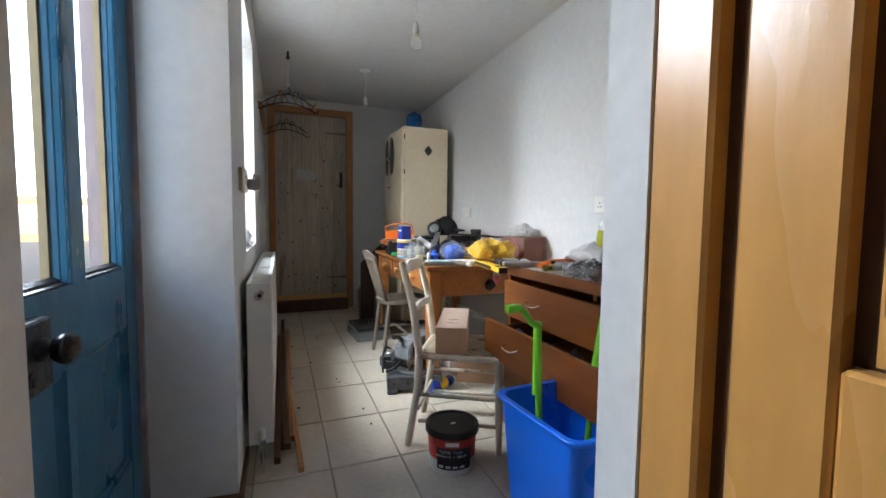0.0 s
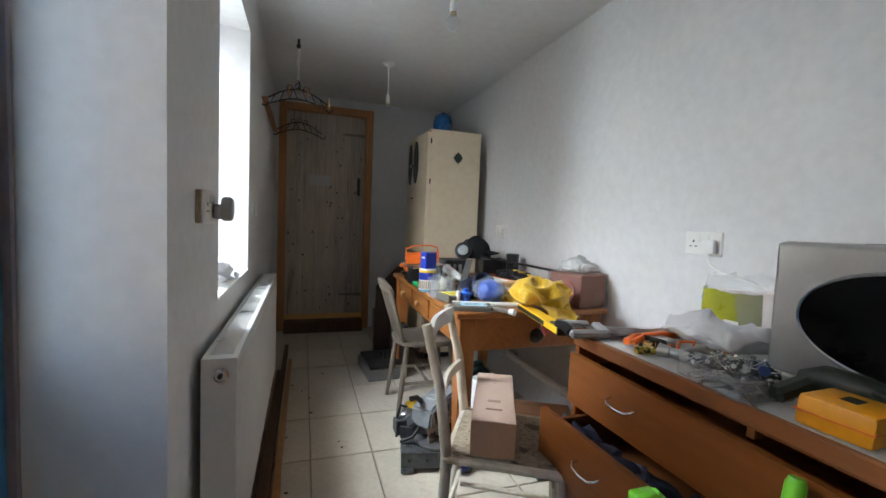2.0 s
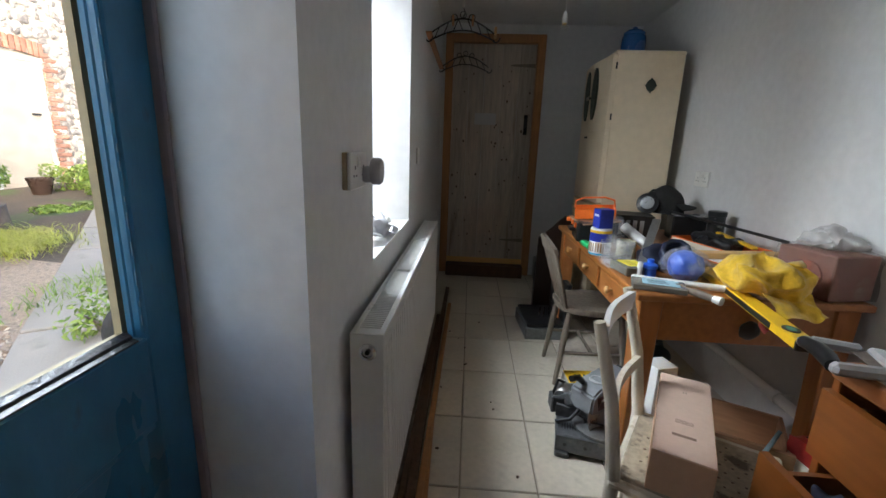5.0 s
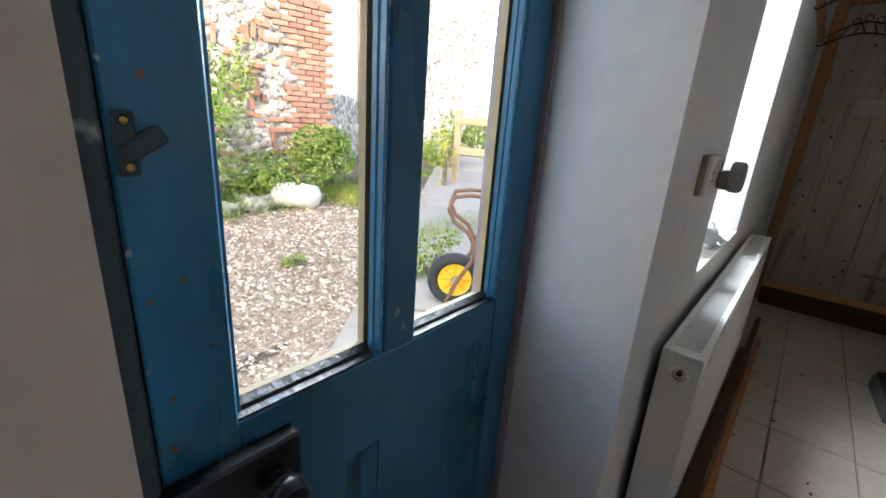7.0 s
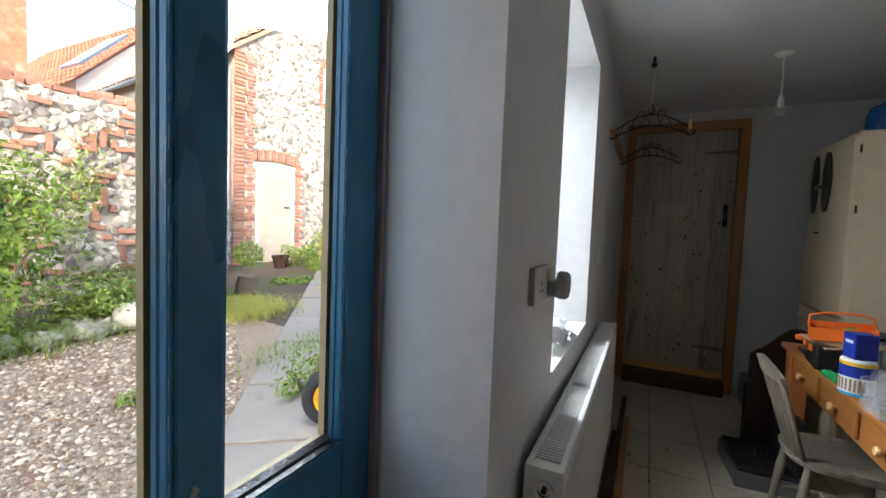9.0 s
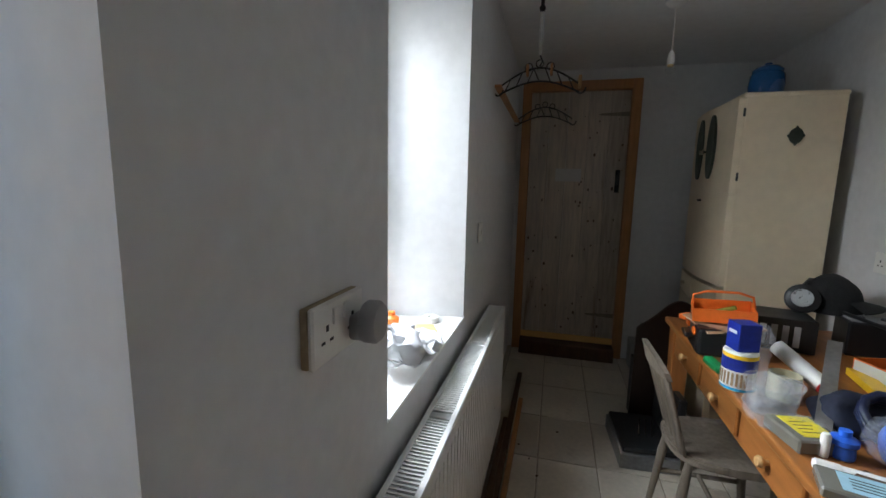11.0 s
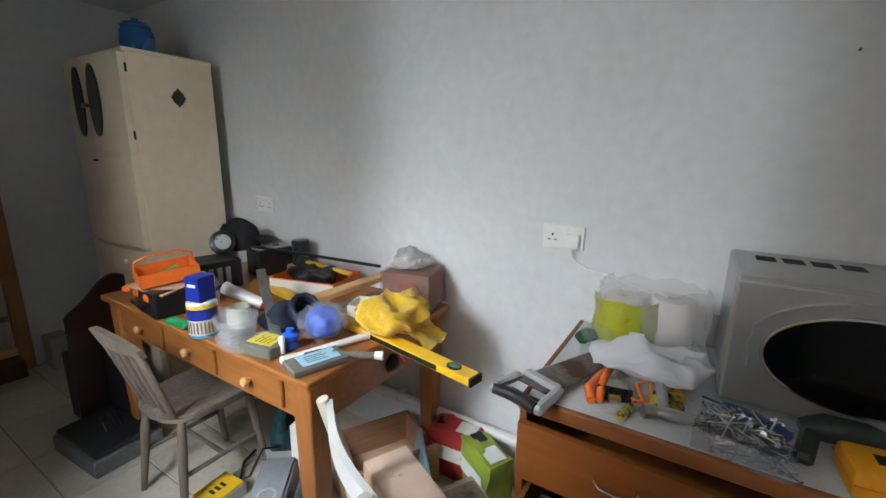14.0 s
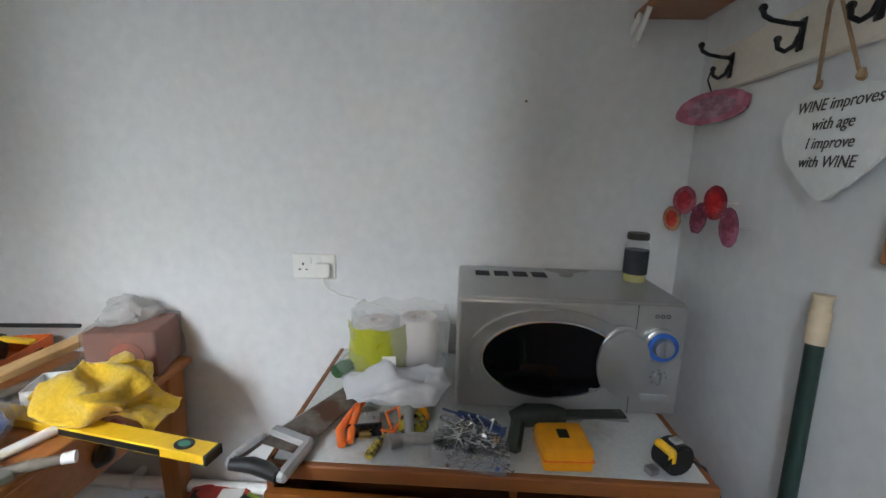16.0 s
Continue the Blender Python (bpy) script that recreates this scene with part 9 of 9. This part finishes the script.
def red_house():
    """A taller house behind the outbuilding; its ridge runs away from the yard."""
    h = thing("red_roofed_house", pose(-13.2, 7.0, 0.3, 0, 0, 90), "pale walled house with a red pantile roof", "house")
    W, D, E, P = 5.2, 8.0, 4.25, 6.95
    bm = B()
    prism(bm, [(0, -0.4), (W, -0.4), (W, E), (W / 2, P), (0, E)], 0.0, D, axis='y')
    part("wall", bm, bpy.data.materials["sunlit_limewash"], h)
    for s in (0, 1):
        verts, faces = [], []
        x0, x1 = (-0.25, W / 2) if not s else (W + 0.25, W / 2)
        rows = 14
        for r in range(rows):
            a, b = r / rows, (r + 1.12) / rows
            for c in range(34):
                bi = len(verts)
                for k in range(5):
                    y = -0.15 + c * 0.245 + k * 0.06
                    q = 0.03 * math.sin(k / 4 * math.tau)
                    for t, l in ((a, 0.045), (b, 0.0)):
                        verts.append((x0 + (x1 - x0) * t, y, E - 0.2 + (P + 0.1 - E + 0.2) * t + q + l + 0.03))
                faces += [(bi + 2 * k, bi + 2 * k + 1, bi + 2 * k + 3, bi + 2 * k + 2) for k in range(4)]
        me = bpy.data.meshes.new("roof_tiles")
        me.from_pydata(verts, [], faces)
        me.materials.append(PANTILE)
        o = new("roof_tiles", me)
        o.parent = h
        tagged(o, "red clay pantiles", kind="stuff")
    sl = (P + 0.1 - E + 0.2) / (W / 2 + 0.25)
    bm = B()
    bar(bm, (0.55, 1.6, E + 0.75), (1.75, 1.6, E + 0.75 + 1.2 * sl), 1.1, 0.10, 0.01)
    part("roof_light", bm, bpy.data.materials["sky_tinted_glass"], h, "sloping roof window")


red_house()
p = thing("plant_pot", pose(-5.95, 7.05, gz(-5.95, 7.05) + 0.0), "dark glazed plant pot by the shed door", "pot")
bm = B()
lathe(bm, [(0, 0), (0.11, 0), (0.15, 0.20), (0.16, 0.20), (0.16, 0.24), (0.135, 0.24), (0.13, 0.20), (0, 0.20)], seg=20)
part("bowl", bm, mat("dark_glaze", (0.06, 0.035, 0.025), 0.3, vary=0.2), p, smooth=40)

# neighbouring brick house beyond the garden wall
def brick_pattern(name, c1, c2, mortar, scale):
    m = bpy.data.materials.new(name)
    m.use_nodes = True
    nt = m.node_tree
    b = nt.nodes["Principled BSDF"]
    b.inputs["Roughness"].default_value = 0.9
    tc = nt.nodes.new("ShaderNodeTexCoord")
    mp = nt.nodes.new("ShaderNodeMapping")
    mp.inputs["Rotation"].default_value = (radians(90), 0, radians(90))
    br = nt.nodes.new("ShaderNodeTexBrick")
    br.inputs["Color1"].default_value, br.inputs["Color2"].default_value, br.inputs["Mortar"].default_value = (*c1, 1), (*c2, 1), (*mortar, 1)
    br.inputs["Scale"].default_value = 1.0
    br.inputs["Brick Width"].default_value, br.inputs["Row Height"].default_value, br.inputs["Mortar Size"].default_value = 0.225, 0.075, 0.006
    nt.links.new(tc.outputs["Object"], mp.inputs["Vector"])
    nt.links.new(mp.outputs["Vector"], br.inputs["Vector"])
    nt.links.new(br.outputs["Color"], b.inputs["Base Color"])
    bp = nt.nodes.new("ShaderNodeBump")
    bp.inputs["Strength"].default_value = 0.4
    nt.links.new(br.outputs["Fac"], bp.inputs["Height"])
    bp.invert = True
    nt.links.new(bp.outputs["Normal"], b.inputs["Normal"])
    return m


nh = thing("neighbour_house", pose(-7.35, -6.0, 0.0), "tall orange brick house beyond the garden wall", "house")
part("wall", bx(-2.2, 0, 0, 9.98, -0.3, 6.6), brick_pattern("orange_brickwork", (0.42, 0.15, 0.07), (0.33, 0.11, 0.05), (0.45, 0.38, 0.30), 1.0), nh)
part("rendered_corner", bx(-2.21, 0.012, 9.55, 9.995, -0.3, 6.59), mat("stained_render", (0.42, 0.20, 0.11), 0.9, vary=0.25, scale=5, fine=30, stain=(0.45, 0.34, 0.25), stain_amount=0.4, stain_scale=4, bump=0.4), nh, "patchy weathered brick corner")
bm = B()
prism(bm, [(-2.5, 6.6), (0.3, 6.6), (-1.1, 8.0)], -0.2, 10.1, axis='y')
part("roof", bm, PANTILE, nh)
ln = B()
tube(ln, [(-7.3, 3.6, 4.6), (-6.9, 5.2, 4.25), (-6.75, 6.6, 4.15)], 0.008, 6)
solid("overhead_cable", ln, BLACK, "thin overhead cable between the houses", "cable")
# low flint wall between the pier and the outbuilding
v, f = flints(pose(-5.62, 5.15, 0.0, 0, 0, 128), 1.75, 1.4, 380, 55, size=0.09)
lw = structure("low_wall", bx(0, 1.75, 0.0, 0.25, 0.0, 1.35), MORTAR, "low flint wall beside the pier", "wall")
lw.matrix_basis = pose(-5.62, 5.15, 0.0, 0, 0, 128)
me = bpy.data.meshes.new("flint_face")
v = [tuple(lw.matrix_basis.inverted() @ Vector(q)) for q in v]
me.from_pydata(v, [], f)
me.materials.append(FLINT)
ob = new("flint_face", me)
ob.parent = lw
tagged(ob, kind="stuff")
